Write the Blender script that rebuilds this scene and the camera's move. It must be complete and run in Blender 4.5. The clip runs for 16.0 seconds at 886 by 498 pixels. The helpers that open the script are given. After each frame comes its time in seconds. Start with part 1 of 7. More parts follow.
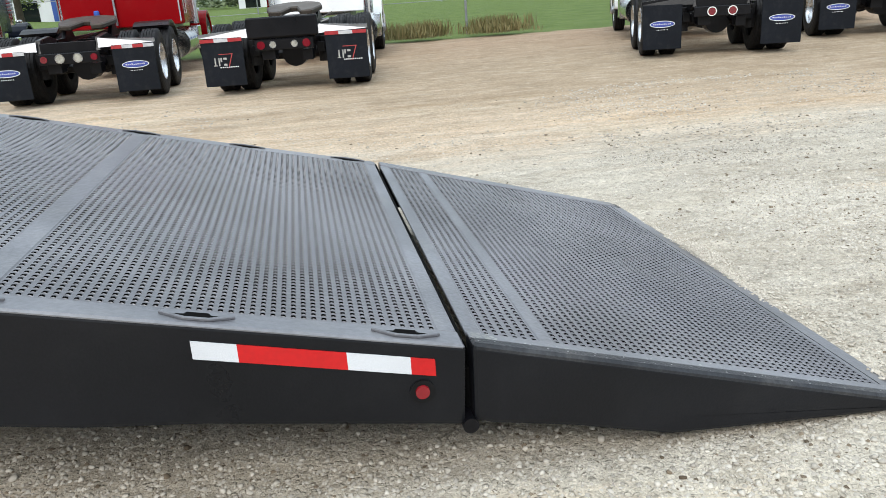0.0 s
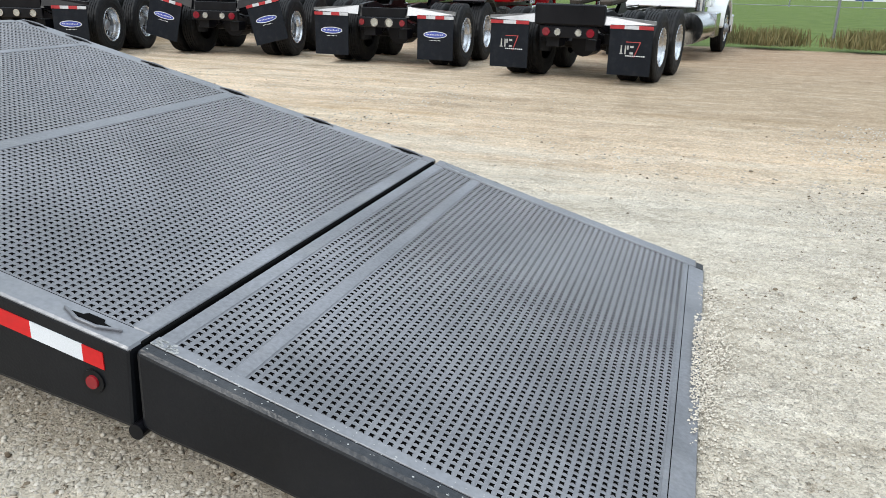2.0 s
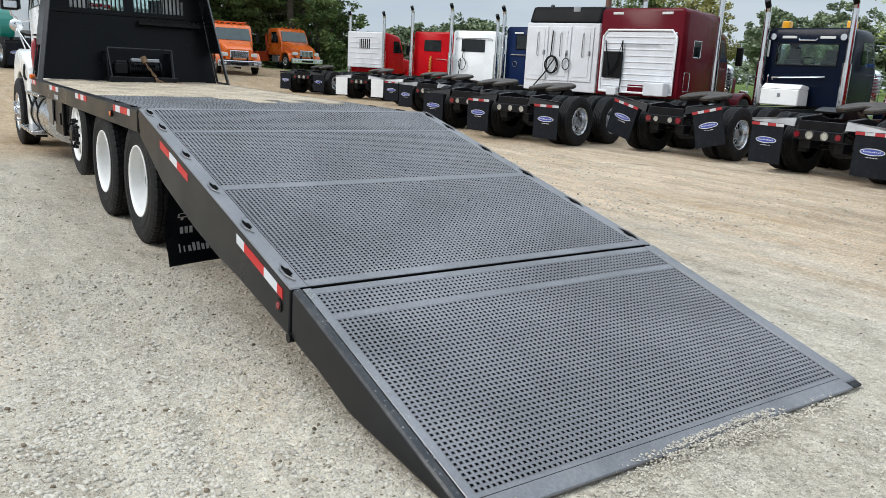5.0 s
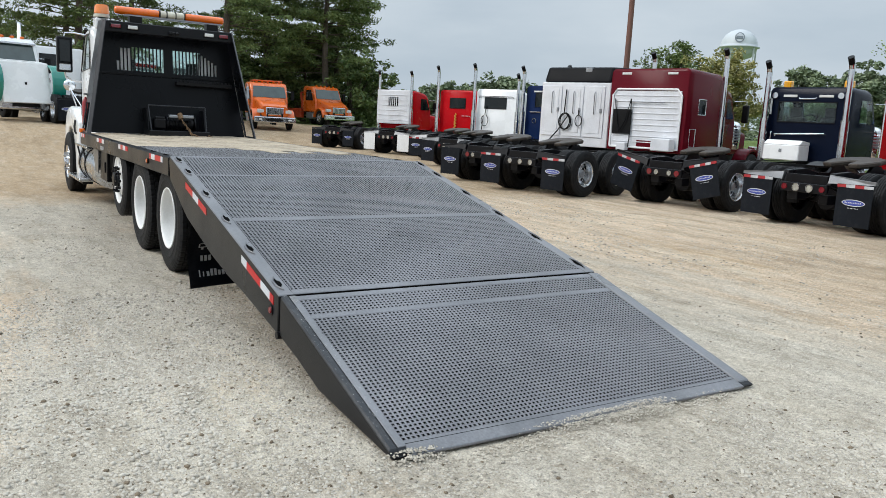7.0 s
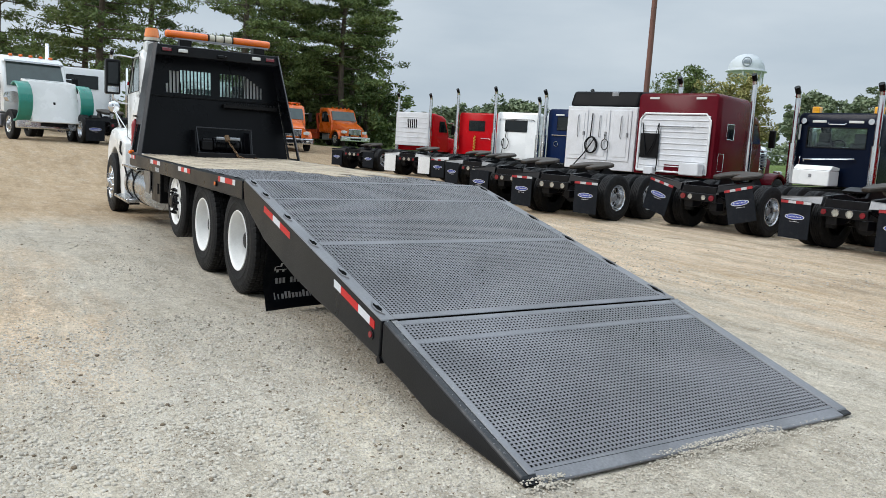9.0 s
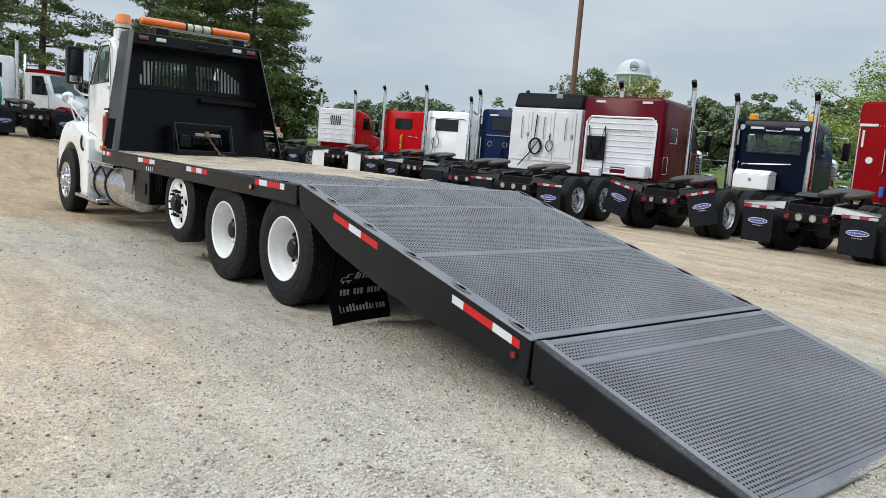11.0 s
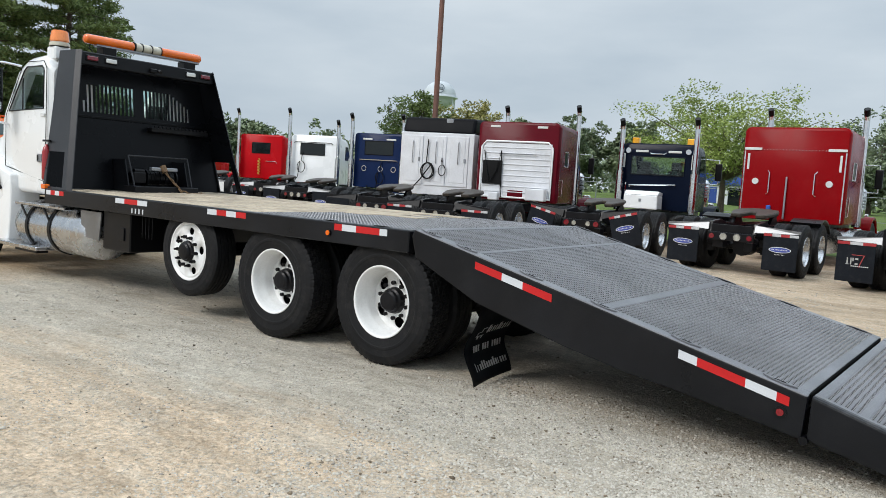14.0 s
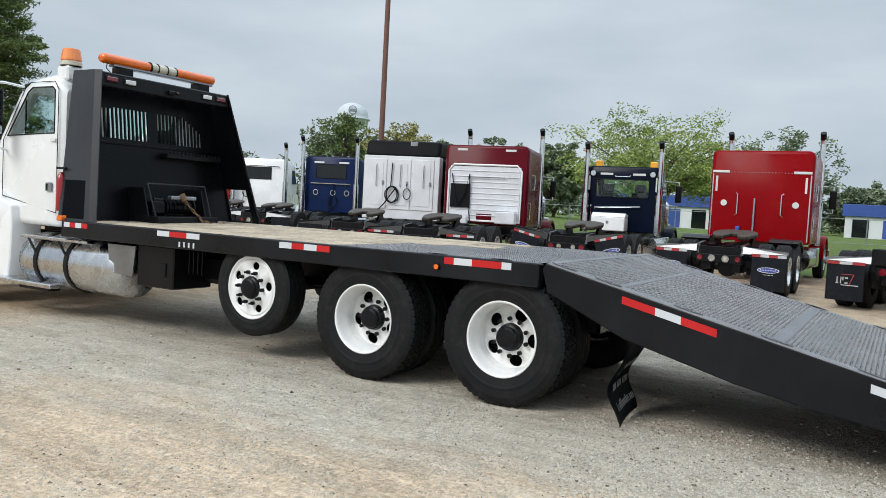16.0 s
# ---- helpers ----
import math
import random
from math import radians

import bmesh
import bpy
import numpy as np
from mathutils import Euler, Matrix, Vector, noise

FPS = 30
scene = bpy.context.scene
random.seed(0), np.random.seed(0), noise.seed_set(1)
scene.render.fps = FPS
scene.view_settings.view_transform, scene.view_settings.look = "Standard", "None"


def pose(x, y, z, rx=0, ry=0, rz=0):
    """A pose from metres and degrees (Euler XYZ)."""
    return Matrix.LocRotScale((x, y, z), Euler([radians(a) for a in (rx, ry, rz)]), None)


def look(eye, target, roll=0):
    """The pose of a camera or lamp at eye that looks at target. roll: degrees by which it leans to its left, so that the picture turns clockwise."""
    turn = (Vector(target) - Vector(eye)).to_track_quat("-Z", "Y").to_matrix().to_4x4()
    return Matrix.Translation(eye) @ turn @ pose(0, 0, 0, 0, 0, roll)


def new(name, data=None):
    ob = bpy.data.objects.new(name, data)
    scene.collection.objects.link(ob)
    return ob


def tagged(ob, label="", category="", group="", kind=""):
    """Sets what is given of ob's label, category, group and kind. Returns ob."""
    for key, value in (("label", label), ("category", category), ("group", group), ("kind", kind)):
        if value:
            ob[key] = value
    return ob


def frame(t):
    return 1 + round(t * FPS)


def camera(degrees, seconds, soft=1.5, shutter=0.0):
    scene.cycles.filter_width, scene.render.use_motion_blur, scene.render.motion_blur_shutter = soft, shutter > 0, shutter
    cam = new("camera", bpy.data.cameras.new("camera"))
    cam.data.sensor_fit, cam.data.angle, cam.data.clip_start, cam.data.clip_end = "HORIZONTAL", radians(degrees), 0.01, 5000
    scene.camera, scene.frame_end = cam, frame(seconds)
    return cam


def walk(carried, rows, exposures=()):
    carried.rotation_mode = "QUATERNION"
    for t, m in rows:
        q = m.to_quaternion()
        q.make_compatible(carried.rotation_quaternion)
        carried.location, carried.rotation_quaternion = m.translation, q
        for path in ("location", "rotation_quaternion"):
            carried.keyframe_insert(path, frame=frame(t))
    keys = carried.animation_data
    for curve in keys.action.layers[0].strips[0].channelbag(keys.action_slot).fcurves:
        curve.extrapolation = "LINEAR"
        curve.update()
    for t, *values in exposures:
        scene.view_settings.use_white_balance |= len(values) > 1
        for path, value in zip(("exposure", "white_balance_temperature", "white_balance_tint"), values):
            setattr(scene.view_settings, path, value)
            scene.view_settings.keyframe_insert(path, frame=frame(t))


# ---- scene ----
cam = camera(59.1, 16.0, soft=0.6)
PATH = [
    (0, (-0.371, -1.953, 1.409), (-0.069, -0.082, 0.771), -3.9),
    (0.5, (0.079, -1.875, 1.379), (0.259, 0.008, 0.729), -2.5),
    (1, (0.549, -1.821, 1.394), (0.539, 0.069, 0.74), -1.0),
    (1.5, (0.983, -1.759, 1.413), (0.713, 0.112, 0.759), 0.2),
    (2, (1.369, -1.554, 1.411), (0.793, 0.247, 0.762), 1.4),
    (2.5, (1.739, -1.321, 1.398), (0.845, 0.348, 0.752), 2.1),
    (3, (2.035, -1.243, 1.412), (0.871, 0.255, 0.777), 2.7),
    (3.5, (2.337, -1.272, 1.446), (0.973, 0.06, 0.842), 3.2),
    (4, (2.706, -1.232, 1.484), (1.21, -0.028, 0.926), 3.4),
    (4.2, (2.859, -1.273, 1.5), (1.331, -0.1, 0.963), 3.4),
    (6.5, (4.184, -1.689, 1.557), (2.541, -0.607, 1.199), 3.1),
    (7, (4.44, -1.661, 1.556), (2.774, -0.603, 1.232), 3.1),
    (7.5, (4.564, -1.674, 1.593), (2.876, -0.642, 1.3), 3.1),
    (8, (4.529, -1.707, 1.588), (2.829, -0.69, 1.313), 3.2),
    (8.5, (4.375, -1.914, 1.574), (2.678, -0.892, 1.302), 3.3),
    (10.8, (3.145, -3.13, 1.518), (1.6, -1.888, 1.252), 4.4),
    (11, (3.032, -3.236, 1.519), (1.505, -1.971, 1.258), 4.5),
    (11.5, (2.753, -3.582, 1.527), (1.275, -2.258, 1.276), 4.6),
    (12, (2.443, -3.824, 1.514), (1.011, -2.448, 1.281), 4.5),
    (12.5, (2.071, -4.042, 1.51), (0.687, -2.614, 1.297), 4.2),
    (13, (1.681, -4.238, 1.513), (0.355, -2.753, 1.317), 3.9),
    (13.5, (1.254, -4.331, 1.502), (-0.006, -2.789, 1.32), 3.8),
    (14, (0.862, -4.557, 1.497), (-0.331, -2.961, 1.32), 3.6),
    (14.5, (0.481, -4.712, 1.46), (-0.652, -3.072, 1.289), 3.5),
    (15, (0.097, -4.846, 1.465), (-0.986, -3.171, 1.307), 3.4),
    (15.5, (-0.261, -5.028, 1.478), (-1.303, -3.327, 1.34), 3.3),
    (16, (-0.636, -5.166, 1.475), (-1.649, -3.445, 1.365), 3.1),
]
EXPOSURES = [(0, 0.32), (1.5, 0.31), (3.0, 0.30), (4.5, 0.15), (6.5, 0.0), (16, 0.0)]
walk(cam, [(t, look(eye, target, roll)) for t, eye, target, roll in PATH], EXPOSURES)

# ---- world, sun, exposure ----
world = bpy.data.worlds.new("overcast_sky")
scene.world = world
world.use_nodes = True
wn, wl = world.node_tree.nodes, world.node_tree.links
bg = wn["Background"]
sky = wn.new("ShaderNodeTexSky")
sky.sky_type = "NISHITA"
sky.sun_disc = False
sky.sun_elevation, sky.sun_rotation = radians(40), radians(200)
sky.dust_density = 4.0
tc = wn.new("ShaderNodeTexCoord")
mp = wn.new("ShaderNodeMapping")
mp.inputs["Scale"].default_value = (1.2, 1.2, 4.5)
cl = wn.new("ShaderNodeTexNoise")
cl.inputs["Scale"].default_value = 2.2
cl.inputs["Detail"].default_value = 7.0
cr = wn.new("ShaderNodeValToRGB")
cr.color_ramp.elements[0].position, cr.color_ramp.elements[0].color = 0.32, (0.55, 0.655, 0.755, 1)
cr.color_ramp.elements[1].position, cr.color_ramp.elements[1].color = 0.72, (0.775, 0.865, 0.94, 1)
mx = wn.new("ShaderNodeMix")
mx.data_type = "RGBA"
mx.inputs["Factor"].default_value = 0.93
gain = wn.new("ShaderNodeVectorMath")
gain.operation = "SCALE"
gain.inputs["Scale"].default_value = 9.0
wl.new(tc.outputs["Generated"], mp.inputs["Vector"])
wl.new(mp.outputs["Vector"], cl.inputs["Vector"])
wl.new(cl.outputs["Fac"], cr.inputs["Fac"])
sx = wn.new("ShaderNodeSeparateXYZ")
wl.new(tc.outputs["Generated"], sx.inputs["Vector"])
zen = wn.new("ShaderNodeMapRange")
zen.interpolation_type = "SMOOTHSTEP"
zen.inputs["From Min"].default_value, zen.inputs["From Max"].default_value = 0.25, 0.95
zen.inputs["To Min"].default_value, zen.inputs["To Max"].default_value = 8.8, 21.5
wl.new(sx.outputs["Z"], zen.inputs["Value"])
wl.new(zen.outputs["Result"], gain.inputs["Scale"])
wl.new(cr.outputs["Color"], gain.inputs[0])
wl.new(sky.outputs["Color"], mx.inputs["A"])
wl.new(gain.outputs["Vector"], mx.inputs["B"])
wl.new(mx.outputs["Result"], bg.inputs["Color"])
bg.inputs["Strength"].default_value = 0.1
sun = new("sun", bpy.data.lights.new("sun", "SUN"))
sun.data.energy, sun.data.angle, sun.data.color = 1.85, radians(25), (1.0, 0.97, 0.93)
sun.matrix_world = look((0, 0, 20), (7, 22.5, 0))

# ---- materials ----
MATS = {}


def mat(name, color, rough=0.5, metal=0.0, vary=0.12, grain=0.06, scale=3.0, fine=60.0, bump=0.0, spec=0.5, coat=0.0, dirt=None, dirt_amount=0.0, emit=0.0):
    """A surface with stains at one scale, grain at another and a fine relief."""
    if name in MATS:
        return MATS[name]
    m = bpy.data.materials.new(name)
    m.use_nodes = True
    n, l = m.node_tree.nodes, m.node_tree.links
    b = n["Principled BSDF"]
    b.inputs["Metallic"].default_value = metal
    b.inputs["Specular IOR Level"].default_value = spec
    b.inputs["Coat Weight"].default_value = coat
    co = n.new("ShaderNodeTexCoord")
    n1 = n.new("ShaderNodeTexNoise")
    n1.inputs["Scale"].default_value, n1.inputs["Detail"].default_value = scale, 5.0
    n2 = n.new("ShaderNodeTexNoise")
    n2.inputs["Scale"].default_value, n2.inputs["Detail"].default_value = fine, 3.0
    for k in (n1, n2):
        l.new(co.outputs["Object"], k.inputs["Vector"])
    r1 = n.new("ShaderNodeMapRange")
    r1.inputs["From Min"].default_value, r1.inputs["From Max"].default_value = 0.3, 0.7
    r1.inputs["To Min"].default_value, r1.inputs["To Max"].default_value = 1 - vary, 1 + vary
    r2 = n.new("ShaderNodeMapRange")
    r2.inputs["From Min"].default_value, r2.inputs["From Max"].default_value = 0.3, 0.7
    r2.inputs["To Min"].default_value, r2.inputs["To Max"].default_value = 1 - grain, 1 + grain
    l.new(n1.outputs["Fac"], r1.inputs["Value"])
    l.new(n2.outputs["Fac"], r2.inputs["Value"])
    mul = n.new("ShaderNodeMath")
    mul.operation = "MULTIPLY"
    l.new(r1.outputs["Result"], mul.inputs[0])
    l.new(r2.outputs["Result"], mul.inputs[1])
    sc = n.new("ShaderNodeVectorMath")
    sc.operation = "SCALE"
    sc.inputs[0].default_value = color
    l.new(mul.outputs["Value"], sc.inputs["Scale"])
    out = sc.outputs["Vector"]
    if dirt:
        n3 = n.new("ShaderNodeTexNoise")
        n3.inputs["Scale"].default_value, n3.inputs["Detail"].default_value, n3.inputs["Roughness"].default_value = scale * 2.3, 8.0, 0.7
        l.new(co.outputs["Object"], n3.inputs["Vector"])
        r3 = n.new("ShaderNodeMapRange")
        r3.inputs["From Min"].default_value, r3.inputs["From Max"].default_value = 0.5, 0.75
        r3.inputs["To Max"].default_value = dirt_amount
        l.new(n3.outputs["Fac"], r3.inputs["Value"])
        mix = n.new("ShaderNodeMix")
        mix.data_type = "RGBA"
        l.new(r3.outputs["Result"], mix.inputs["Factor"])
        l.new(out, mix.inputs["A"])
        mix.inputs["B"].default_value = (*dirt, 1)
        out = mix.outputs["Result"]
    l.new(out, b.inputs["Base Color"])
    rr = n.new("ShaderNodeMapRange")
    rr.inputs["From Min"].default_value, rr.inputs["From Max"].default_value = 0.3, 0.7
    rr.inputs["To Min"].default_value, rr.inputs["To Max"].default_value = max(0.02, rough - 0.08), min(1, rough + 0.08)
    l.new(n1.outputs["Fac"], rr.inputs["Value"])
    l.new(rr.outputs["Result"], b.inputs["Roughness"])
    if bump:
        bp = n.new("ShaderNodeBump")
        bp.inputs["Distance"].default_value = bump
        l.new(n2.outputs["Fac"], bp.inputs["Height"])
        l.new(bp.outputs["Normal"], b.inputs["Normal"])
    if emit:
        l.new(out, b.inputs["Emission Color"])
        b.inputs["Emission Strength"].default_value = emit
    MATS[name] = m
    return m


def glass_mat(name, tint, rough=0.03):
    if name in MATS:
        return MATS[name]
    m = bpy.data.materials.new(name)
    m.use_nodes = True
    b = m.node_tree.nodes["Principled BSDF"]
    b.inputs["Base Color"].default_value = (*tint, 1)
    b.inputs["Roughness"].default_value = rough
    b.inputs["Transmission Weight"].default_value = 1.0
    b.inputs["IOR"].default_value = 1.45
    MATS[name] = m
    return m


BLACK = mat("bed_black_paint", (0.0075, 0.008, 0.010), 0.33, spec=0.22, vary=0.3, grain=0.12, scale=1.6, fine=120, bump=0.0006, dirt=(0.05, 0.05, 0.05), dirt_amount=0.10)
# upward faces of the same black: base lightened for wear and sky sheen
DECK = mat("ramp_worn_sheen_grey", (0.113, 0.114, 0.126), 0.36, spec=0.95, vary=0.4, grain=0.2, scale=1.3, fine=70, bump=0.0015, dirt=(0.27, 0.265, 0.255), dirt_amount=0.35)
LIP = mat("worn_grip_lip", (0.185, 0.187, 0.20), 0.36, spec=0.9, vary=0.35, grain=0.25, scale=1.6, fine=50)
EDGEM = mat("edge_worn_sheen_grey", (0.135, 0.137, 0.150), 0.32, spec=1.0, vary=0.35, grain=0.15, scale=1.5, fine=60, bump=0.001, dirt=(0.27, 0.265, 0.255), dirt_amount=0.3)
STRIPM = mat("strip_worn_sheen_grey", (0.128, 0.130, 0.143), 0.36, spec=0.9, vary=0.4, grain=0.2, scale=2.0, fine=70, bump=0.0015, dirt=(0.24, 0.235, 0.225), dirt_amount=0.35)
RAILP = mat("rail_edge_paint", (0.022, 0.024, 0.028), 0.34, spec=0.28, vary=0.35, grain=0.2, scale=3, fine=80, bump=0.002, dirt=(0.22, 0.21, 0.20), dirt_amount=0.25)
CHIP = mat("bare_primer", (0.34, 0.34, 0.33), 0.6, vary=0.3)
# near black that stands in for shade in holes, gaps and beneath plates
DARK = mat("shade_black", (0.004, 0.004, 0.004), 0.95, spec=0.05)
FRAME = mat("chassis_black", (0.004, 0.004, 0.0055), 0.34, spec=0.22, vary=0.3, grain=0.15, scale=4, fine=70, dirt=(0.09, 0.08, 0.07), dirt_amount=0.05)
RUBBER = mat("tyre_rubber", (0.0075, 0.0075, 0.0085), 0.65, spec=0.22, vary=0.25, grain=0.15, scale=5, fine=110, bump=0.002, dirt=(0.12, 0.11, 0.095), dirt_amount=0.14)
FLAPM = mat("mudflap_rubber", (0.006, 0.008, 0.012), 0.55, spec=0.15, vary=0.2, grain=0.12, scale=3, fine=60, dirt=(0.14, 0.13, 0.12), dirt_amount=0.07)
WHITEP = mat("white_paint", (0.84, 0.85, 0.85), 0.28, vary=0.04, grain=0.02, scale=1.5, coat=0.5, dirt=(0.42, 0.39, 0.34), dirt_amount=0.06)
WHEELW = mat("white_wheel_enamel", (0.80, 0.80, 0.79), 0.35, vary=0.05, grain=0.03, scale=6, dirt=(0.35, 0.30, 0.25), dirt_amount=0.18)
CHROME = mat("polished_metal", (0.72, 0.73, 0.75), 0.16, 1.0, vary=0.08, grain=0.04, scale=4)
ALU = mat("aluminium_wheel", (0.58, 0.59, 0.61), 0.26, 1.0, vary=0.10, grain=0.05, scale=8)
STEEL = mat("weathered_steel", (0.33, 0.34, 0.36), 0.42, 0.85, vary=0.15, grain=0.08, scale=5)
REDT = mat("red_reflector_tape", (0.50, 0.006, 0.008), 0.35, vary=0.06)
WHITET = mat("white_reflector_tape", (0.60, 0.62, 0.65), 0.35, vary=0.05, grain=0.08, fine=300)
REDL = mat("red_lamp_lens", (0.16, 0.006, 0.014), 0.15, vary=0.1, coat=0.8)
REDM = mat("red_marker_lens", (0.20, 0.005, 0.010), 0.2, vary=0.2, coat=0.3)
CLEARL = mat("clear_lamp_lens", (0.68, 0.68, 0.66), 0.15, vary=0.1, coat=0.8)
# blacker copy of the headboard paint, with the inner faces' shade put in
HBLACK = mat("headboard_shaded_black", (0.004, 0.0045, 0.006), 0.30, spec=0.16, vary=0.3, grain=0.1, scale=1.3, fine=110, bump=0.0005)
BEACON = mat("pale_amber_lens", (0.86, 0.27, 0.07), 0.2, vary=0.1, coat=0.8)
CREAM = mat("cream_lens", (0.56, 0.53, 0.43), 0.2, vary=0.15, scale=9, coat=0.6)
BRUSHED = mat("brushed_aluminium", (0.25, 0.255, 0.265), 0.36, 0.8, vary=0.12, grain=0.08, scale=6)
AMBERL = mat("amber_lamp_lens", (0.82, 0.145, 0.004), 0.2, vary=0.1, coat=0.8)
AMBERY = mat("yellow_beacon_lens", (0.90, 0.40, 0.01), 0.2, vary=0.1, coat=0.8)
LETTER = mat("white_print", (0.62, 0.63, 0.64), 0.5)
OVALB = mat("blue_logo_print", (0.035, 0.06, 0.30), 0.5)
REDSW = mat("red_logo_print", (0.38, 0.05, 0.05), 0.5)
GLASSD = mat("tinted_cab_glass", (0.006, 0.009, 0.010), 0.05, spec=0.5)
PLASTIC = mat("black_plastic", (0.005, 0.005, 0.006), 0.35, vary=0.15, spec=0.22)


# ---- mesh helpers ----
def part(name, bm, material, parent=None, label="", smooth=False):
    me = bpy.data.meshes.new(name)
    bm.to_mesh(me)
    bm.free()
    me.materials.append(material)
    if smooth:
        for p in me.polygons:
            p.use_smooth = True
    ob = new(name, me)
    if parent is not None:
        ob.parent = parent
    if label:
        ob["label"] = label
    return ob


def share(name, ob, parent, m):
    """Another object on the mesh of ob, at the pose m under parent."""
    o = new(name, ob.data)
    o.parent = parent
    o.matrix_basis = m
    return o


def smooth_by_angle(ob, deg=35):
    me = ob.data
    b = bmesh.new()
    b.from_mesh(me)
    for f in b.faces:
        f.smooth = True
    for e in b.edges:
        if len(e.link_faces) == 2 and e.calc_face_angle(0) > radians(deg):
            e.smooth = False
    b.to_mesh(me)
    b.free()
    return ob


def box(bm, x0, x1, y0, y1, z0, z1, bevel=0.0, m=None, seg=1):
    b = bmesh.new()
    bmesh.ops.create_cube(b, size=1)
    bmesh.ops.scale(b, vec=(x1 - x0, y1 - y0, z1 - z0), verts=b.verts)
    if bevel:
        bmesh.ops.bevel(b, geom=b.edges[:], offset=bevel, segments=seg, affect="EDGES", profile=0.6)
    bmesh.ops.translate(b, vec=((x0 + x1) / 2, (y0 + y1) / 2, (z0 + z1) / 2), verts=b.verts)
    return join(bm, b, m)


def join(bm, b, m=None):
    if m is not None:
        bmesh.ops.transform(b, matrix=m, verts=b.verts)
    tmp = bpy.data.meshes.new("tmp")
    b.to_mesh(tmp)
    b.free()
    bm.from_mesh(tmp)
    bpy.data.meshes.remove(tmp)
    return bm


def boxed(*a, **k):
    return box(bmesh.new(), *a, **k)


def rod(bm, a, b, r, seg=10, r2=None, caps=True):
    a, b = Vector(a), Vector(b)
    d = b - a
    t = bmesh.new()
    bmesh.ops.create_cone(t, cap_ends=caps, segments=seg, radius1=r, radius2=r if r2 is None else r2, depth=d.length)
    m = Matrix.Translation((a + b) / 2) @ d.to_track_quat("Z", "Y").to_matrix().to_4x4()
    return join(bm, t, m)


def tube(bm, pts, r, seg=8):
    """A bent pipe: one skin swept along the points."""
    pts = [Vector(p) for p in pts]
    side = None
    loops = []
    for k, p in enumerate(pts):
        d = (pts[min(k + 1, len(pts) - 1)] - pts[max(k - 1, 0)])
        d = d.normalized() if d.length > 1e-7 else Vector((0, 0, 1))
        if side is None:
            side = d.orthogonal().normalized()
        side = side - d * side.dot(d)
        side = side.normalized() if side.length > 1e-5 else d.orthogonal().normalized()
        other = d.cross(side)
        loops.append([bm.verts.new(p + (side * math.cos(2 * math.pi * q / seg) + other * math.sin(2 * math.pi * q / seg)) * r) for q in range(seg)])
    for a, b in zip(loops[:-1], loops[1:]):
        for q in range(seg):
            bm.faces.new((a[q], a[(q + 1) % seg], b[(q + 1) % seg], b[q]))
    bm.faces.new(loops[0][::-1])
    bm.faces.new(loops[-1])
    return bm


def prism(bm, pts, lo, hi, axis="y", bevel=0.0, seg=1):
    """A polygon given in the other two axes, made as thick as lo to hi along axis."""
    t = bmesh.new()
    put = {"y": lambda p, k: (p[0], k, p[1]), "x": lambda p, k: (k, p[0], p[1]), "z": lambda p, k: (p[0], p[1], k)}[axis]
    f = t.faces.new([t.verts.new(put(p, lo)) for p in pts])
    r = bmesh.ops.extrude_face_region(t, geom=[f])
    d = Vector(put((0, 0), hi - lo))
    bmesh.ops.translate(t, vec=d, verts=[v for v in r["geom"] if isinstance(v, bmesh.types.BMVert)])
    bmesh.ops.recalc_face_normals(t, faces=t.faces)
    if bevel:
        bmesh.ops.bevel(t, geom=t.edges[:], offset=bevel, segments=seg, affect="EDGES", profile=0.6)
    return join(bm, t)


def lathe(profile, seg=48, close=False, wave=None):
    """Turn (radius, y) points round the y axis. wave(i, k): a factor on the radius of point i at step k."""
    bm = bmesh.new()
    rings = []
    for k in range(seg):
        a = 2 * math.pi * k / seg
        rings.append([bm.verts.new((r * (wave(i, k) if wave else 1) * math.cos(a), y, r * (wave(i, k) if wave else 1) * math.sin(a))) for i, (r, y) in enumerate(profile)])
    n = len(profile)
    for k in range(seg):
        p, q = rings[k], rings[(k + 1) % seg]
        for i in range(n if close else n - 1):
            j = (i + 1) % n
            bm.faces.new((p[i], q[i], q[j], p[j]))
    bmesh.ops.recalc_face_normals(bm, faces=bm.faces)
    return bm


def cut(ob, cutters):
    """Take the solids in cutters out of the mesh of ob."""
    for c in cutters:
        me = bpy.data.meshes.new("cutter")
        bmesh.ops.recalc_face_normals(c, faces=c.faces)
        c.to_mesh(me)
        c.free()
        tool = new("cutter", me)
        bpy.context.view_layer.update()
        tool.matrix_world = ob.matrix_world
        mod = ob.modifiers.new("cut", "BOOLEAN")
        mod.operation, mod.object = "DIFFERENCE", tool
        deps = bpy.context.evaluated_depsgraph_get()
        deps.update()
        made = bpy.data.meshes.new_from_object(ob.evaluated_get(deps))
        old = ob.data
        ob.modifiers.clear()
        ob.data = made
        bpy.data.meshes.remove(old)
        bpy.data.objects.remove(tool)
        bpy.data.meshes.remove(me)
    return ob


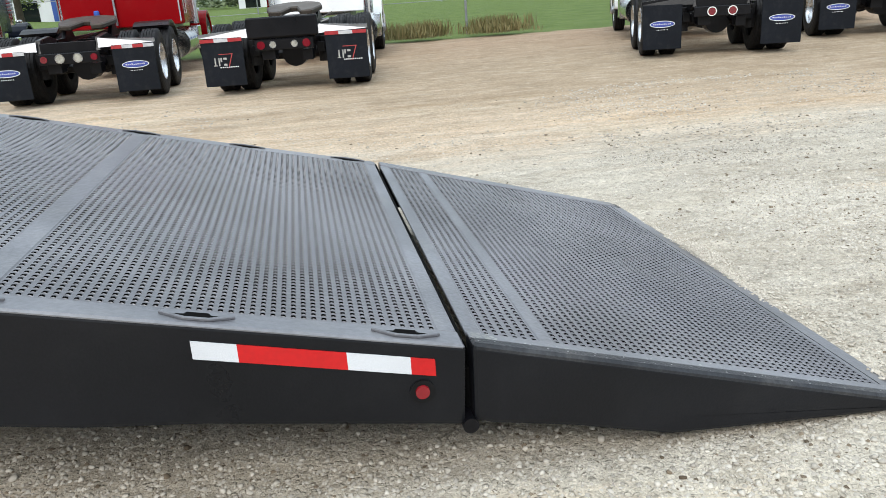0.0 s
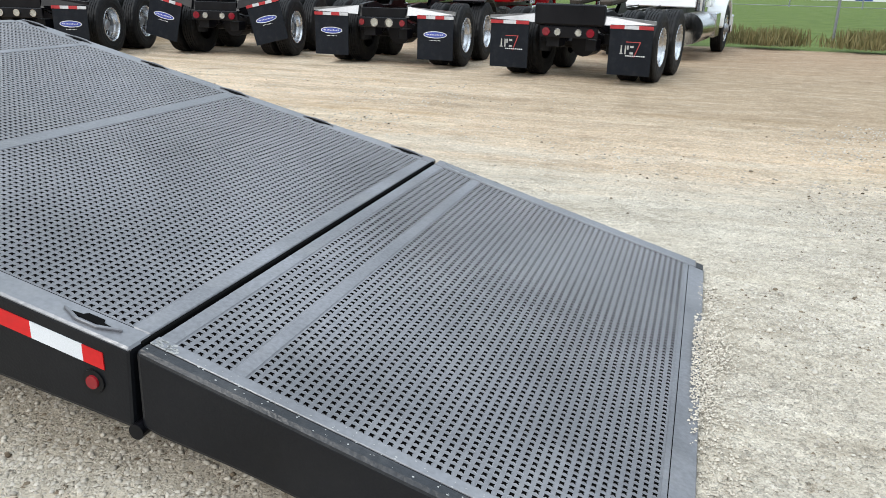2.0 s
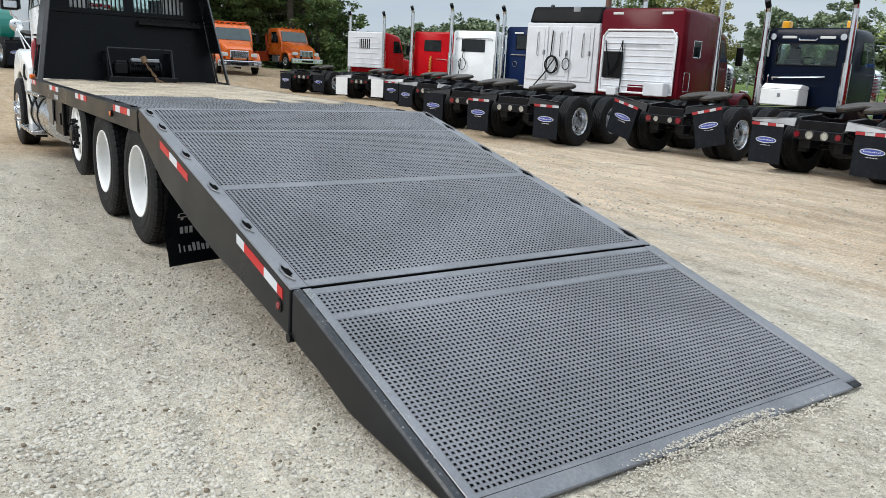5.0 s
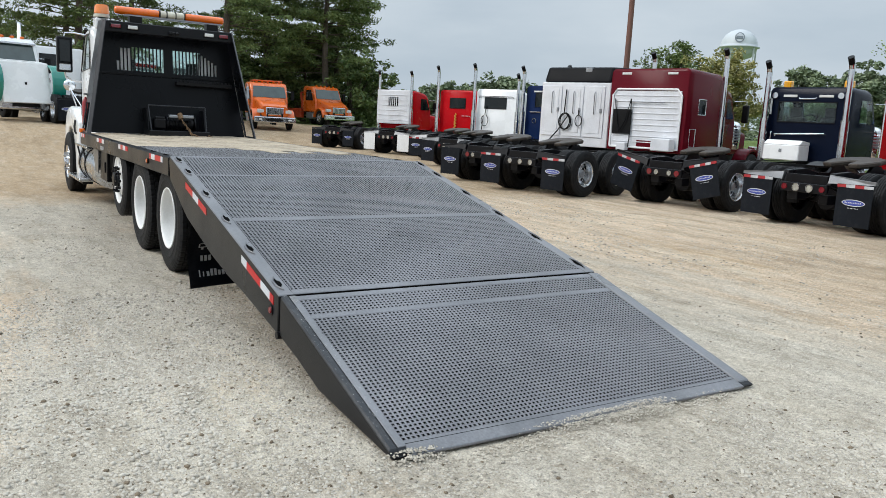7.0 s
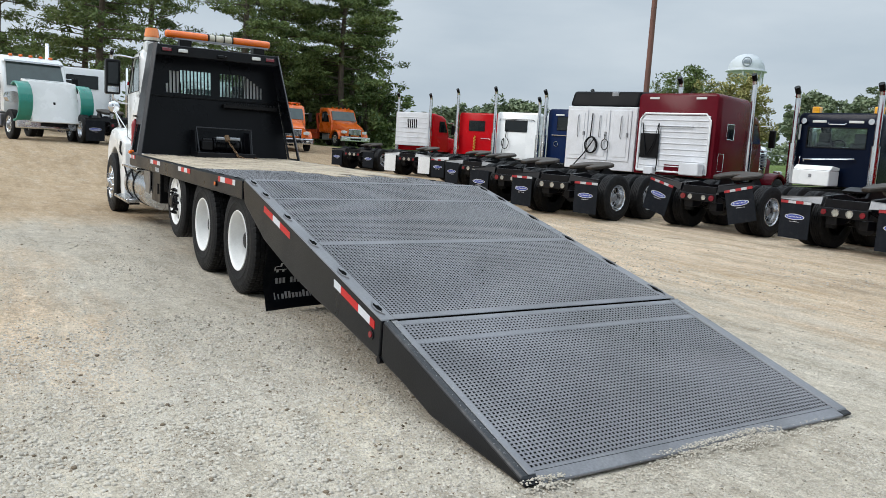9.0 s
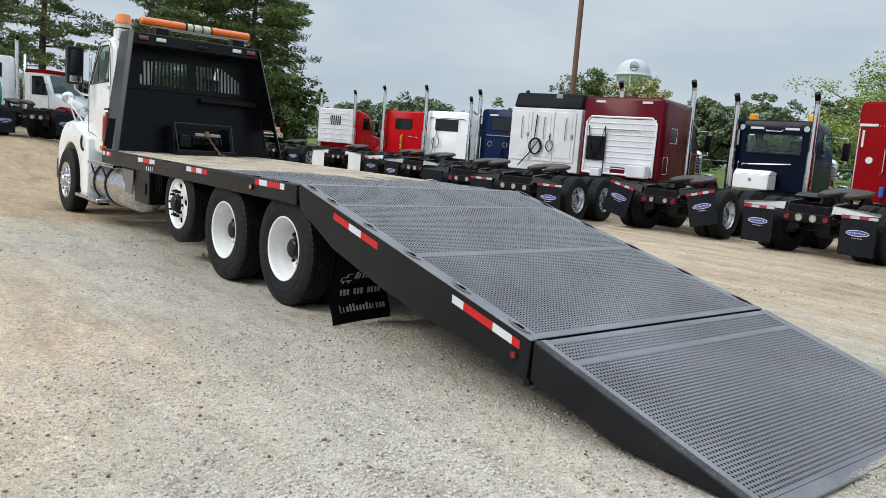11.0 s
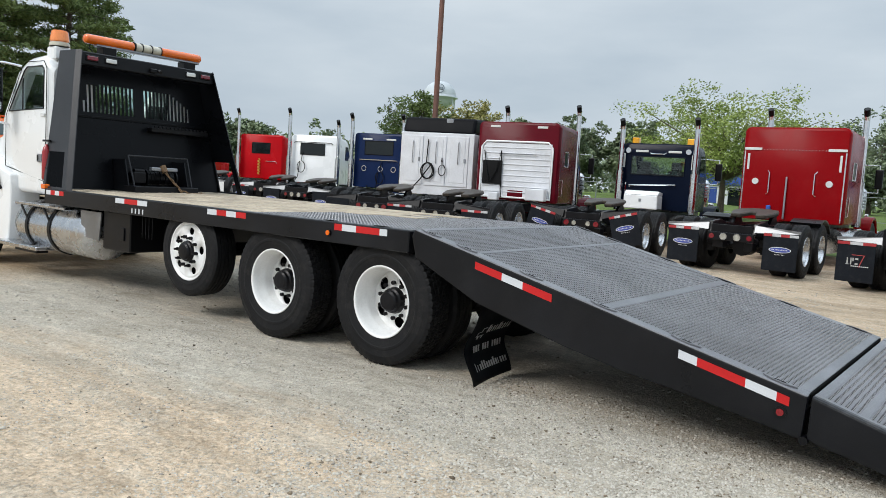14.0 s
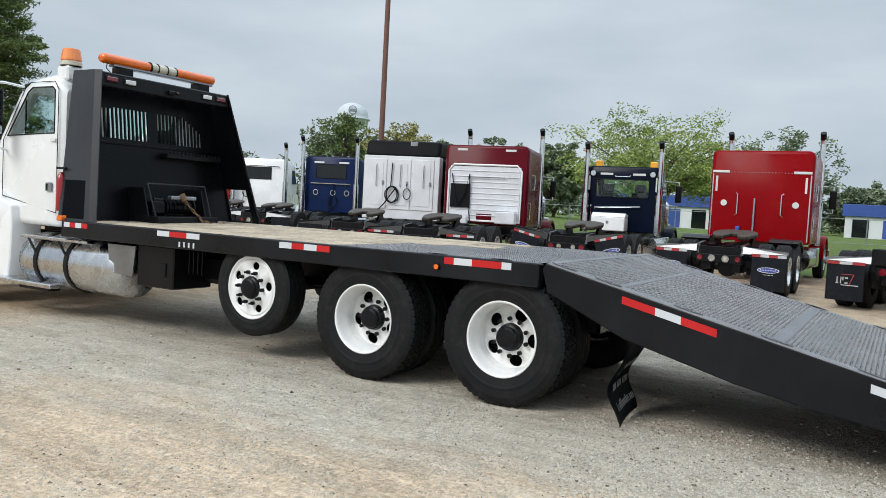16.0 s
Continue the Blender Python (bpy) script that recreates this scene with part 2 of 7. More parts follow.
def holed_ring(r0, r1, y, holes, rh, rmid, seg=12, thick=0.012, y_in=None):
    """A wheel disc between two radii with round hand holes through it."""
    bm = bmesh.new()
    y_in = y if y_in is None else y_in
    def yy(r):
        return y_in + (y - y_in) * (r - r0) / (r1 - r0)
    w = 2 * math.pi / holes
    for h in range(holes):
        c = h * w
        outer, inner = [], []
        per = 24
        for i in range(per):
            t = 2 * math.pi * i / per
            hx, hy = rmid + rh * math.cos(t), rh * 1.15 * math.sin(t)
            inner.append((math.hypot(hx, hy), c + math.atan2(hy, hx)))
            k = max(abs(math.cos(t)), abs(math.sin(t)))
            u, v = math.cos(t) / k, math.sin(t) / k
            outer.append(((r0 + r1) / 2 + u * (r1 - r0) / 2, c + v * w / 2))
        def vert(p, d=0.0):
            return bm.verts.new((p[0] * math.cos(p[1]), yy(p[0]) + d, p[0] * math.sin(p[1])))
        a, b, d = [vert(p) for p in outer], [vert(p) for p in inner], [vert(p, thick) for p in inner]
        for i in range(per):
            j = (i + 1) % per
            bm.faces.new((a[i], a[j], b[j], b[i]))
            bm.faces.new((b[i], b[j], d[j], d[i]))
    bmesh.ops.remove_doubles(bm, verts=bm.verts, dist=0.0005)
    bmesh.ops.recalc_face_normals(bm, faces=bm.faces)
    return bm


def thing(name, label, category, m=None, group="", kind=""):
    ob = new(name)
    ob.empty_display_size = 0.2
    if m is not None:
        ob.matrix_world = m
    return tagged(ob, label, category, group, kind)


def ground_z(x, y):
    """The lot is level round the tow truck and rises towards the pines."""
    t = min(1, max(0, (y - 3.5) / 7.0))
    u = min(1, max(0, (y - 2.0) / 9.0))
    rise = min(1, max(0, (-15.0 - 21.0 * u - x) / (11.0 - 5.0 * u)))
    return 0.015 * t * t * (3 - 2 * t) + 0.75 * rise * rise * (3 - 2 * rise)


def ground_material():
    m = bpy.data.materials.new("gravel_lot")
    m.use_nodes = True
    n, l = m.node_tree.nodes, m.node_tree.links
    b = n["Principled BSDF"]
    b.inputs["Roughness"].default_value = 0.9
    b.inputs["Specular IOR Level"].default_value = 0.2
    co = n.new("ShaderNodeTexCoord")

    def noise_at(scale, detail=6.0, rough=0.6, stretch=None):
        t = n.new("ShaderNodeTexNoise")
        t.inputs["Scale"].default_value, t.inputs["Detail"].default_value, t.inputs["Roughness"].default_value = scale, detail, rough
        if stretch:
            s = n.new("ShaderNodeMapping")
            s.inputs["Scale"].default_value = stretch
            l.new(co.outputs["Object"], s.inputs["Vector"])
            l.new(s.outputs["Vector"], t.inputs["Vector"])
        else:
            l.new(co.outputs["Object"], t.inputs["Vector"])
        return t.outputs["Fac"]

    def ramp(src, p0, p1, c0=(0, 0, 0, 1), c1=(1, 1, 1, 1)):
        r = n.new("ShaderNodeValToRGB")
        r.color_ramp.elements[0].position, r.color_ramp.elements[0].color = p0, c0
        r.color_ramp.elements[1].position, r.color_ramp.elements[1].color = p1, c1
        l.new(src, r.inputs["Fac"])
        return r.outputs["Color"]

    def blend(f, a, c, kind="MIX"):
        x = n.new("ShaderNodeMix")
        x.data_type, x.blend_type = "RGBA", kind
        for s, v in (("Factor", f), ("A", a), ("B", c)):
            if hasattr(v, "is_linked"):
                l.new(v, x.inputs[s])
            else:
                x.inputs[s].default_value = v
        return x.outputs["Result"]

    # warped plan coordinates, so that the patches have ragged borders
    sep = n.new("ShaderNodeSeparateXYZ")
    l.new(co.outputs["Object"], sep.inputs["Vector"])

    def calc(op, a, c, d=None):
        q = n.new("ShaderNodeMath")
        q.operation = op
        for s, v in zip(q.inputs, (a, c, d)):
            if v is None:
                continue
            if hasattr(v, "is_linked"):
                l.new(v, s)
            else:
                s.default_value = v
        return q.outputs["Value"]

    def span(v, lo, hi):
        q = n.new("ShaderNodeMapRange")
        q.inputs["From Min"].default_value, q.inputs["From Max"].default_value = lo, hi
        l.new(v, q.inputs["Value"])
        return q.outputs["Result"]

    wx = calc("MULTIPLY_ADD", calc("SUBTRACT", noise_at(0.7, 7, 0.65, (0.5, 1.3, 1)), 0.5), 5.0, sep.outputs["X"])
    wy = calc("MULTIPLY_ADD", calc("SUBTRACT", noise_at(0.9, 8, 0.68, (0.35, 1.8, 1)), 0.5), 4.5, sep.outputs["Y"])
    far_side = span(wy, 3.9, 5.6)
    left_end = span(calc("MULTIPLY", wx, -1.0), 8.3, 10.2)
    ex, ey = calc("MULTIPLY", calc("ADD", wx, 3.5), 0.27), calc("MULTIPLY", calc("ADD", wy, 2.7), 0.66)
    dist = calc("SQRT", calc("ADD", calc("MULTIPLY", ex, ex), calc("MULTIPLY", ey, ey)), 0.0)
    pool = calc("SUBTRACT", 1.0, span(dist, 0.55, 1.15))
    patch = calc("MAXIMUM", calc("MAXIMUM", far_side, left_end), pool)
    fleck = ramp(noise_at(0.8, 8, 0.7, (0.5, 1.6, 1)), 0.56, 0.70)
    patch = calc("MAXIMUM", patch, calc("MULTIPLY", fleck, 0.6))
    bare = ramp(noise_at(2.3, 8, 0.72, (0.6, 1.7, 1)), 0.30, 0.52)
    patch = calc("MULTIPLY", patch, calc("MULTIPLY_ADD", bare, 0.55, 0.45))
    # crushed stone in two sizes, each stone with its own grey
    warp = n.new("ShaderNodeMix")
    warp.data_type, warp.blend_type = "RGBA", "LINEAR_LIGHT"
    warp.inputs["Factor"].default_value = 0.006
    wn = n.new("ShaderNodeTexNoise")
    wn.inputs["Scale"].default_value = 60
    l.new(co.outputs["Object"], wn.inputs["Vector"])
    l.new(co.outputs["Object"], warp.inputs["A"])
    l.new(wn.outputs["Color"], warp.inputs["B"])

    def stones(scale):
        v = n.new("ShaderNodeTexVoronoi")
        v.inputs["Scale"].default_value, v.inputs["Randomness"].default_value = scale, 1.0
        l.new(warp.outputs["Result"], v.inputs["Vector"])
        return v

    big, small = stones(46), stones(105)
    tone_b = ramp(big.outputs["Color"], 0.1, 0.95, (0.13, 0.113, 0.09, 1), (0.68, 0.635, 0.56, 1))
    tone_s = ramp(small.outputs["Color"], 0.1, 0.95, (0.12, 0.106, 0.086, 1), (0.66, 0.615, 0.545, 1))
    # dusty fines, with stones pressed into them here and there
    fines = ramp(noise_at(110, 5, 0.75), 0.25, 0.75, (0.25, 0.225, 0.19, 1), (0.60, 0.555, 0.475, 1))
    grit = ramp(noise_at(2.4, 9, 0.75, (0.8, 1.5, 1)), 0.36, 0.58)

    def lying(v, rare, reach):
        chan = n.new("ShaderNodeSeparateColor")
        l.new(v.outputs["Color"], chan.inputs["Color"])
        on = ramp(chan.outputs["Green"], rare, rare + 0.04)
        core = ramp(v.outputs["Distance"], reach, reach + 0.10, (1, 1, 1, 1), (0, 0, 0, 1))
        return calc("MULTIPLY", on, core)

    show_s = calc("MULTIPLY", lying(small, 0.30, 0.46), calc("MULTIPLY_ADD", grit, 0.6, 0.4))
    show_b = calc("MULTIPLY", lying(big, 0.38, 0.40), calc("MULTIPLY_ADD", grit, 0.7, 0.3))
    grey = blend(show_s, fines, tone_s)
    grey = blend(show_b, grey, tone_b)
    dust = ramp(noise_at(1.9, 9, 0.74, (0.8, 1.5, 1)), 0.40, 0.60)
    grey = blend(calc("MULTIPLY", dust, 0.35), grey, (0.56, 0.505, 0.42, 1))
    tan = ramp(noise_at(30, 6, 0.75), 0.28, 0.74, (0.375, 0.282, 0.192, 1), (0.74, 0.602, 0.462, 1))
    tan = blend(calc("MULTIPLY", show_b, 0.6), tan, tone_b)
    col = blend(patch, grey, tan)
    pale = ramp(noise_at(0.55, 8, 0.68, (0.5, 2.0, 1)), 0.55, 0.70)
    col = blend(calc("MULTIPLY", pale, 0.55), col, (0.66, 0.60, 0.485, 1))
    brown = ramp(noise_at(0.42, 8, 0.7, (0.5, 2.4, 1)), 0.56, 0.68)
    col = blend(calc("MULTIPLY", calc("MULTIPLY", brown, patch), 0.7), col, (0.37, 0.255, 0.14, 1))
    tracks = ramp(noise_at(0.8, 8, 0.68, (0.35, 3.0, 1)), 0.36, 0.62, (0.92, 0.895, 0.855, 1), (1.24, 1.235, 1.22, 1))
    col = blend(0.9, col, tracks, "MULTIPLY")
    earth = calc("MULTIPLY", calc("MULTIPLY", span(wy, 5.0, 8.0), span(wx, -4.0, 1.5)), calc("MULTIPLY_ADD", bare, 0.45, 0.25))
    col = blend(earth, col, (0.31, 0.235, 0.155, 1))
    rim = calc("MULTIPLY", span(wy, 11.5, 17.0), calc("MULTIPLY_ADD", bare, 0.45, 0.15))
    col = blend(rim, col, (0.40, 0.275, 0.185, 1))
    end = calc("MULTIPLY", left_end, calc("MULTIPLY_ADD", bare, 0.4, 0.25))
    col = blend(end, col, (0.40, 0.29, 0.175, 1))
    # mottling at a hand's and at a boot's width
    mott = ramp(noise_at(5.5, 8, 0.78, (0.8, 1.3, 1)), 0.34, 0.66, (0.78, 0.76, 0.73, 1), (1.25, 1.25, 1.25, 1))
    col = blend(0.7, col, mott, "MULTIPLY")
    pits = ramp(noise_at(24, 7, 0.8), 0.33, 0.60, (0.70, 0.68, 0.65, 1), (1.18, 1.18, 1.18, 1))
    col = blend(0.7, col, pits, "MULTIPLY")
    # damp darker patches, dark clods and crumbs
    damp = ramp(noise_at(1.1, 9, 0.75, (0.8, 1.5, 1)), 0.50, 0.66, (1.05, 1.05, 1.05, 1), (0.80, 0.78, 0.75, 1))
    col = blend(0.9, col, damp, "MULTIPLY")
    clod = ramp(noise_at(9, 9, 0.75), 0.61, 0.70, (1, 1, 1, 1), (0.48, 0.43, 0.37, 1))
    col = blend(0.85, col, clod, "MULTIPLY")
    crumb = ramp(noise_at(38, 5, 0.6), 0.66, 0.72, (1, 1, 1, 1), (0.40, 0.35, 0.29, 1))
    col = blend(0.9, col, crumb, "MULTIPLY")
    # the field beyond the lot
    wob = n.new("ShaderNodeMath")
    wob.operation, wob.inputs[1].default_value = "MULTIPLY_ADD", 1.6
    l.new(noise_at(0.8, 6), wob.inputs[0])
    l.new(sep.outputs["Y"], wob.inputs[2])
    edge = n.new("ShaderNodeMapRange")
    edge.inputs["From Min"].default_value, edge.inputs["From Max"].default_value = 20.1, 20.6
    l.new(wob.outputs["Value"], edge.inputs["Value"])
    grass = ramp(noise_at(0.9, 8, 0.7), 0.3, 0.7, (0.085, 0.135, 0.030, 1), (0.16, 0.215, 0.06, 1))
    col = blend(edge.outputs["Result"], col, grass)
    l.new(col, b.inputs["Base Color"])
    bp = n.new("ShaderNodeBump")
    bp.inputs["Distance"].default_value, bp.inputs["Strength"].default_value = 0.024, 0.9
    height = calc("ADD", calc("MULTIPLY", show_b, 0.7), calc("ADD", calc("MULTIPLY", show_s, 0.35), calc("MULTIPLY", noise_at(18, 7, 0.72), 0.8)))
    l.new(height, bp.inputs["Height"])
    l.new(bp.outputs["Normal"], b.inputs["Normal"])
    return m


def axis_steps(lo, hi, fine_lo, fine_hi, step):
    out = list(np.arange(fine_lo, fine_hi + 1e-6, step))
    s, v = step, fine_hi
    while v < hi:
        s *= 1.25
        v += s
        out.append(v)
    s, v = step, fine_lo
    while v > lo:
        s *= 1.25
        v -= s
        out.insert(0, v)
    return out


def make_ground():
    xs = axis_steps(-1500, 1500, -13, 12, 0.12)
    ys = axis_steps(-1500, 1500, -8, 14, 0.12)
    verts, faces = [], []
    for y in ys:
        for x in xs:
            near = max(0.0, 1 - max(abs(x) / 20, abs(y - 3) / 16))
            z = ground_z(x, y) + near * (0.02 * (noise.noise((x * 0.7, y * 0.7, 0)) - 0.2) + 0.012 * noise.noise((x * 2.6, y * 2.6, 3)))
            verts.append((x, y, z))
    w = len(xs)
    for j in range(len(ys) - 1):
        for i in range(w - 1):
            a = j * w + i
            faces.append((a, a + 1, a + 1 + w, a + w))
    me = bpy.data.meshes.new("ground")
    me.from_pydata(verts, [], faces)
    me.polygons.foreach_set("use_smooth", [True] * len(faces))
    me.materials.append(ground_material())
    return tagged(new("ground", me), "pale tan and grey gravel lot with a green field beyond", "ground", kind="structure")


make_ground()

# ---- the tow truck: ramp ----
W = 2.59
KNEE, HINGE, TIP = (-2.82, 1.112), (0.0, 0.445), (1.50, 0.015)


def ramp_z(x):
    if x <= KNEE[0]:
        return KNEE[1]
    a, b = (KNEE, HINGE) if x <= 0 else (HINGE, TIP)
    return a[1] + (b[1] - a[1]) * (x - a[0]) / (b[0] - a[0])


def perforated(name, x0, x1, y0, y1, zf, parent, pitch=0.0275, hole=0.0079, lift=0.0032, label=""):
    """A plate of punched holes with raised corners, cell by cell."""
    nx, ny = max(1, round((x1 - x0) / pitch)), max(1, round((y1 - y0) / pitch))
    dx, dy = (x1 - x0) / nx, (y1 - y0) / ny
    verts, faces = [], []
    for i in range(nx):
        for j in range(ny):
            cx, cy = x0 + (i + 0.5) * dx, y0 + (j + 0.5) * dy
            k = len(verts)
            for u, v in ((1, 0), (1, 1), (0, 1), (-1, 1), (-1, 0), (-1, -1), (0, -1), (1, -1)):
                X, Y = cx + u * dx / 2, cy + v * dy / 2
                verts.append((X, Y, zf(X)))
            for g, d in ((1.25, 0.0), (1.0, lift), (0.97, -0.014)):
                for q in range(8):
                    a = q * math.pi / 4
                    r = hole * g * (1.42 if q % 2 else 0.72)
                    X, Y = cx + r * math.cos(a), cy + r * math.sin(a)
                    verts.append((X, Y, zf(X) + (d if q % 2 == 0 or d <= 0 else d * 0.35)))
            for q in range(8):
                w = (q + 1) % 8
                for s in (0, 8, 16):
                    faces.append((k + s + q, k + s + w, k + s + 8 + w, k + s + 8 + q))
    me = bpy.data.meshes.new(name)
    me.from_pydata(verts, [], faces)
    me.materials.append(DECK)
    # hole walls get the near black, so the holes' shade is painted in
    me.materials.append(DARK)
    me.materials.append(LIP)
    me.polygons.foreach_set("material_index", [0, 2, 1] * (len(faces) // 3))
    ob = new(name, me)
    ob.parent = parent
    ob["kind"] = "stuff"
    if label:
        ob["label"] = label
    return ob


def slab(x0, x1, y0, y1, up=0.0, down=0.02, bevel=0.003):
    bm = bmesh.new()
    prism(bm, [(x0, ramp_z(x0) + up), (x1, ramp_z(x1) + up), (x1, ramp_z(x1) - down), (x0, ramp_z(x0) - down)], y0, y1, "y", bevel)
    return bm


def tape(parent, x0, x1, colours, z_top, y=-0.003, height=0.052, slope=None):
    """A strip of red and white reflector pieces on the side of the bed."""
    total = sum(w for _, w in colours)
    x = x0
    for c, w in colours:
        xe = x + w / total * (x1 - x0)
        f = slope or (lambda v: z_top)
        bm = bmesh.new()
        prism(bm, [(x, f(x)), (xe, f(xe)), (xe, f(xe) - height), (x, f(x) - height)], y, y + 0.003, "y")
        part("reflector", bm, REDT if c == "r" else WHITET, parent, "red reflective tape" if c == "r" else "white reflective tape")
        x = xe


def side_plate(pts, y0, y1, bevel=0.012):
    bm = bmesh.new()
    prism(bm, pts, y0, y1, "y", bevel, 2)
    return bm


tow = thing("tow_truck", "white rollback tow truck with a black bed and lowered ramp", "truck")
UP = [(-2.845, 1.06), (-2.82, 1.112), (-0.009, 0.447), (-0.024, 0.20), (-0.75, 0.325), (-1.05, 0.365), (-1.5, 0.45), (-2.23, 0.64), (-2.80, 0.90)]
LOW = [(0.009, 0.447), (1.50, 0.018), (1.49, 0.0), (0.62, 0.055), (0.30, 0.14), (0.06, 0.19), (0.004, 0.21)]
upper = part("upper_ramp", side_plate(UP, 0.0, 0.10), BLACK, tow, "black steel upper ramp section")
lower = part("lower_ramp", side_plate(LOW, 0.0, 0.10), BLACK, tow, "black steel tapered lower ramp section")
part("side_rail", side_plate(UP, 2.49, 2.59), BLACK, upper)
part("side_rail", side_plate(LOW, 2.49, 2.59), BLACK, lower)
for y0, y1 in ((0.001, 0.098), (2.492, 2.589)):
    part("edge_strip", slab(-2.81, -0.012, y0, y1, 0.004, 0.012, 0.006), EDGEM, upper, "scuffed edge strip with sky sheen in its grey")
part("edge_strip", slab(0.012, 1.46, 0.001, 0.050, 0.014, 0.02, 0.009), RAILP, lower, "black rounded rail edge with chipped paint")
part("edge_strip", slab(0.012, 1.44, 0.056, 0.098, 0.0085, 0.012, 0.002), EDGEM, lower, "scuffed edge strip with sky sheen in its grey")
part("edge_strip", slab(0.012, 1.46, 2.492, 2.589, 0.009, 0.012, 0.006), EDGEM, lower, "scuffed edge strip with sky sheen in its grey")
# near-black sheets below the plates, painted as the shade seen through the holes
part("hole_backing_shade", slab(-2.78, -0.05, 0.1, 2.49, -0.05, 0.10), DARK, upper)
part("hole_backing_shade", slab(0.04, 1.3, 0.1, 2.49, -0.04, 0.055), DARK, lower)
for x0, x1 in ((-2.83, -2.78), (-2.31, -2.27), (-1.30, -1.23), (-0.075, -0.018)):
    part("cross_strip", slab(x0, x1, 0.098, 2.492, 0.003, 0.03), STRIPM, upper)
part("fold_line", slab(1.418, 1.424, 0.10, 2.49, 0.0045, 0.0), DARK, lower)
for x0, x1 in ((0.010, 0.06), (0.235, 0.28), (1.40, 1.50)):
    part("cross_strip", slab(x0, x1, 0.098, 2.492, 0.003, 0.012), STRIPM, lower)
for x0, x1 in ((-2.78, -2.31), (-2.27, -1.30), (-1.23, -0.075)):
    perforated("grip_plate", x0, x1, 0.10, 2.49, ramp_z, upper, label="perforated grip plate, its grey part wear, part sky sheen")
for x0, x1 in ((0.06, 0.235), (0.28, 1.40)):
    perforated("grip_plate", x0, x1, 0.10, 2.49, ramp_z, lower, label="perforated grip plate, its grey part wear, part sky sheen")
tape(upper, -0.74, -0.10, [("w", 0.11), ("r", 0.27), ("w", 0.165), ("r", 0.065)], 0, slope=lambda x: ramp_z(x) - 0.045)
tape(upper, -2.25, -1.62, [("r", 1), ("w", 0.75), ("r", 1)], 0, slope=lambda x: ramp_z(x) - 0.045)
# added near-black bar: paints the shade of the narrow hinge gap
part("hinge_gap_shade", slab(-0.0175, -0.006, 0.05, 2.54, 0.001, 0.05), DARK, upper)
bm = bmesh.new()
rod(bm, (-0.142, -0.006, 0.33), (-0.142, 0.01, 0.33), 0.036, 20)
lamp = part("marker_lamp", bm, PLASTIC, upper, "red round marker lamp in a black grommet")
bm = bmesh.new()
rod(bm, (-0.142, -0.012, 0.33), (-0.142, 0.004, 0.33), 0.020, 18, 0.023)
part("lens", bm, REDM, lamp, "red lens")
bm = bmesh.new()
rod(bm, (-0.01, -0.012, 0.20), (-0.01, 2.60, 0.20), 0.024, 16)
part("hinge_pin", bm, FRAME, tow)
# added near-black block: closes the gap with painted shade
part("hinge_depth_shade", boxed(-0.03, 0.03, 0.06, 2.53, 0.21, 0.35, 0.004), DARK, tow)
# worn paint: a bare corner and small chips along the edge of the lower ramp
rc = random.Random(77)
bm = bmesh.new()
for k in range(150):
    x, y = 0.03 + 1.38 * rc.random(), 0.012 + 0.082 * rc.random() ** 1.3
    if k < 34:
        x, y = 0.022 + 0.07 * rc.random() ** 1.5, 0.056 + 0.034 * rc.random()
    s = rc.uniform(0.0012, 0.0038) if k >= 34 else rc.uniform(0.003, 0.008)
    up = 0.0148 if y < 0.052 else 0.0093
    pts = [(x + s * rc.uniform(0.5, 1.4) * math.cos(a), y + s * rc.uniform(0.5, 1.2) * math.sin(a)) for a in (0.0, 1.1, 2.2, 3.4, 4.4, 5.4)]
    vs = [bm.verts.new((px, py, ramp_z(px) + up)) for px, py in pts]
    bm.faces.new(vs)
ob = part("paint_chip", bm, CHIP, lower, "bare pale chips in the paint")
ob["kind"] = "stuff"

# ---- the tow truck: bed ----
bed = part("bed", boxed(-8.47, -2.872, 0.0, 0.09, 0.925, 1.098, 0.008), BLACK, tow, "black steel flat bed with worn plank deck")
part("side_rail", boxed(-8.47, -2.872, 2.50, 2.59, 0.925, 1.098, 0.008), BLACK, bed)
# near-black sheet, painted as the shade under the bed plate's holes
part("bed_floor_shade", boxed(-8.47, -2.872, 0.09, 2.50, 0.98, 1.06), DARK, bed)
perforated("grip_plate", -4.75, -2.90, 0.09, 2.50, lambda x: 1.098, bed, 0.038, 0.0105, label="perforated bed plate, its grey part wear, part sky sheen")
WOOD = mat("worn_plank_wood", (0.40, 0.335, 0.25), 0.8, vary=0.3, grain=0.2, scale=2.5, fine=35, bump=0.004, dirt=(0.16, 0.12, 0.08), dirt_amount=0.55)
# planks of the deck
for i in range(13):
    y0 = 0.092 + i * 2.406 / 13
    end = -4.76 + (0.0 if i % 3 else -0.12) if i < 6 else (-4.30, -4.05, -4.42, -3.92)[i % 4]
    p = part("plank", boxed(-8.45, end, y0 + 0.004, y0 + 0.181, 1.05, (1.092 if i < 6 else 1.104) + 0.004 * ((i * 7) % 3), 0.004), WOOD, bed)
tape(bed, -8.42, -8.02, [("w", 1), ("r", 1), ("w", 1), ("r", 1)], 1.085)
tape(bed, -6.93, -6.34, [("w", 1), ("r", 1.4), ("w", 1)], 1.085)
tape(bed, -5.34, -4.78, [("w", 1), ("r", 1), ("w", 1), ("r", 1)], 1.085)
tape(bed, -3.66, -3.09, [("r", 0.55), ("w", 1), ("r", 1.6), ("w", 0.5)], 1.085)

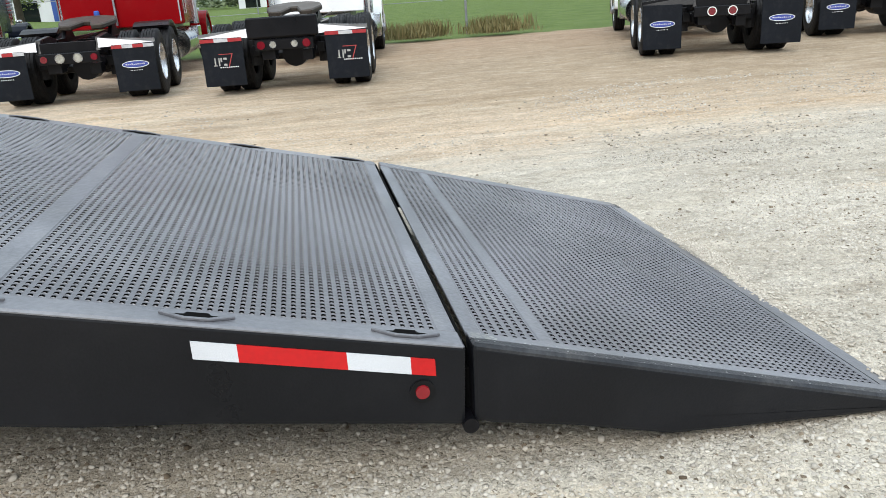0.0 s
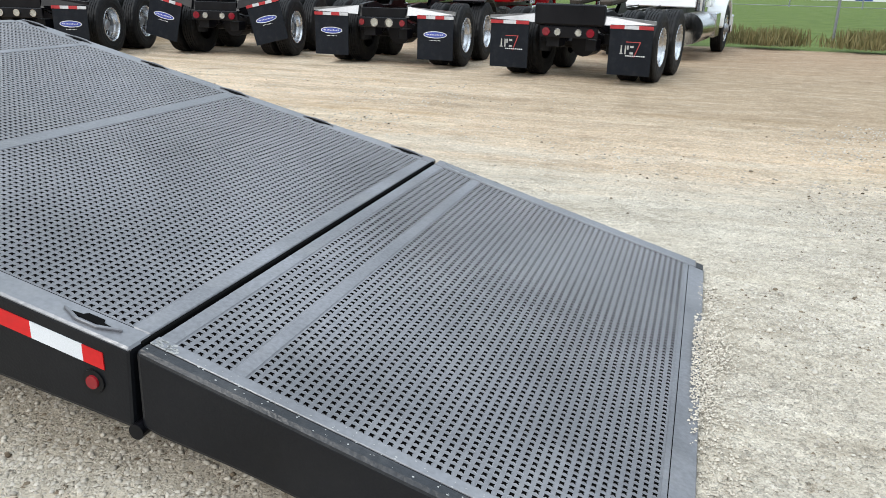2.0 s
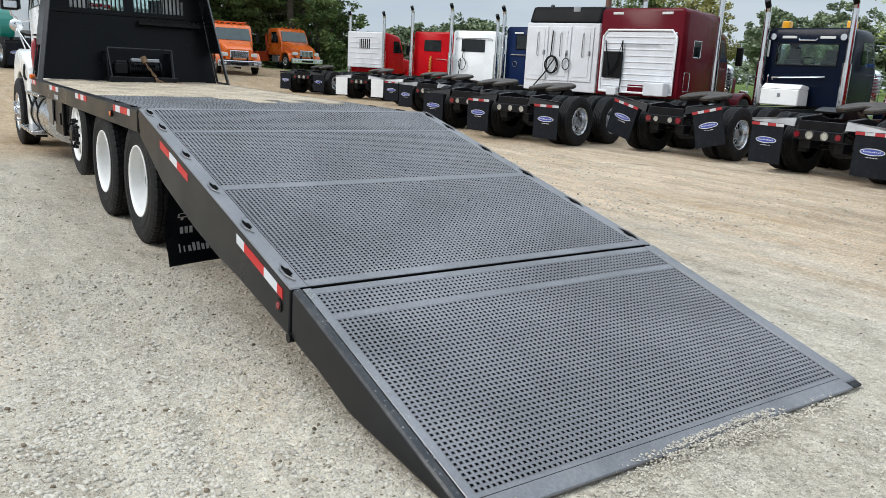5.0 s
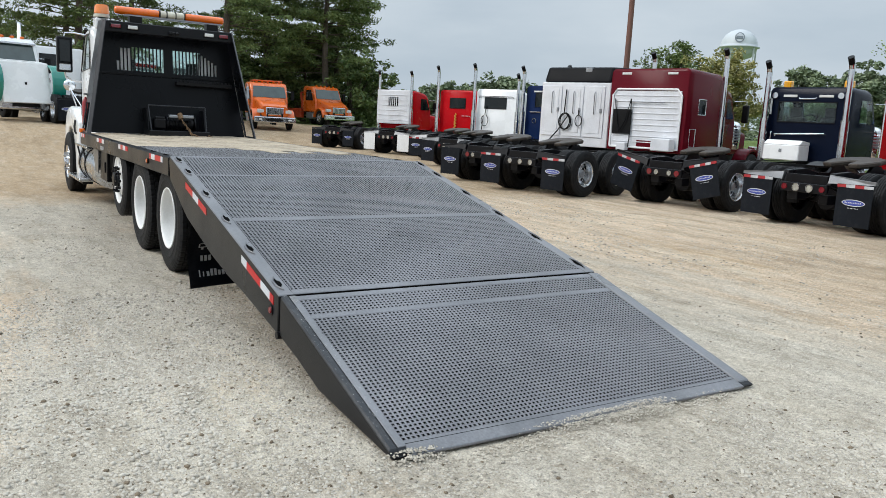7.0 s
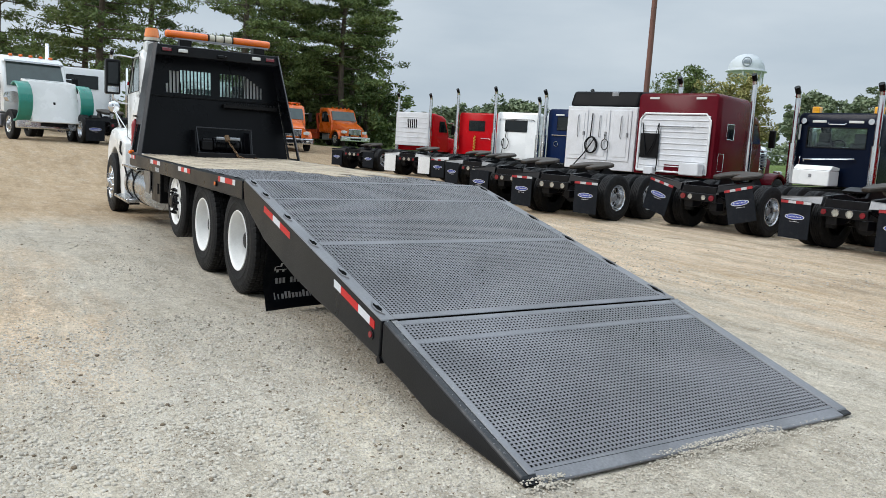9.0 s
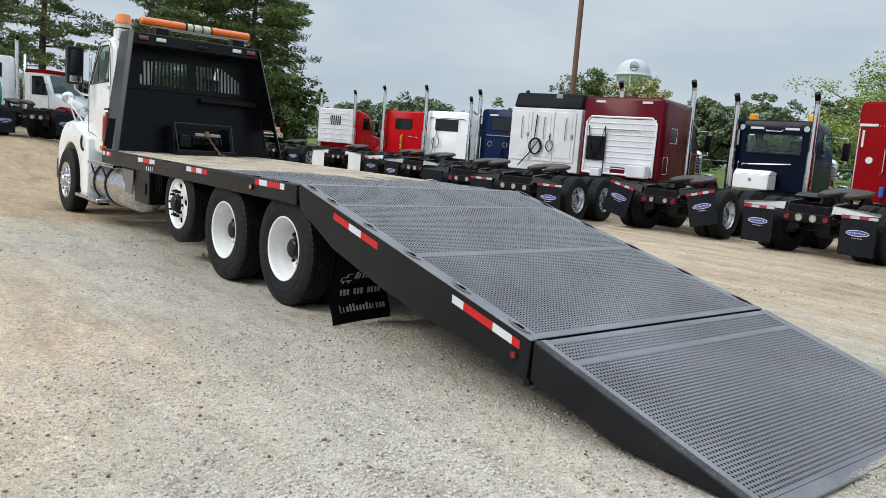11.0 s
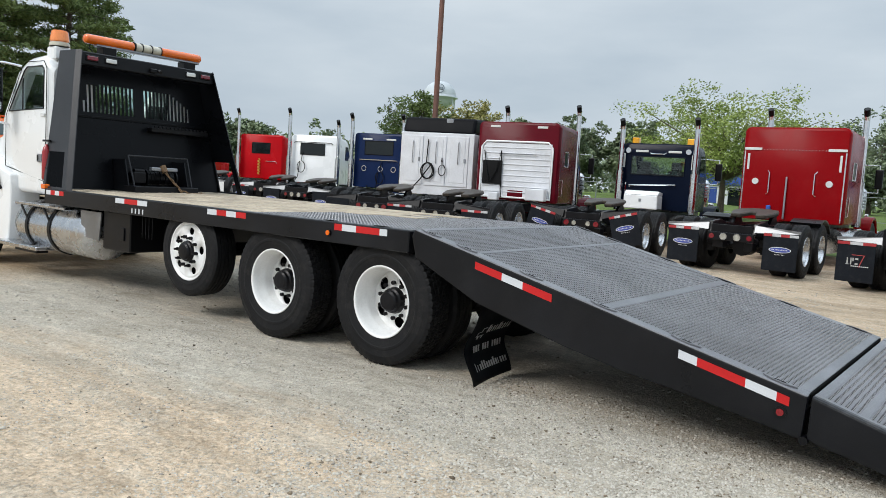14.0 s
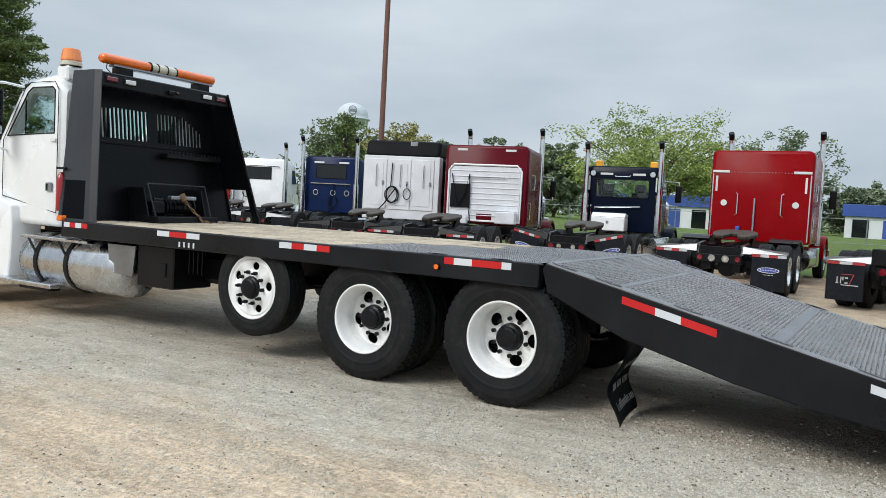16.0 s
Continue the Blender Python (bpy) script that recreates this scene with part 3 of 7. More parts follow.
# ---- wheels ----
def tyre_mesh(name, r, w, seg=60, lugs=True):
    """A tyre turned about the y axis, with rounded shoulders, a bead and tread."""
    h = w / 2
    prof = [(0.274, -h * 0.80), (0.292, -h * 0.90), (r * 0.66, -h * 0.96), (r * 0.70, -h * 0.985), (r * 0.715, -h * 1.01), (r * 0.745, -h * 1.01), (r * 0.76, -h * 0.99), (r * 0.86, -h * 0.99), (r * 0.95, -h * 0.90), (r, -h * 0.78)]
    ribs = 5
    for i in range(ribs):
        a = -h * 0.78 + i * (1.56 * h) / ribs
        b = a + 1.56 * h / ribs
        if i:
            prof += [(r - 0.012, a + 0.003), (r, a + 0.006)]
        prof += [(r, b - 0.006)]
        if i < ribs - 1:
            prof += [(r - 0.012, b - 0.003)]
    prof += [(r, h * 0.78), (r * 0.95, h * 0.90), (r * 0.86, h * 0.99), (r * 0.72, h), (0.292, h * 0.90), (0.274, h * 0.80)]

    def wave(i, k):
        rad, y = prof[i]
        rib = round((y + h * 0.78) / (0.312 * h) - 0.5)
        if lugs and rad > r * 0.985 and (k + 2 * (rib % 2) + (rib == 2)) % 4 == 0:
            return 0.984
        if lugs and r * 0.94 < rad < r * 0.985 and k % 4 < 2:
            return 0.993
        return 1.0
    return lathe(prof, seg, wave=wave)


def make_wheel_set(style, rim_mat, hub_mat, r=0.51, w=0.27, lugs=True):
    """The meshes of one wheel: tyre, rim, disc, hub, studs. Outer side towards -y."""
    h = w / 2
    out = {}
    out["tyre"] = (tyre_mesh("tyre", r, w, 216 if rim_mat is WHEELW and style == "dish" else (56 if style == "dish" else 40), lugs), RUBBER)
    if style == "dish":
        yd = h * 0.55
        prof = [(0.282, -h * 0.82), (0.292, -h * 0.92), (0.287, -h * 0.97), (0.276, -h * 0.93), (0.271, -h * 0.82), (0.262, -h * 0.62), (0.260, -h * 0.30), (0.250, -h * 0.20), (0.246, h * 0.05), (0.243, yd - 0.04), (0.238, yd)]
        disc = holed_ring(0.105, 0.240, yd, 5, 0.047, 0.184, y_in=yd - 0.03)
        hy0, hy1, hr = yd - 0.02, yd - 0.125, 0.084
        stud_y = yd - 0.045
    else:
        yd = -h * 0.95
        prof = [(0.282, -h * 0.82), (0.292, -h * 0.92), (0.287, -h * 0.97), (0.276, -h * 0.88), (0.264, -h * 0.76), (0.250, -h * 0.85)]
        disc = holed_ring(0.100, 0.252, -h * 0.85, 5, 0.036, 0.203, y_in=yd)
        hy0, hy1, hr = yd + 0.02, yd - 0.06, 0.085
        stud_y = yd
    # flat near-black disc: paints the shade behind the hand holes
    out["wheel_back_shade"] = (lathe([(0.245, yd + 0.05), (0.10, yd + 0.05), (0.001, yd + 0.05)], 24), DARK)
    out["rim"] = (lathe(prof, 48), rim_mat)
    out["disc"] = (disc, rim_mat)
    bm = lathe([(0.112, hy0), (0.100, (hy0 + hy1) / 2), (hr, (hy0 + hy1) / 2 - 0.01), (hr, hy1 + 0.012), (hr - 0.015, hy1), (0.03, hy1 - 0.004), (0.001, hy1 - 0.004)], 24)
    out["hub"] = (bm, hub_mat)
    bm = bmesh.new()
    c = Vector((0.143, 0, 0))
    long = 0.015 if style == "dish" else 0.055
    rod(bm, c + Vector((0, stud_y + 0.01, 0)), c + Vector((0, stud_y - min(long, 0.028), 0)), 0.017, 8)
    rod(bm, c + Vector((0, stud_y, 0)), c + Vector((0, stud_y - long, 0)), 0.011, 6)
    out["wheel_nut"] = (bm, hub_mat)
    return out


WHEELS = {}


def wheel(style, parent, m, rim_mat, hub_mat, r=0.51, w=0.27, label="", lugs=True, spin=0.0, nuts=False):
    """One wheel under parent; the meshes are made once for each style."""
    key = (style, rim_mat.name, hub_mat.name, r, w, lugs)
    m = m @ pose(0, 0, 0, 0, spin, 0)
    if key not in WHEELS:
        made = {}
        root = None
        for k, (bm, mt) in make_wheel_set(style, rim_mat, hub_mat, r, w, lugs).items():
            me = bpy.data.meshes.new(k)
            bm.to_mesh(me)
            bm.free()
            me.materials.append(mt)
            for p in me.polygons:
                p.use_smooth = k in ("rim", "disc")
            made[k] = me
        WHEELS[key] = made
    made = WHEELS[key]
    root = new("wheel", made["rim"])
    root.parent = parent
    root.matrix_basis = m
    if label:
        root["label"] = label
    for k in ("tyre", "disc", "hub", "wheel_back_shade"):
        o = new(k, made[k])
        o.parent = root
    for k in range(10 if nuts else 0):
        o = new("wheel_nut", made["wheel_nut"])
        o.parent = root
        o.matrix_basis = pose(0, 0, 0, 0, 36 * k + 11, 0)
    return root



# ---- the tow truck: headboard ----
hb = part("headboard", boxed(-8.50, -8.38, 0.33, 2.26, 2.60, 2.76, 0.012), BLACK, tow, "black steel headboard with slots and a winch pocket")


def loft(rings, caps=True):
    bm = bmesh.new()
    vs = [[bm.verts.new(p) for p in r] for r in rings]
    n = len(rings[0])
    for a, b in zip(vs[:-1], vs[1:]):
        for i in range(n):
            bm.faces.new((a[i], a[(i + 1) % n], b[(i + 1) % n], b[i]))
    if caps:
        bm.faces.new(vs[0][::-1])
        bm.faces.new(vs[-1])
    bmesh.ops.recalc_face_normals(bm, faces=bm.faces)
    return bm


# lighter copy of the headboard paint for the outer faces that catch the sky
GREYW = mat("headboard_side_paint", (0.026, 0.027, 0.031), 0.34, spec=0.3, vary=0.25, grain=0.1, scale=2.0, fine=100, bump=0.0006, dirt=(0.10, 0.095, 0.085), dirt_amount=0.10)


def wing_at(u, z, y0, y1, s):
    """A point of the wing's skin: u 0 at its front edge, 1 at the bend, 2 at its rear edge."""
    k = (z - 1.10) / 1.67
    front, rear, y = -8.58 - 0.22 * k, -7.98 - 0.38 * k, y0 + (y1 - y0) * k
    bend = rear - 0.065
    if u <= 1:
        return Vector((front + (bend - front) * u, y, z))
    return Vector((bend + (rear - bend) * (u - 1), y + s * 0.040 * (u - 1), z))


def wing_skin(patches, y0, y1, s, thick, inset=0.0):
    bm = bmesh.new()
    for u0, u1, z0, z1 in patches:
        for a, b in (((u0, 1.0), (1.0, u1)) if u0 < 1 < u1 else ((u0, u1),)):
            lo, hi = [[wing_at(a, z, y0, y1, s), wing_at(b, z, y0, y1, s)] for z in (z0, z1)]
            d = Vector((0, s * thick, 0))
            e = Vector((0, s * inset, 0))
            join(bm, loft([[lo[0] + e, lo[1] + e, lo[1] + e + d, lo[0] + e + d], [hi[0] + e, hi[1] + e, hi[1] + e + d, hi[0] + e + d]]))
    return bm


for y0, y1, s in ((0.03, 0.32, 1), (2.56, 2.27, -1)):
    hole = ((0.0, 0.10, 1.10, 1.54), (0.10, 0.84, 1.10, 1.125), (0.0, 2.0, 1.54, 2.77), (0.84, 2.0, 1.10, 1.54))
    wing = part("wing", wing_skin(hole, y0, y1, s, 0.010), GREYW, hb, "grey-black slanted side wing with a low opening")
    # extra skin that carries the painted shade of the wing's inside
    part("wing_inner_shade", wing_skin(((0.0, 0.10, 1.11, 1.54), (0.0, 1.0, 1.54, 2.73), (0.84, 1.0, 1.11, 1.54)), y0, y1, s, 0.008, 0.011), HBLACK, wing, "inner face, painted blacker for shade")


def slotted_panel():
    """The back panel as a sheet with upright slots in two groups."""
    slots = [(0.56 + 0.055 * k, 2.06, 2.20 if k == 0 else (2.40 if k < 4 else 2.42)) for k in range(13)]
    slots += [(1.40 + 0.055 * k, 2.06, 2.42 if k < 8 else 2.42 - 0.035 * (k - 7)) for k in range(13)]
    w = 0.038
    ys = sorted({0.06, 2.53} | {round(s[0] + d, 4) for s in slots for d in (0, w)})
    zs = sorted({1.10, 2.72} | {round(z, 4) for s in slots for z in s[1:]})
    bm = bmesh.new()
    def at(y, z, d):
        k = (z - 1.10) / 1.67
        lo, hi = 0.06 + k * 0.28, 2.53 - k * 0.28
        yy = min(max(y, lo), hi)
        return (-8.56 - 0.20 * k - d, yy, z)
    cells = {}
    for d in (0.0, 0.025):
        for a in ys:
            for z in zs:
                cells[a, z, d] = bm.verts.new(at(a, z, d))
    for a, b in zip(ys[:-1], ys[1:]):
        for z, q in zip(zs[:-1], zs[1:]):
            if any(s[0] - 1e-3 <= a and b <= s[0] + w + 1e-3 and s[1] - 1e-3 <= z and q <= s[2] + 1e-3 for s in slots):
                ends = [((b, z), (b, q)), ((a, q), (a, z))]
                ends += [((a, z), (b, z))] if z < 2.07 else []
                ends += [((b, q), (a, q))] if any(abs(s[0] - a) < 1e-3 and abs(s[2] - q) < 1e-3 for s in slots) else []
                for p1, p2 in ends:
                    bm.faces.new((cells[*p1, 0.0], cells[*p2, 0.0], cells[*p2, 0.025], cells[*p1, 0.025]))
                continue
            for d in (0.0, 0.025):
                bm.faces.new((cells[a, z, d], cells[b, z, d], cells[b, q, d], cells[a, q, d]))
    bmesh.ops.remove_doubles(bm, verts=bm.verts, dist=0.0004)
    bmesh.ops.recalc_face_normals(bm, faces=bm.faces)
    return bm


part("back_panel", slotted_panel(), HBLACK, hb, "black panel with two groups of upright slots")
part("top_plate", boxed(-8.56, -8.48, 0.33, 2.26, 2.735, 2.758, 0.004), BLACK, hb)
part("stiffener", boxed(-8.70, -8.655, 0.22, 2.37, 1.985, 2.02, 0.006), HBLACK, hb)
part("chain_rack", boxed(-8.64, -8.52, 1.42, 2.30, 1.88, 1.94, 0.008), PLASTIC, hb, "black chain rack")
for k in range(14):
    part("rack_slot", boxed(-8.535, -8.515, 1.46 + 0.06 * k, 1.49 + 0.06 * k, 1.935, 1.965, 0.003), PLASTIC, hb)
for y, mt, lb in ((0.50, REDL, "red oval lamp"), (0.74, CLEARL, "clear oval lamp"), (1.88, CLEARL, "clear oval lamp"), (2.11, REDL, "red oval lamp")):
    body_ = part("top_lamp", boxed(-8.385, -8.366, y - 0.085, y + 0.085, 2.645, 2.725, 0.009), PLASTIC, hb, lb)
    part("lens", boxed(-8.37, -8.353, y - 0.07, y + 0.07, 2.66, 2.71, 0.008), mt, body_, lb)
bm = boxed(-8.375, -8.33, 1.26, 1.36, 2.63, 2.68, 0.01)
rod(bm, (-8.34, 1.38, 2.66), (-8.30, 1.38, 2.64), 0.022, 10)
part("work_lamp", bm, PLASTIC, hb)
# light bar on two brackets
bar = part("light_bar", boxed(-8.66, -8.56, 0.66, 2.14, 2.865, 2.895, 0.006), STEEL, tow, "amber and clear light bar on two brackets")
for y0, y1, mt in ((0.52, 1.17, AMBERL), (1.18, 1.275, CREAM), (1.285, 1.41, CREAM), (1.42, 1.545, CREAM), (1.555, 2.17, AMBERL)):
    b_ = lathe([(0.001, y0), (0.045, y0 + 0.004), (0.058, y0 + 0.025), (0.060, y0 + 0.05), (0.060, y1 - 0.05 if y1 - y0 > 0.2 else y1 - 0.02), (0.058, y1 - 0.012), (0.045, y1 - 0.003), (0.001, y1)] if y1 - y0 > 0.2 else [(0.001, y0), (0.057, y0 + 0.002), (0.060, y0 + 0.02), (0.060, y1 - 0.02), (0.057, y1 - 0.002), (0.001, y1)], 20)
    bmesh.ops.scale(b_, vec=(1.15, 1, 1.0), verts=b_.verts)
    bmesh.ops.translate(b_, vec=(-8.61, 0, 2.945), verts=b_.verts)
    part("lens", b_, mt, bar, "amber lens" if mt is AMBERL else "clear lens", smooth=True)
for y in (1.176, 1.28, 1.415, 1.55):
    bm = bmesh.new()
    rod(bm, (-8.61, y - 0.008, 2.945), (-8.61, y + 0.008, 2.945), 0.066, 18)
    part("clamp_ring", bm, PLASTIC, bar)
for y in (0.82, 1.98):
    part("bracket", boxed(-8.70, -8.54, y - 0.09, y + 0.09, 2.755, 2.87, 0.008), PLASTIC, bar)
bm = bmesh.new()
tube(bm, [(-8.6, 0.60, 2.90), (-8.55, 0.55, 2.83), (-8.5, 0.58, 2.77)], 0.006, 6)
part("cable", bm, PLASTIC, bar)
# winch pocket
wb = part("winch_pocket", boxed(-8.30, -8.02, 0.90, 1.81, 1.095, 1.175, 0.006), BLACK, tow, "black winch pocket with drum, cable and rusty chain")
bm = bmesh.new()
for a, b in (((-8.12, 0.95, 1.16), (-8.26, 0.93, 1.55)), ((-8.12, 1.78, 1.16), (-8.26, 1.79, 1.55)), ((-8.26, 0.93, 1.55), (-8.26, 1.79, 1.55))):
    rod(bm, a, b, 0.010, 8)
part("guard_frame", bm, GREYW, wb, "thin worn steel guard frame")
for y in (0.93, 1.79):
    bm = bmesh.new()
    prism(bm, [(-8.55, 1.10), (-8.20, 1.10), (-8.32, 1.50), (-8.60, 1.50)], y - 0.008, y + 0.008, "y")
    part("cheek", bm, BLACK, wb)
bm = bmesh.new()
rod(bm, (-8.36, 1.08, 1.28), (-8.36, 1.66, 1.28), 0.07, 20)
for y in (1.22, 1.64):
    rod(bm, (-8.36, y - 0.010, 1.28), (-8.36, y + 0.010, 1.28), 0.115, 24)
part("winch_drum", bm, FRAME, wb, "dark winch drum")
bm = bmesh.new()
for k in range(16):
    rod(bm, (-8.36, 1.25 + 0.023 * k, 1.28), (-8.36, 1.268 + 0.023 * k, 1.28), 0.088 + 0.006 * (k % 3 == 1), 14)
part("winch_cable", bm, FRAME, wb, "wound steel cable")["kind"] = "stuff"
bm = boxed(-8.42, -8.26, 1.02, 1.20, 1.20, 1.35, 0.015)
rod(bm, (-8.30, 1.04, 1.36), (-8.30, 1.18, 1.36), 0.03, 10)
part("winch_motor", bm, FRAME, wb, "grey winch motor")
RUST = mat("rusty_chain", (0.21, 0.13, 0.07), 0.6, 0.5, vary=0.3, scale=20)
part("roller_guide", boxed(-8.26, -8.18, 1.22, 1.60, 1.37, 1.42, 0.01), STEEL, wb)
bm = bmesh.new()
rod(bm, (-8.20, 1.38, 1.44), (-8.16, 1.40, 1.36), 0.04, 10)
part("hook", bm, RUST, wb)


def chain_link(bm, c, d, up, s=0.028, r=0.0075):
    c, d, up = Vector(c), Vector(d).normalized(), Vector(up)
    side = d.cross(up).normalized()
    pts = []
    for k in range(13):
        a = 2 * math.pi * k / 12
        pts.append(c + d * (math.cos(a) * s * 1.5) + side * (math.sin(a) * s * 0.75))
    return tube(bm, pts, r, 5)


chain = [(-8.16, 1.40, 1.36), (-8.10, 1.45, 1.27), (-8.02, 1.49, 1.19), (-7.97, 1.52, 1.12), (-7.88, 1.62, 1.107), (-7.84, 1.74, 1.107), (-7.92, 1.80, 1.107)]
links = []
for a, b in zip(chain[:-1], chain[1:]):
    a, b = Vector(a), Vector(b)
    n_ = max(1, round((b - a).length / 0.06))
    for k in range(n_):
        links.append((a.lerp(b, (k + 0.5) / n_), b - a))
for k, (c, d) in enumerate(links):
    bm = bmesh.new()
    chain_link(bm, c, d, (0, 0, 1) if k % 2 else (0.3, 1, 0.2))
    part("chain_link", bm, RUST, wb, "rusty chain link")

FLIP = pose(0, 0, 0, 0, 0, 180)
for x, z, style in ((-3.17, 0.503, "dish"), (-4.45, 0.503, "dish"), (-5.71, 0.64, "face")):
    rt = 0.505 if style == "dish" else 0.445
    wheel(style, tow, pose(x, 0.185, z), WHEELW, FRAME, r=rt, label="white steel wheel with black hub", spin={-3.17: 4, -4.45: 25}.get(x, 20 + 30 * x), nuts=True, lugs=style == "dish")
    wheel(style, tow, pose(x, 2.405, z) @ FLIP, WHEELW, FRAME, r=rt, label="white steel wheel with black hub")
    if style == "dish":
        wheel("face", tow, pose(x, 0.50, z), WHEELW, FRAME)
        wheel("face", tow, pose(x, 2.09, z) @ FLIP, WHEELW, FRAME)
    bm = bmesh.new()
    rod(bm, (x, 0.3, z), (x, 2.3, z), 0.07, 12)
    rod(bm, (x, 1.15, z), (x, 1.45, z), 0.2, 16)
    part("axle", bm, FRAME, tow)
for y in (0.87, 1.72):
    part("frame_rail", boxed(-11.4, -2.6, y - 0.05, y + 0.05, 0.62, 0.90, 0.01), FRAME, tow)
    part("bed_runner", boxed(-8.4, -2.9, y - 0.06, y + 0.06, 0.90, 0.98, 0.01), FRAME, tow)
part("tail_beam", boxed(-2.72, -2.58, 0.55, 2.05, 0.55, 0.85, 0.02), FRAME, tow)
wheel("face", tow, pose(-10.66, 0.20, 0.50), CHROME, CHROME, w=0.28, label="polished steel steer wheel", nuts=True, lugs=False)
wheel("face", tow, pose(-10.66, 2.39, 0.50) @ FLIP, CHROME, CHROME, w=0.28, label="polished steel steer wheel", lugs=False)
# mud flap behind the rear axle, bent towards the tail
bm = bmesh.new()
rows = []
for k in range(25):
    v = k / 24
    z = 0.80 - 0.78 * v
    x = -2.20 - 0.12 * math.exp(-(((v - 0.68) / 0.22) ** 2))
    rows.append([(x - 0.06 * u * v - 0.02 * v * math.sin(3 * u), 0.03 + 0.61 * u, z + 0.02 * u) for u in [i / 6 for i in range(7)]])
g = [[bm.verts.new(p) for p in r] for r in rows]
for a, b in zip(g[:-1], g[1:]):
    for i in range(6):
        bm.faces.new((a[i], a[i + 1], b[i + 1], b[i]))
bmesh.ops.solidify(bm, geom=bm.faces[:], thickness=0.012)
bmesh.ops.recalc_face_normals(bm, faces=bm.faces)
flap = part("mudflap", bm, FLAPM, tow, "black rubber mud flap with white print", smooth=True)


def flap_x(u, z):
    v = (0.80 - z) / 0.78
    return -2.20 - 0.12 * math.exp(-(((v - 0.68) / 0.22) ** 2)) - 0.06 * u * v - 0.02 * v * math.sin(3 * u)


def flap_bar(u0, u1, z0, z1, mt=LETTER, skew=0.0):
    b_ = bmesh.new()
    n_ = 4
    cols = []
    for i in range(n_ + 1):
        u = u0 + (u1 - u0) * i / n_
        cols.append([b_.verts.new((flap_x(u, z + skew * (u - u0)) + 0.017, 0.03 + 0.61 * u, z + 0.02 * u + skew * (u - u0))) for z in (z0, z1)])
    for a, b in zip(cols[:-1], cols[1:]):
        b_.faces.new((a[0], b[0], b[1], a[1]))
    bmesh.ops.solidify(b_, geom=b_.faces[:], thickness=0.002)
    return part("print", b_, mt, flap, "white print")


for k in range(9):
    w_ = (0.05, 0.03, 0.035, 0.03, 0.055, 0.03, 0.035, 0.03, 0.035)[k]
    flap_bar(0.36 + 0.062 * k, 0.36 + 0.062 * k + w_, 0.375, 0.44 if k in (0, 4) else 0.425, skew=0.04)
for u0, u1, z0, z1 in ((0.14, 0.33, 0.36, 0.368), (0.14, 0.16, 0.36, 0.395), (0.16, 0.25, 0.393, 0.401), (0.25, 0.32, 0.42, 0.428), (0.22, 0.25, 0.393, 0.428), (0.18, 0.215, 0.34, 0.36), (0.27, 0.305, 0.34, 0.36)):
    flap_bar(u0, u1, z0, z1)
for k in range(12):
    if k not in (3, 7):
        flap_bar(0.18 + 0.058 * k, 0.18 + 0.058 * k + 0.040, 0.235, 0.285)
for k in range(14):
    flap_bar(0.14 + 0.056 * k, 0.14 + 0.056 * k + (0.018 if k in (0, 1, 10) else 0.038), 0.11, 0.165 if k in (0, 3, 4, 8) else 0.15)

# ---- the tow truck: cab ----
def cab_ring(x, z0, z1, y0, y1, r, n=5):
    """A rounded cross-section of the cab at x."""
    pts = []
    for cy, cz, a0 in ((y1 - r, z1 - r, 0), (y0 + r, z1 - r, 90), (y0 + r * 0.4, z0 + r * 0.4, 180), (y1 - r * 0.4, z0 + r * 0.4, 270)):
        rr = r if a0 < 180 else r * 0.4
        for k in range(n):
            a = radians(a0 + 90 * k / (n - 1))
            pts.append((x, cy + rr * math.cos(a), cz + rr * math.sin(a)))
    return pts


rings = [cab_ring(-8.85, 1.02, 2.60, 0.28, 2.31, 0.12), cab_ring(-8.93, 1.0, 2.70, 0.22, 2.37, 0.16), cab_ring(-9.1, 1.0, 2.745, 0.215, 2.375, 0.18),
         cab_ring(-9.45, 1.0, 2.72, 0.215, 2.375, 0.18), cab_ring(-9.66, 1.0, 2.62, 0.22, 2.37, 0.17), cab_ring(-10.04, 1.0, 2.10, 0.24, 2.35, 0.10), cab_ring(-10.11, 1.0, 1.98, 0.25, 2.34, 0.08)]
cab = part("cab", loft(rings), WHITEP, tow, "white day cab with rounded roof corners")
SIDE_WINDOW = [(-8.97, 2.06), (-8.97, 2.54), (-9.02, 2.58), (-9.40, 2.58), (-9.48, 2.53), (-9.88, 2.03)]
inside = loft([cab_ring(-8.91, 1.08, 2.56, 0.30, 2.29, 0.10), cab_ring(-9.1, 1.08, 2.68, 0.28, 2.31, 0.14), cab_ring(-9.45, 1.08, 2.655, 0.28, 2.31, 0.14), cab_ring(-9.62, 1.08, 2.55, 0.28, 2.31, 0.12), cab_ring(-9.97, 1.08, 2.06, 0.30, 2.29, 0.08), cab_ring(-10.04, 1.08, 1.92, 0.31, 2.28, 0.06)])
cut(cab, [inside, prism(bmesh.new(), SIDE_WINDOW, 0.05, 2.55, "y"), boxed(-9.0, -8.75, 0.80, 1.84, 1.95, 2.45),
          prism(bmesh.new(), [(-9.60, 2.50), (-9.84, 2.62), (-10.22, 2.12), (-9.92, 2.06)], 0.44, 2.15, "y")])
smooth_by_angle(cab, 40)
CABGLASS = glass_mat("green_cab_glass", (0.80, 0.93, 0.90), 0.02)
CLOTH = mat("dark_cab_trim", (0.03, 0.03, 0.032), 0.8, vary=0.2)


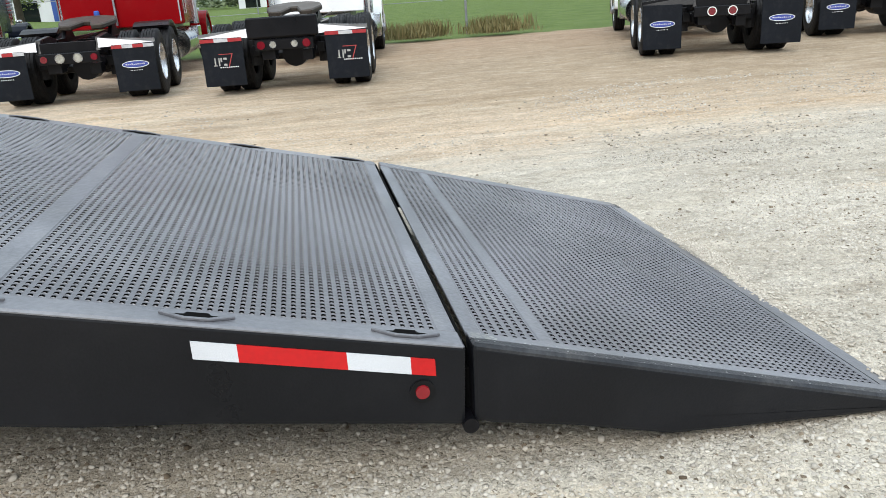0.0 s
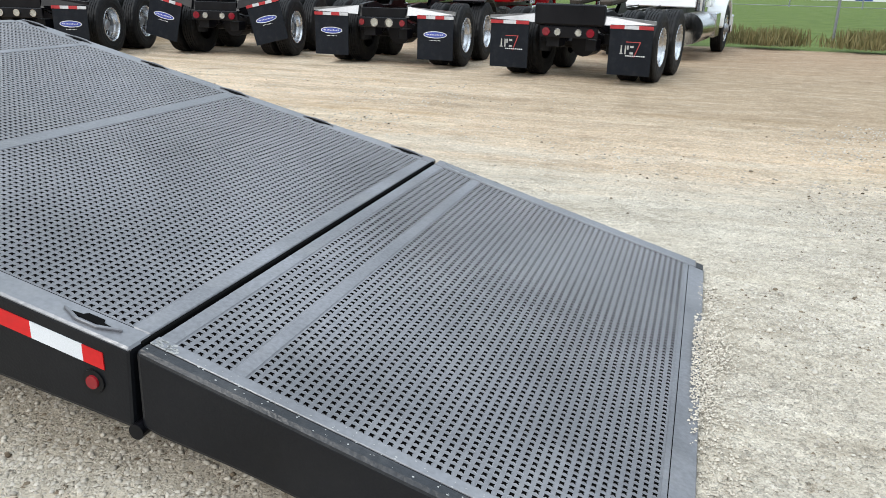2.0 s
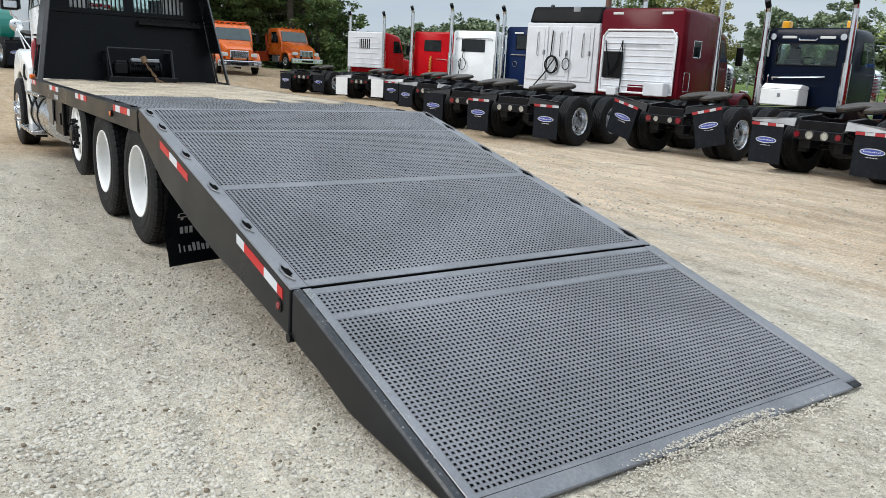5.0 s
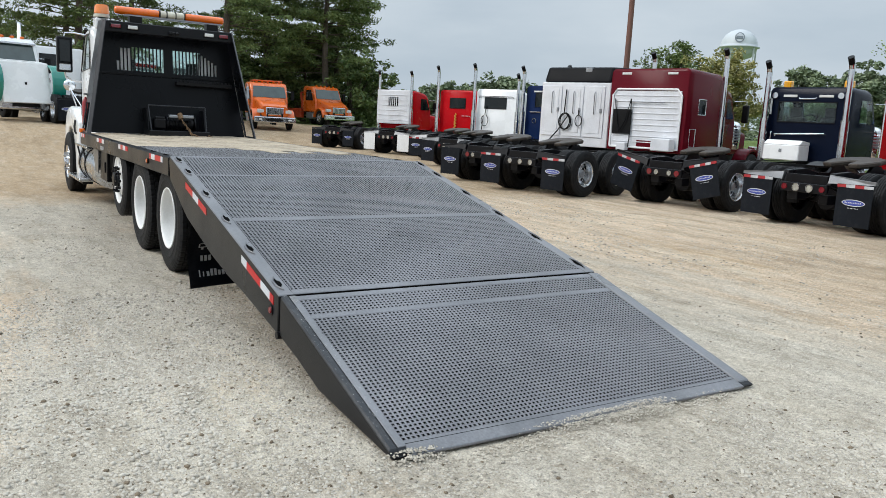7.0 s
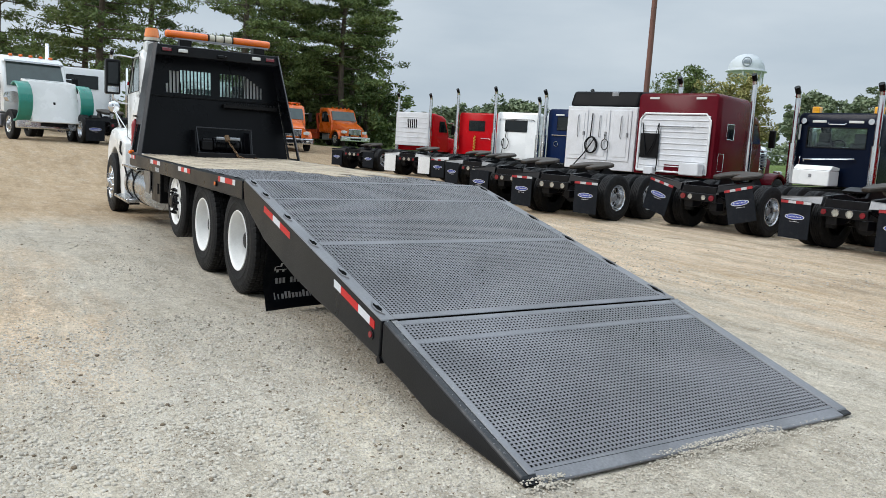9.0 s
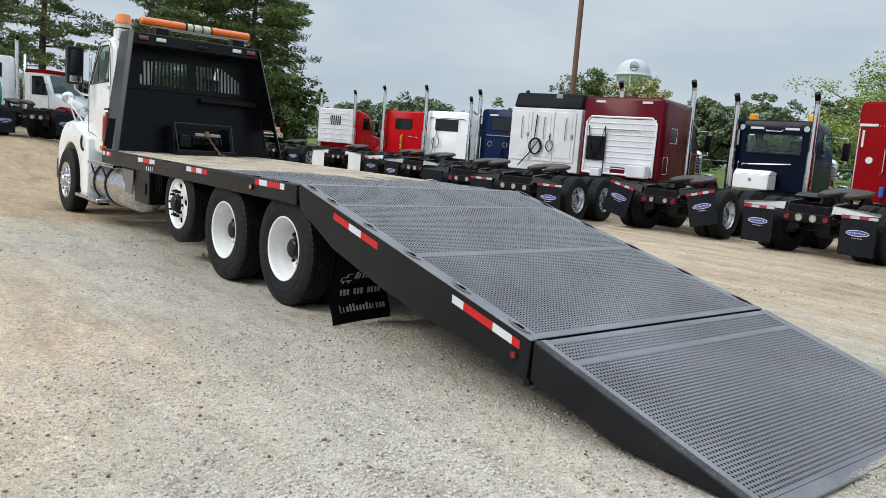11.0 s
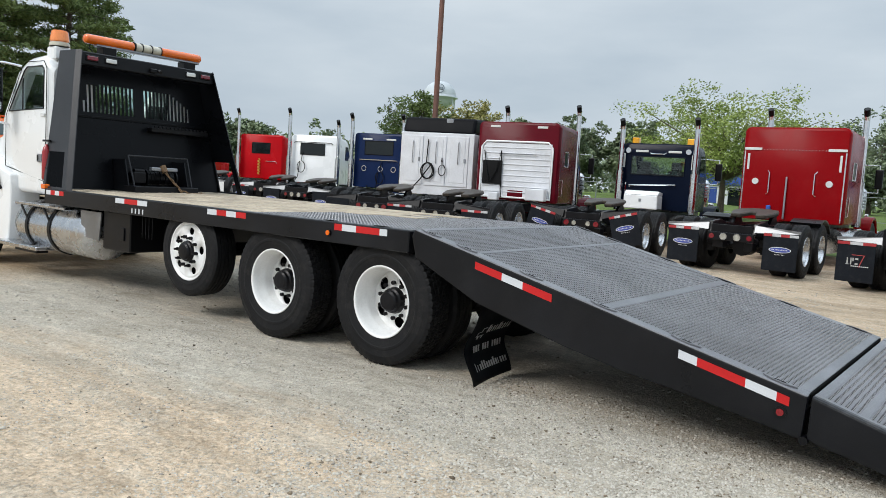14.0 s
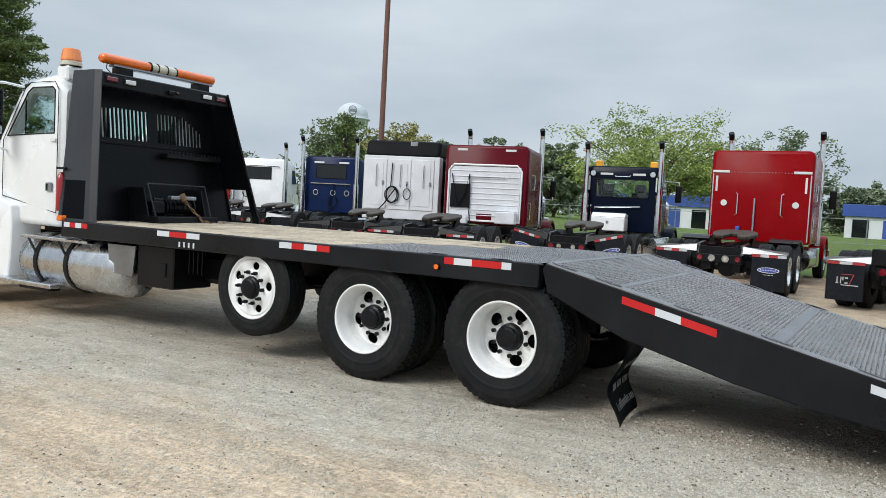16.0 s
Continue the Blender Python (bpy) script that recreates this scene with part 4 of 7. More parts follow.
def steering_wheel(parent, c, tilt, r=0.23):
    ring = [(r * math.cos(q), r * math.sin(q), 0) for q in [2 * math.pi * k / 20 for k in range(21)]]
    m = Matrix.Translation(c) @ tilt
    bm = tube(bmesh.new(), [m @ Vector(p) for p in ring], 0.016, 6)
    for q in (0.3, 2.4, 4.5):
        rod(bm, m @ Vector((0, 0, -0.02)), m @ Vector((r * math.cos(q), r * math.sin(q), 0)), 0.014, 6)
    return part("steering_wheel", bm, PLASTIC, parent, "black steering wheel")


for y in (0.75, 1.84):
    part("seat", join(boxed(-9.14, -9.0, y - 0.24, y + 0.24, 1.15, 2.02, 0.05, seg=2), boxed(-9.12, -9.02, y - 0.13, y + 0.13, 2.02, 2.26, 0.04, seg=2)), CLOTH, cab, "dark cab seat")
steering_wheel(cab, (-9.58, 0.78, 1.98), pose(0, 0, 0, 0, -55, 0))
part("dashboard", boxed(-9.92, -9.70, 0.34, 2.25, 1.60, 1.96, 0.05, seg=2), CLOTH, cab)
rings = [cab_ring(-9.98, 0.95, 1.86, 0.36, 2.23, 0.14), cab_ring(-10.5, 0.95, 1.80, 0.40, 2.19, 0.20), cab_ring(-11.2, 0.95, 1.66, 0.46, 2.13, 0.24), cab_ring(-11.62, 0.95, 1.46, 0.52, 2.07, 0.22), cab_ring(-11.72, 0.95, 1.25, 0.56, 2.03, 0.12)]
smooth_by_angle(part("hood", loft(rings), WHITEP, cab, "white sloping hood"), 40)


def fender_side():
    """Side outline of a front fender: a long crown over the wheel, falling behind it to the step."""
    top = [(-11.36, 0.62), (-11.40, 0.86), (-11.33, 1.10), (-11.16, 1.29), (-10.92, 1.42), (-10.60, 1.46), (-10.30, 1.41), (-10.02, 1.32), (-9.62, 1.22), (-9.60, 0.98), (-9.62, 0.62), (-9.66, 0.36), (-9.94, 0.34)]
    gap = [(-10.62 + 0.60 * math.cos(radians(q)), 0.50 + 0.61 * math.sin(radians(q))) for q in range(-4, 181, 8)]
    return top + gap


for y0, y1 in ((0.12, 0.50), (2.09, 2.47)):
    bm = bmesh.new()
    prism(bm, fender_side(), y0, y1, "y")
    bmesh.ops.bevel(bm, geom=[e for e in bm.edges if e.calc_face_angle(0) > 1.2], offset=0.035, segments=3, affect="EDGES", profile=0.6)
    smooth_by_angle(part("fender", bm, WHITEP, cab, "white rounded front fender with a long rear skirt"), 30)
bm = bmesh.new()
tube(bm, [(-9.93, 0.115, 1.24), (-9.90, 0.095, 1.14), (-9.86, 0.095, 1.06), (-9.84, 0.115, 1.02)], 0.018, 6)
part("hood_latch", bm, PLASTIC, cab, "black rubber hood latch")
part("bumper", boxed(-11.95, -11.60, 0.22, 2.37, 0.42, 0.80, 0.06, seg=3), PLASTIC, cab, "black front bumper")
part("grille", boxed(-11.76, -11.70, 0.75, 1.84, 0.85, 1.35, 0.02), CHROME, cab)
win = SIDE_WINDOW
for y0, y1, in ((0.235, 0.242), (2.348, 2.355)):
    w_ = part("side_window", side_plate(win, y0, y1, 0.0), CABGLASS, cab, "green-tinted door glass")
    w_.visible_shadow = False
    part("window_post", side_plate([(-9.56, 2.05), (-9.545, 2.05), (-9.545, 2.50), (-9.56, 2.50)], y0 - 0.004, y1 + 0.004, 0.001), PLASTIC, w_)
    for a, b in zip(win, win[1:] + win[:1]):
        bm = bmesh.new()
        ys_ = 0.217 if y0 < 1 else 2.373
        rod(bm, (a[0], ys_, a[1]), (b[0], ys_, b[1]), 0.008, 6)
        part("seal", bm, PLASTIC, w_)
door_line = [(-8.91, 1.16), (-8.91, 2.55), (-8.98, 2.64), (-9.44, 2.64), (-9.54, 2.58), (-9.97, 1.98), (-9.97, 1.32)]
bm = bmesh.new()
for a, b in zip(door_line, door_line[1:] + door_line[:1]):
    rod(bm, (a[0], 0.219, a[1]), (b[0], 0.219, b[1]), 0.0045, 5)
door = part("door_seam", bm, DARK, cab)
part("door_handle", boxed(-9.08, -8.97, 0.19, 0.215, 1.40, 1.50, 0.008), STEEL, cab, "grey door handle plate")
part("handle_recess", boxed(-9.06, -9.03, 0.184, 0.2, 1.415, 1.485, 0.004), PLASTIC, cab)
part("marker", boxed(-9.02, -8.93, 0.20, 0.218, 1.96, 2.0, 0.005), CLEARL, cab)
glass = part("windshield", loft([[(-9.70, 0.42, 2.53), (-9.70, 2.17, 2.53), (-9.692, 2.17, 2.535), (-9.692, 0.42, 2.535)], [(-10.03, 0.40, 2.07), (-10.03, 2.19, 2.07), (-10.022, 2.19, 2.075), (-10.022, 0.40, 2.075)]]), CABGLASS, cab, "sloping windshield")
glass.visible_shadow = False
glass = part("rear_window", boxed(-8.888, -8.88, 0.79, 1.85, 1.94, 2.46), CABGLASS, cab, "green-tinted rear cab window")
glass.visible_shadow = False
bars_ = bmesh.new()
tube(bars_, [(-8.846, 0.80, 1.95), (-8.846, 1.84, 1.95), (-8.846, 1.84, 2.45), (-8.846, 0.80, 2.45), (-8.846, 0.80, 1.95)], 0.014, 6)
part("seal", bars_, PLASTIC, glass)
# beacon on the roof
beacon = part("beacon", boxed(-9.07, -8.87, 0.29, 0.51, 2.66, 2.83, 0.02), WHITEP, tow, "amber beacon with a clear lower band on a white base")
for r0, r1, z0, z1, mt in ((0.122, 0.116, 2.83, 2.89, CREAM), (0.116, 0.095, 2.89, 3.03, BEACON), (0.11, 0.11, 2.825, 2.84, PLASTIC)):
    bm = bmesh.new()
    rod(bm, (-8.97, 0.40, z0), (-8.97, 0.40, z1), r0, 24, r1)
    bmesh.ops.bevel(bm, geom=[e for e in bm.edges if e.calc_face_angle(0) > 1], offset=0.012, segments=2, affect="EDGES")
    part("dome" if mt is BEACON else "collar", bm, mt, beacon, "pale amber dome" if mt is BEACON else "", smooth=False)
bm = bmesh.new()
tube(bm, [(-8.92, 0.50, 2.80), (-8.85, 0.6, 2.80), (-8.75, 0.72, 2.77), (-8.6, 0.85, 2.79)], 0.008, 6)
part("cable", bm, PLASTIC, beacon)
# mirror and hood mirror
mir = part("side_mirror", boxed(-9.87, -9.71, -0.16, 0.07, 2.0, 2.56, 0.035, seg=3), PLASTIC, tow, "black side mirror on a chrome loop bracket")
# dark glass, so the dark reflection in the upper mirror is painted in
part("mirror_glass", boxed(-9.712, -9.702, -0.13, 0.04, 2.16, 2.52, 0.01), GLASSD, mir, "mirror glass")
part("mirror_glass", boxed(-9.712, -9.700, -0.13, 0.04, 2.03, 2.13, 0.01), CHROME, mir, "convex mirror glass")
bm = bmesh.new()
tube(bm, [(-9.62, 0.25, 2.60), (-9.74, 0.08, 2.63), (-9.80, -0.03, 2.62), (-9.80, -0.05, 2.54)], 0.014, 8)
part("bracket", bm, CHROME, mir)
bm = bmesh.new()
tube(bm, [(-9.95, 0.26, 1.86), (-9.84, 0.06, 1.88), (-9.80, -0.03, 1.94), (-9.80, -0.04, 2.02)], 0.014, 8)
part("bracket", bm, CHROME, mir)
bm = bmesh.new()
bmesh.ops.create_uvsphere(bm, u_segments=16, v_segments=10, radius=0.10)
bmesh.ops.transform(bm, matrix=pose(-10.95, 0.16, 1.82) @ Matrix.Diagonal((0.5, 1, 1, 1)), verts=bm.verts)
hm = part("hood_mirror", bm, CHROME, tow, "round chrome hood mirror on rods", smooth=True)
bm = bmesh.new()
for p in ((-10.85, 0.30, 1.30), (-10.60, 0.36, 1.36)):
    rod(bm, (-10.93, 0.17, 1.75), p, 0.012, 6)
part("stay", bm, CHROME, hm)
# fuel tank, straps, steps
bm = lathe([(0.001, -0.02), (0.24, 0.0), (0.295, 0.05), (0.31, 0.15), (0.31, 1.62), (0.295, 1.72), (0.24, 1.77), (0.001, 1.79)], 48)
bmesh.ops.transform(bm, matrix=pose(-7.62, 0.36, 0.615, 0, 0, 90), verts=bm.verts)
tank = part("fuel_tank", bm, ALU, tow, "polished aluminium fuel tank with black straps")
smooth_by_angle(tank, 40)
for x in (-9.0, -8.45):
    bm = lathe([(0.312, -0.035), (0.322, -0.03), (0.322, 0.03), (0.312, 0.035)], 48)
    bmesh.ops.transform(bm, matrix=pose(x, 0.36, 0.615, 0, 0, 90), verts=bm.verts)
    part("strap", bm, PLASTIC, tank, "black strap")
    bm = bmesh.new()
    tube(bm, [(x, 0.06, 0.70), (x - 0.12, 0.04, 0.86)], 0.014, 6)
    part("step_stay", bm, PLASTIC, tank)
part("upper_step", boxed(-9.25, -8.05, 0.02, 0.30, 0.865, 0.90, 0.006), ALU, tank, "ribbed aluminium step")
part("lower_step", boxed(-9.75, -8.62, -0.02, 0.22, 0.335, 0.385, 0.01), ALU, tank, "ribbed aluminium lower step")
part("bracket_plate", boxed(-9.30, -8.75, 0.05, 0.2, 0.29, 0.335, 0.006), PLASTIC, tank)
part("side_box", boxed(-7.34, -6.80, 0.10, 0.60, 0.50, 0.92, 0.012), PLASTIC, tow, "black battery box under the bed")
part("light_panel", loft([[(-7.78, 0.075, 0.895), (-7.34, 0.075, 0.895), (-7.34, 0.09, 0.895), (-7.78, 0.09, 0.895)], [(-7.74, 0.075, 0.60), (-7.38, 0.075, 0.58), (-7.38, 0.09, 0.58), (-7.74, 0.09, 0.60)]]), BRUSHED, tow, "grey aluminium splash panel")
part("latch", boxed(-6.98, -6.90, 0.085, 0.105, 0.62, 0.76, 0.005), FRAME, tow)
part("air_tank", boxed(-6.9, -6.35, 0.5, 0.9, 0.55, 0.85, 0.05), FRAME, tow)
for k in range(4):
    part("vent_slot", boxed(-6.62 + 0.065 * k, -6.60 + 0.065 * k, -0.003, 0.0, 0.945, 0.995, 0.0), WHITET, bed, "pale slot")
    bm = bmesh.new()
    rod(bm, (-6.60 + 0.06 * k, 0.12, 0.68), (-6.60 + 0.06 * k, 0.12, 0.90), 0.007, 6)
    part("spring_rod", bm, FRAME, tow)
bm = bmesh.new()
rod(bm, (-3.72, -0.014, 1.005), (-3.72, 0.004, 1.005), 0.028, 16)
mk = part("marker_lamp", bm, PLASTIC, bed, "amber round marker lamp")
bm = bmesh.new()
rod(bm, (-3.72, -0.022, 1.005), (-3.72, 0.0, 1.005), 0.02, 14)
part("lens", bm, AMBERL, mk)
part("corner_lamp", boxed(-8.55, -8.46, -0.01, 0.06, 1.09, 1.15, 0.01), AMBERL, bed, "amber corner lamp")
# fire extinguisher between cab and headboard
ext = thing("fire_extinguisher", "small red fire extinguisher clipped behind the cab", "extinguisher")
bm = lathe([(0.001, 0), (0.042, 0.004), (0.048, 0.03), (0.048, 0.34), (0.035, 0.39), (0.018, 0.41), (0.016, 0.43), (0.001, 0.43)], 20)
bmesh.ops.transform(bm, matrix=pose(-8.645, 0.10, 1.19, 90, 0, 0), verts=bm.verts)
part("cylinder", bm, BRED if "bright_red_cab_paint" in MATS else mat("extinguisher_red", (0.30, 0.012, 0.015), 0.3, coat=0.5), ext, "red painted cylinder", smooth=True)
part("lever", boxed(-8.72, -8.56, 0.085, 0.115, 1.65, 1.675, 0.004), PLASTIC, ext)
# tie-down slots along both edges of the ramp and bed: uncut, their shade painted near black
for y, s in ((0.052, 1), (2.538, -1)):
    for x in (-0.17, -0.72, -1.27, -1.82, -2.37, -2.70):
        z, sl = ramp_z(x), math.degrees(math.atan2(-0.667, 2.82))
        bm = bmesh.new()
        prism(bm, [(-0.09, 0.004), (-0.04, 0.012), (0.04, 0.012), (0.09, 0.004), (0.035, -0.004), (0.028, -0.018), (-0.028, -0.018), (-0.035, -0.004)], 0.0, 0.004, "z")
        o = part("tie_slot", bm, DARK, upper, "tie-down slot, its hole painted near black")
        o.matrix_basis = pose(x, y, z + 0.0045, 0, -sl, 0) @ pose(0, 0, 0, 0, 0, 180 if s > 0 else 0)
        bm = bmesh.new()
        prism(bm, [(-0.095, -0.006), (-0.03, 0.021), (0.03, 0.021), (0.095, -0.006), (0.10, 0.0), (0.035, 0.031), (-0.035, 0.031), (-0.10, 0.0)], 0.0, 0.009, "z", 0.002)
        o = part("slot_lip", bm, DECK, upper)
        o.matrix_basis = pose(x, y, z + 0.004, 0, -sl, 0) @ pose(0, 0, 0, 0, 0, 180 if s > 0 else 0)
    for x in (-3.2, -3.75):
        bm = bmesh.new()
        prism(bm, [(-0.085, -0.004), (-0.03, 0.018), (0.03, 0.018), (0.085, -0.004), (0.03, -0.022), (-0.03, -0.022)], 0.0, 0.004, "z")
        o = part("tie_slot", bm, DARK, bed, "tie-down slot, its hole painted near black")
        o.matrix_basis = pose(x, y, 1.1, 0, 0, 180 if s > 0 else 0)

# ---- parked tractors ----
RED = mat("red_cab_paint", (0.22, 0.002, 0.004), 0.20, vary=0.08, scale=1.2, spec=0.07, dirt=(0.3, 0.12, 0.1), dirt_amount=0.05)
BRED = mat("bright_red_cab_paint", (0.42, 0.004, 0.008), 0.22, vary=0.08, scale=1.2, spec=0.08)
MAROON = mat("maroon_cab_paint", (0.10, 0.004, 0.010), 0.20, vary=0.10, scale=1.2, spec=0.1)
NAVY = mat("navy_cab_paint", (0.003, 0.006, 0.017), 0.22, vary=0.10, scale=1.2, spec=0.1)
BLUE = mat("blue_cab_paint", (0.006, 0.016, 0.060), 0.22, vary=0.10, scale=1.2, spec=0.1)
ORANGE = mat("orange_cab_paint", (0.72, 0.13, 0.012), 0.3, vary=0.10, scale=1.2, coat=0.5)
FAIRING = mat("black_fairing_paint", (0.003, 0.0035, 0.005), 0.45, vary=0.15, scale=1.2, spec=0.06)
WSHIELD = mat("windshield_glass", (0.045, 0.07, 0.07), 0.06, spec=0.6, coat=0.3)
SILVER = mat("silver_cab_paint", (0.40, 0.41, 0.42), 0.3, 0.3, vary=0.10, scale=1.2, coat=0.5)
TEAL = mat("teal_paint", (0.01, 0.22, 0.17), 0.3, vary=0.10, scale=1.2, coat=0.5)
REDOLD = mat("dull_red_tape", (0.33, 0.02, 0.025), 0.45, vary=0.2, scale=12)
WHITEOLD = mat("dull_white_tape", (0.46, 0.47, 0.49), 0.45, vary=0.2, scale=12)
TAILC = mat("dim_clear_lens", (0.34, 0.33, 0.29), 0.2, vary=0.3, scale=20, coat=0.6)
PRINTG = mat("dirty_white_print", (0.34, 0.34, 0.33), 0.6, vary=0.3, scale=15)
CABINET = mat("white_cabinet_paint", (0.70, 0.71, 0.74), 0.35, vary=0.08, scale=2.0, dirt=(0.4, 0.38, 0.36), dirt_amount=0.2)
GREASE = mat("greasy_fifth_wheel", (0.050, 0.040, 0.032), 0.5, 0.2, vary=0.3, grain=0.2, scale=5, spec=0.3, dirt=(0.13, 0.105, 0.08), dirt_amount=0.35)


def blocks(name, pieces, material, parent, label=""):
    """One part out of several bevelled boxes (x0, x1, y0, y1, z0, z1)."""
    bm = bmesh.new()
    for p in pieces:
        box(bm, *p, 0.006)
    return part(name, bm, material, parent, label)


def mudflap(root, s, spec):
    """A flap with its hanger, reflector strip and print, on side s."""
    tilt = spec.get("tilt", 0) * s
    m = pose(s * 0.93, -0.06, 0.90, 0, tilt, 0)
    part("flap_hanger", loft([[(s * 0.44, -0.06, 0.84), (s * 0.44, 0.04, 0.84), (s * 0.44, 0.04, 0.98), (s * 0.44, -0.02, 0.98)],
                              [(s * 1.26, -0.06, 0.875 - 0.82 * math.tan(radians(spec.get("tilt", 0)))), (s * 1.26, 0.0, 0.875 - 0.82 * math.tan(radians(spec.get("tilt", 0)))), (s * 1.26, 0.0, 0.925 - 0.82 * math.tan(radians(spec.get("tilt", 0)))), (s * 1.26, -0.06, 0.925 - 0.82 * math.tan(radians(spec.get("tilt", 0))))]]), BRUSHED if spec.get("chrome", 1) else FRAME, root, "polished flap hanger" if spec.get("chrome", 1) else "")
    dz = -0.04 - 0.49 * math.tan(radians(spec.get("tilt", 0)))
    f = part("mudflap", boxed(-0.31, 0.31, -0.006, 0.006, -0.70, 0.0, 0.004), spec.get("flap", FLAPM), root, spec.get("flap_label", "black rubber mud flap with blue oval print"))
    f.matrix_basis = m @ Matrix.Translation((0, 0, dz))
    if spec.get("strip", 1):
        for k, c in enumerate(spec.get("strip_colours", "rwrw")):
            w = 0.62 / len(spec.get("strip_colours", "rwrw"))
            part("reflector", boxed(-0.31 + k * w, -0.31 + (k + 1) * w, -0.014, -0.007, -0.055, -0.005), REDOLD if c == "r" else WHITEOLD, f)
    kind = spec.get("print", "oval")
    if kind == "oval":
        bm = bmesh.new()
        n = 28
        for r0, r1, d in ((1.0, 0.86, 0.009), ):
            ro = [(0.20 * math.cos(2 * math.pi * k / n), 0.055 * math.sin(2 * math.pi * k / n)) for k in range(n)]
            ri = [(0.187 * math.cos(2 * math.pi * k / n), 0.044 * math.sin(2 * math.pi * k / n)) for k in range(n)]
            a, b = [bm.verts.new((p[0], -0.0085, p[1] - 0.30)) for p in ro], [bm.verts.new((p[0], -0.0085, p[1] - 0.30)) for p in ri]
            for k in range(n):
                bm.faces.new((a[k], a[(k + 1) % n], b[(k + 1) % n], b[k]))
        part("oval_ring", bm, LETTER, f, "white oval outline")
        bm = bmesh.new()
        bm.faces.new([bm.verts.new((0.186 * math.cos(2 * math.pi * k / n), -0.0075, 0.043 * math.sin(2 * math.pi * k / n) - 0.30)) for k in range(n)])
        part("oval", bm, OVALB, f, "blue oval")
        bm = bmesh.new()
        for k in range(10):
            box(bm, -0.145 + 0.029 * k, -0.145 + 0.029 * k + 0.016, -0.0105, -0.0085, -0.308, -0.294 + 0.008 * (k % 3 == 0))
        o = part("print", bm, LETTER, f, "white print")
        o["kind"] = "stuff"
        bm = bmesh.new()
        for k in range(8):
            box(bm, -0.09 + 0.024 * k, -0.09 + 0.024 * k + 0.012, -0.0085, -0.0065, -0.396, -0.384)
        o = part("print", bm, LETTER, f, "white print")
        o["kind"] = "stuff"
    elif kind == "block":
        bm = bmesh.new()
        for x0, x1, z0, z1 in ((-0.15, -0.10, -0.40, -0.385), (-0.135, -0.115, -0.385, -0.28), (-0.075, -0.055, -0.40, -0.28), (-0.045, -0.02, -0.34, -0.28), (0.0, 0.05, -0.31, -0.28), (0.0, 0.05, -0.40, -0.37)):
            box(bm, x0, x1, -0.009, -0.006, z0, z1)
        o = part("print", bm, PRINTG, f, "white block mark")
        o["kind"] = "stuff"
        bm = bmesh.new()
        prism(bm, [(-0.06, -0.225), (0.15, -0.225), (0.07, -0.44), (0.058, -0.44), (0.132, -0.235), (-0.06, -0.235)], -0.0085, -0.006, "y")
        part("swoosh", bm, REDSW, f, "dark red angular mark")
        bm = bmesh.new()
        for k in range(9):
            box(bm, -0.06 + 0.032 * k, -0.06 + 0.032 * k + 0.022, -0.0085, -0.006, -0.43, -0.415)
        o = part("print", bm, LETTER, f, "white print")
        o["kind"] = "stuff"
    return f


def stack(root, x, y, top, shield=True, r=0.07):
    bm = bmesh.new()
    rod(bm, (x, y, 0.95), (x, y, 2.05 if shield else 1.2), r * 1.45, 20)
    rod(bm, (x, y, 1.2), (x, y, top - 0.28), r, 20)
    pts = [(x, y, top - 0.29), (x, y - 0.015, top - 0.2), (x, y - 0.05, top - 0.11), (x, y - 0.12, top - 0.03)]
    for p, q in zip(pts[:-1], pts[1:]):
        rod(bm, p, q, r, 20)
    o = smooth_by_angle(part("exhaust_pipe", bm, CHROME, root, "chrome exhaust pipe with curved tip"), 40)
    bm = bmesh.new()
    rod(bm, (x, y - 0.105, top - 0.05), (x, y - 0.126, top - 0.022), r * 1.04, 18)
    rod(bm, (x, y - 0.03, top - 0.17), (x, y - 0.105, top - 0.05), r * 1.02, 18)
    part("tip", bm, PLASTIC, o, "sooty black tip")
    return o


def bars(root, name, pts, r, material, parent=None, label=""):
    bm = bmesh.new()
    tube(bm, pts, r, 6)
    return part(name, bm, material, parent or root, label)


def fifth_wheel(root, y=1.46):
    bm = bmesh.new()
    prism(bm, [(-0.46, -0.05), (-0.40, 0.28), (-0.18, 0.46), (0.18, 0.46), (0.40, 0.28), (0.46, -0.05), (0.34, -0.52), (0.16, -0.56), (0.05, -0.10), (-0.05, -0.10), (-0.16, -0.56), (-0.34, -0.52)], 0.0, 0.085, "z", 0.02)
    bmesh.ops.transform(bm, matrix=pose(0, y, 1.15, 7, 0, 0), verts=bm.verts)
    f = part("fifth_wheel", bm, GREASE, root, "greasy grey fifth-wheel plate")
    for s in (-1, 1):
        bm = bmesh.new()
        prism(bm, [(y - 0.30, 0.97), (y + 0.30, 0.97), (y + 0.12, 1.14), (y - 0.12, 1.14)], s * 0.36 - 0.03, s * 0.36 + 0.03, "x")
        part("pedestal", bm, FRAME, f)
    return f


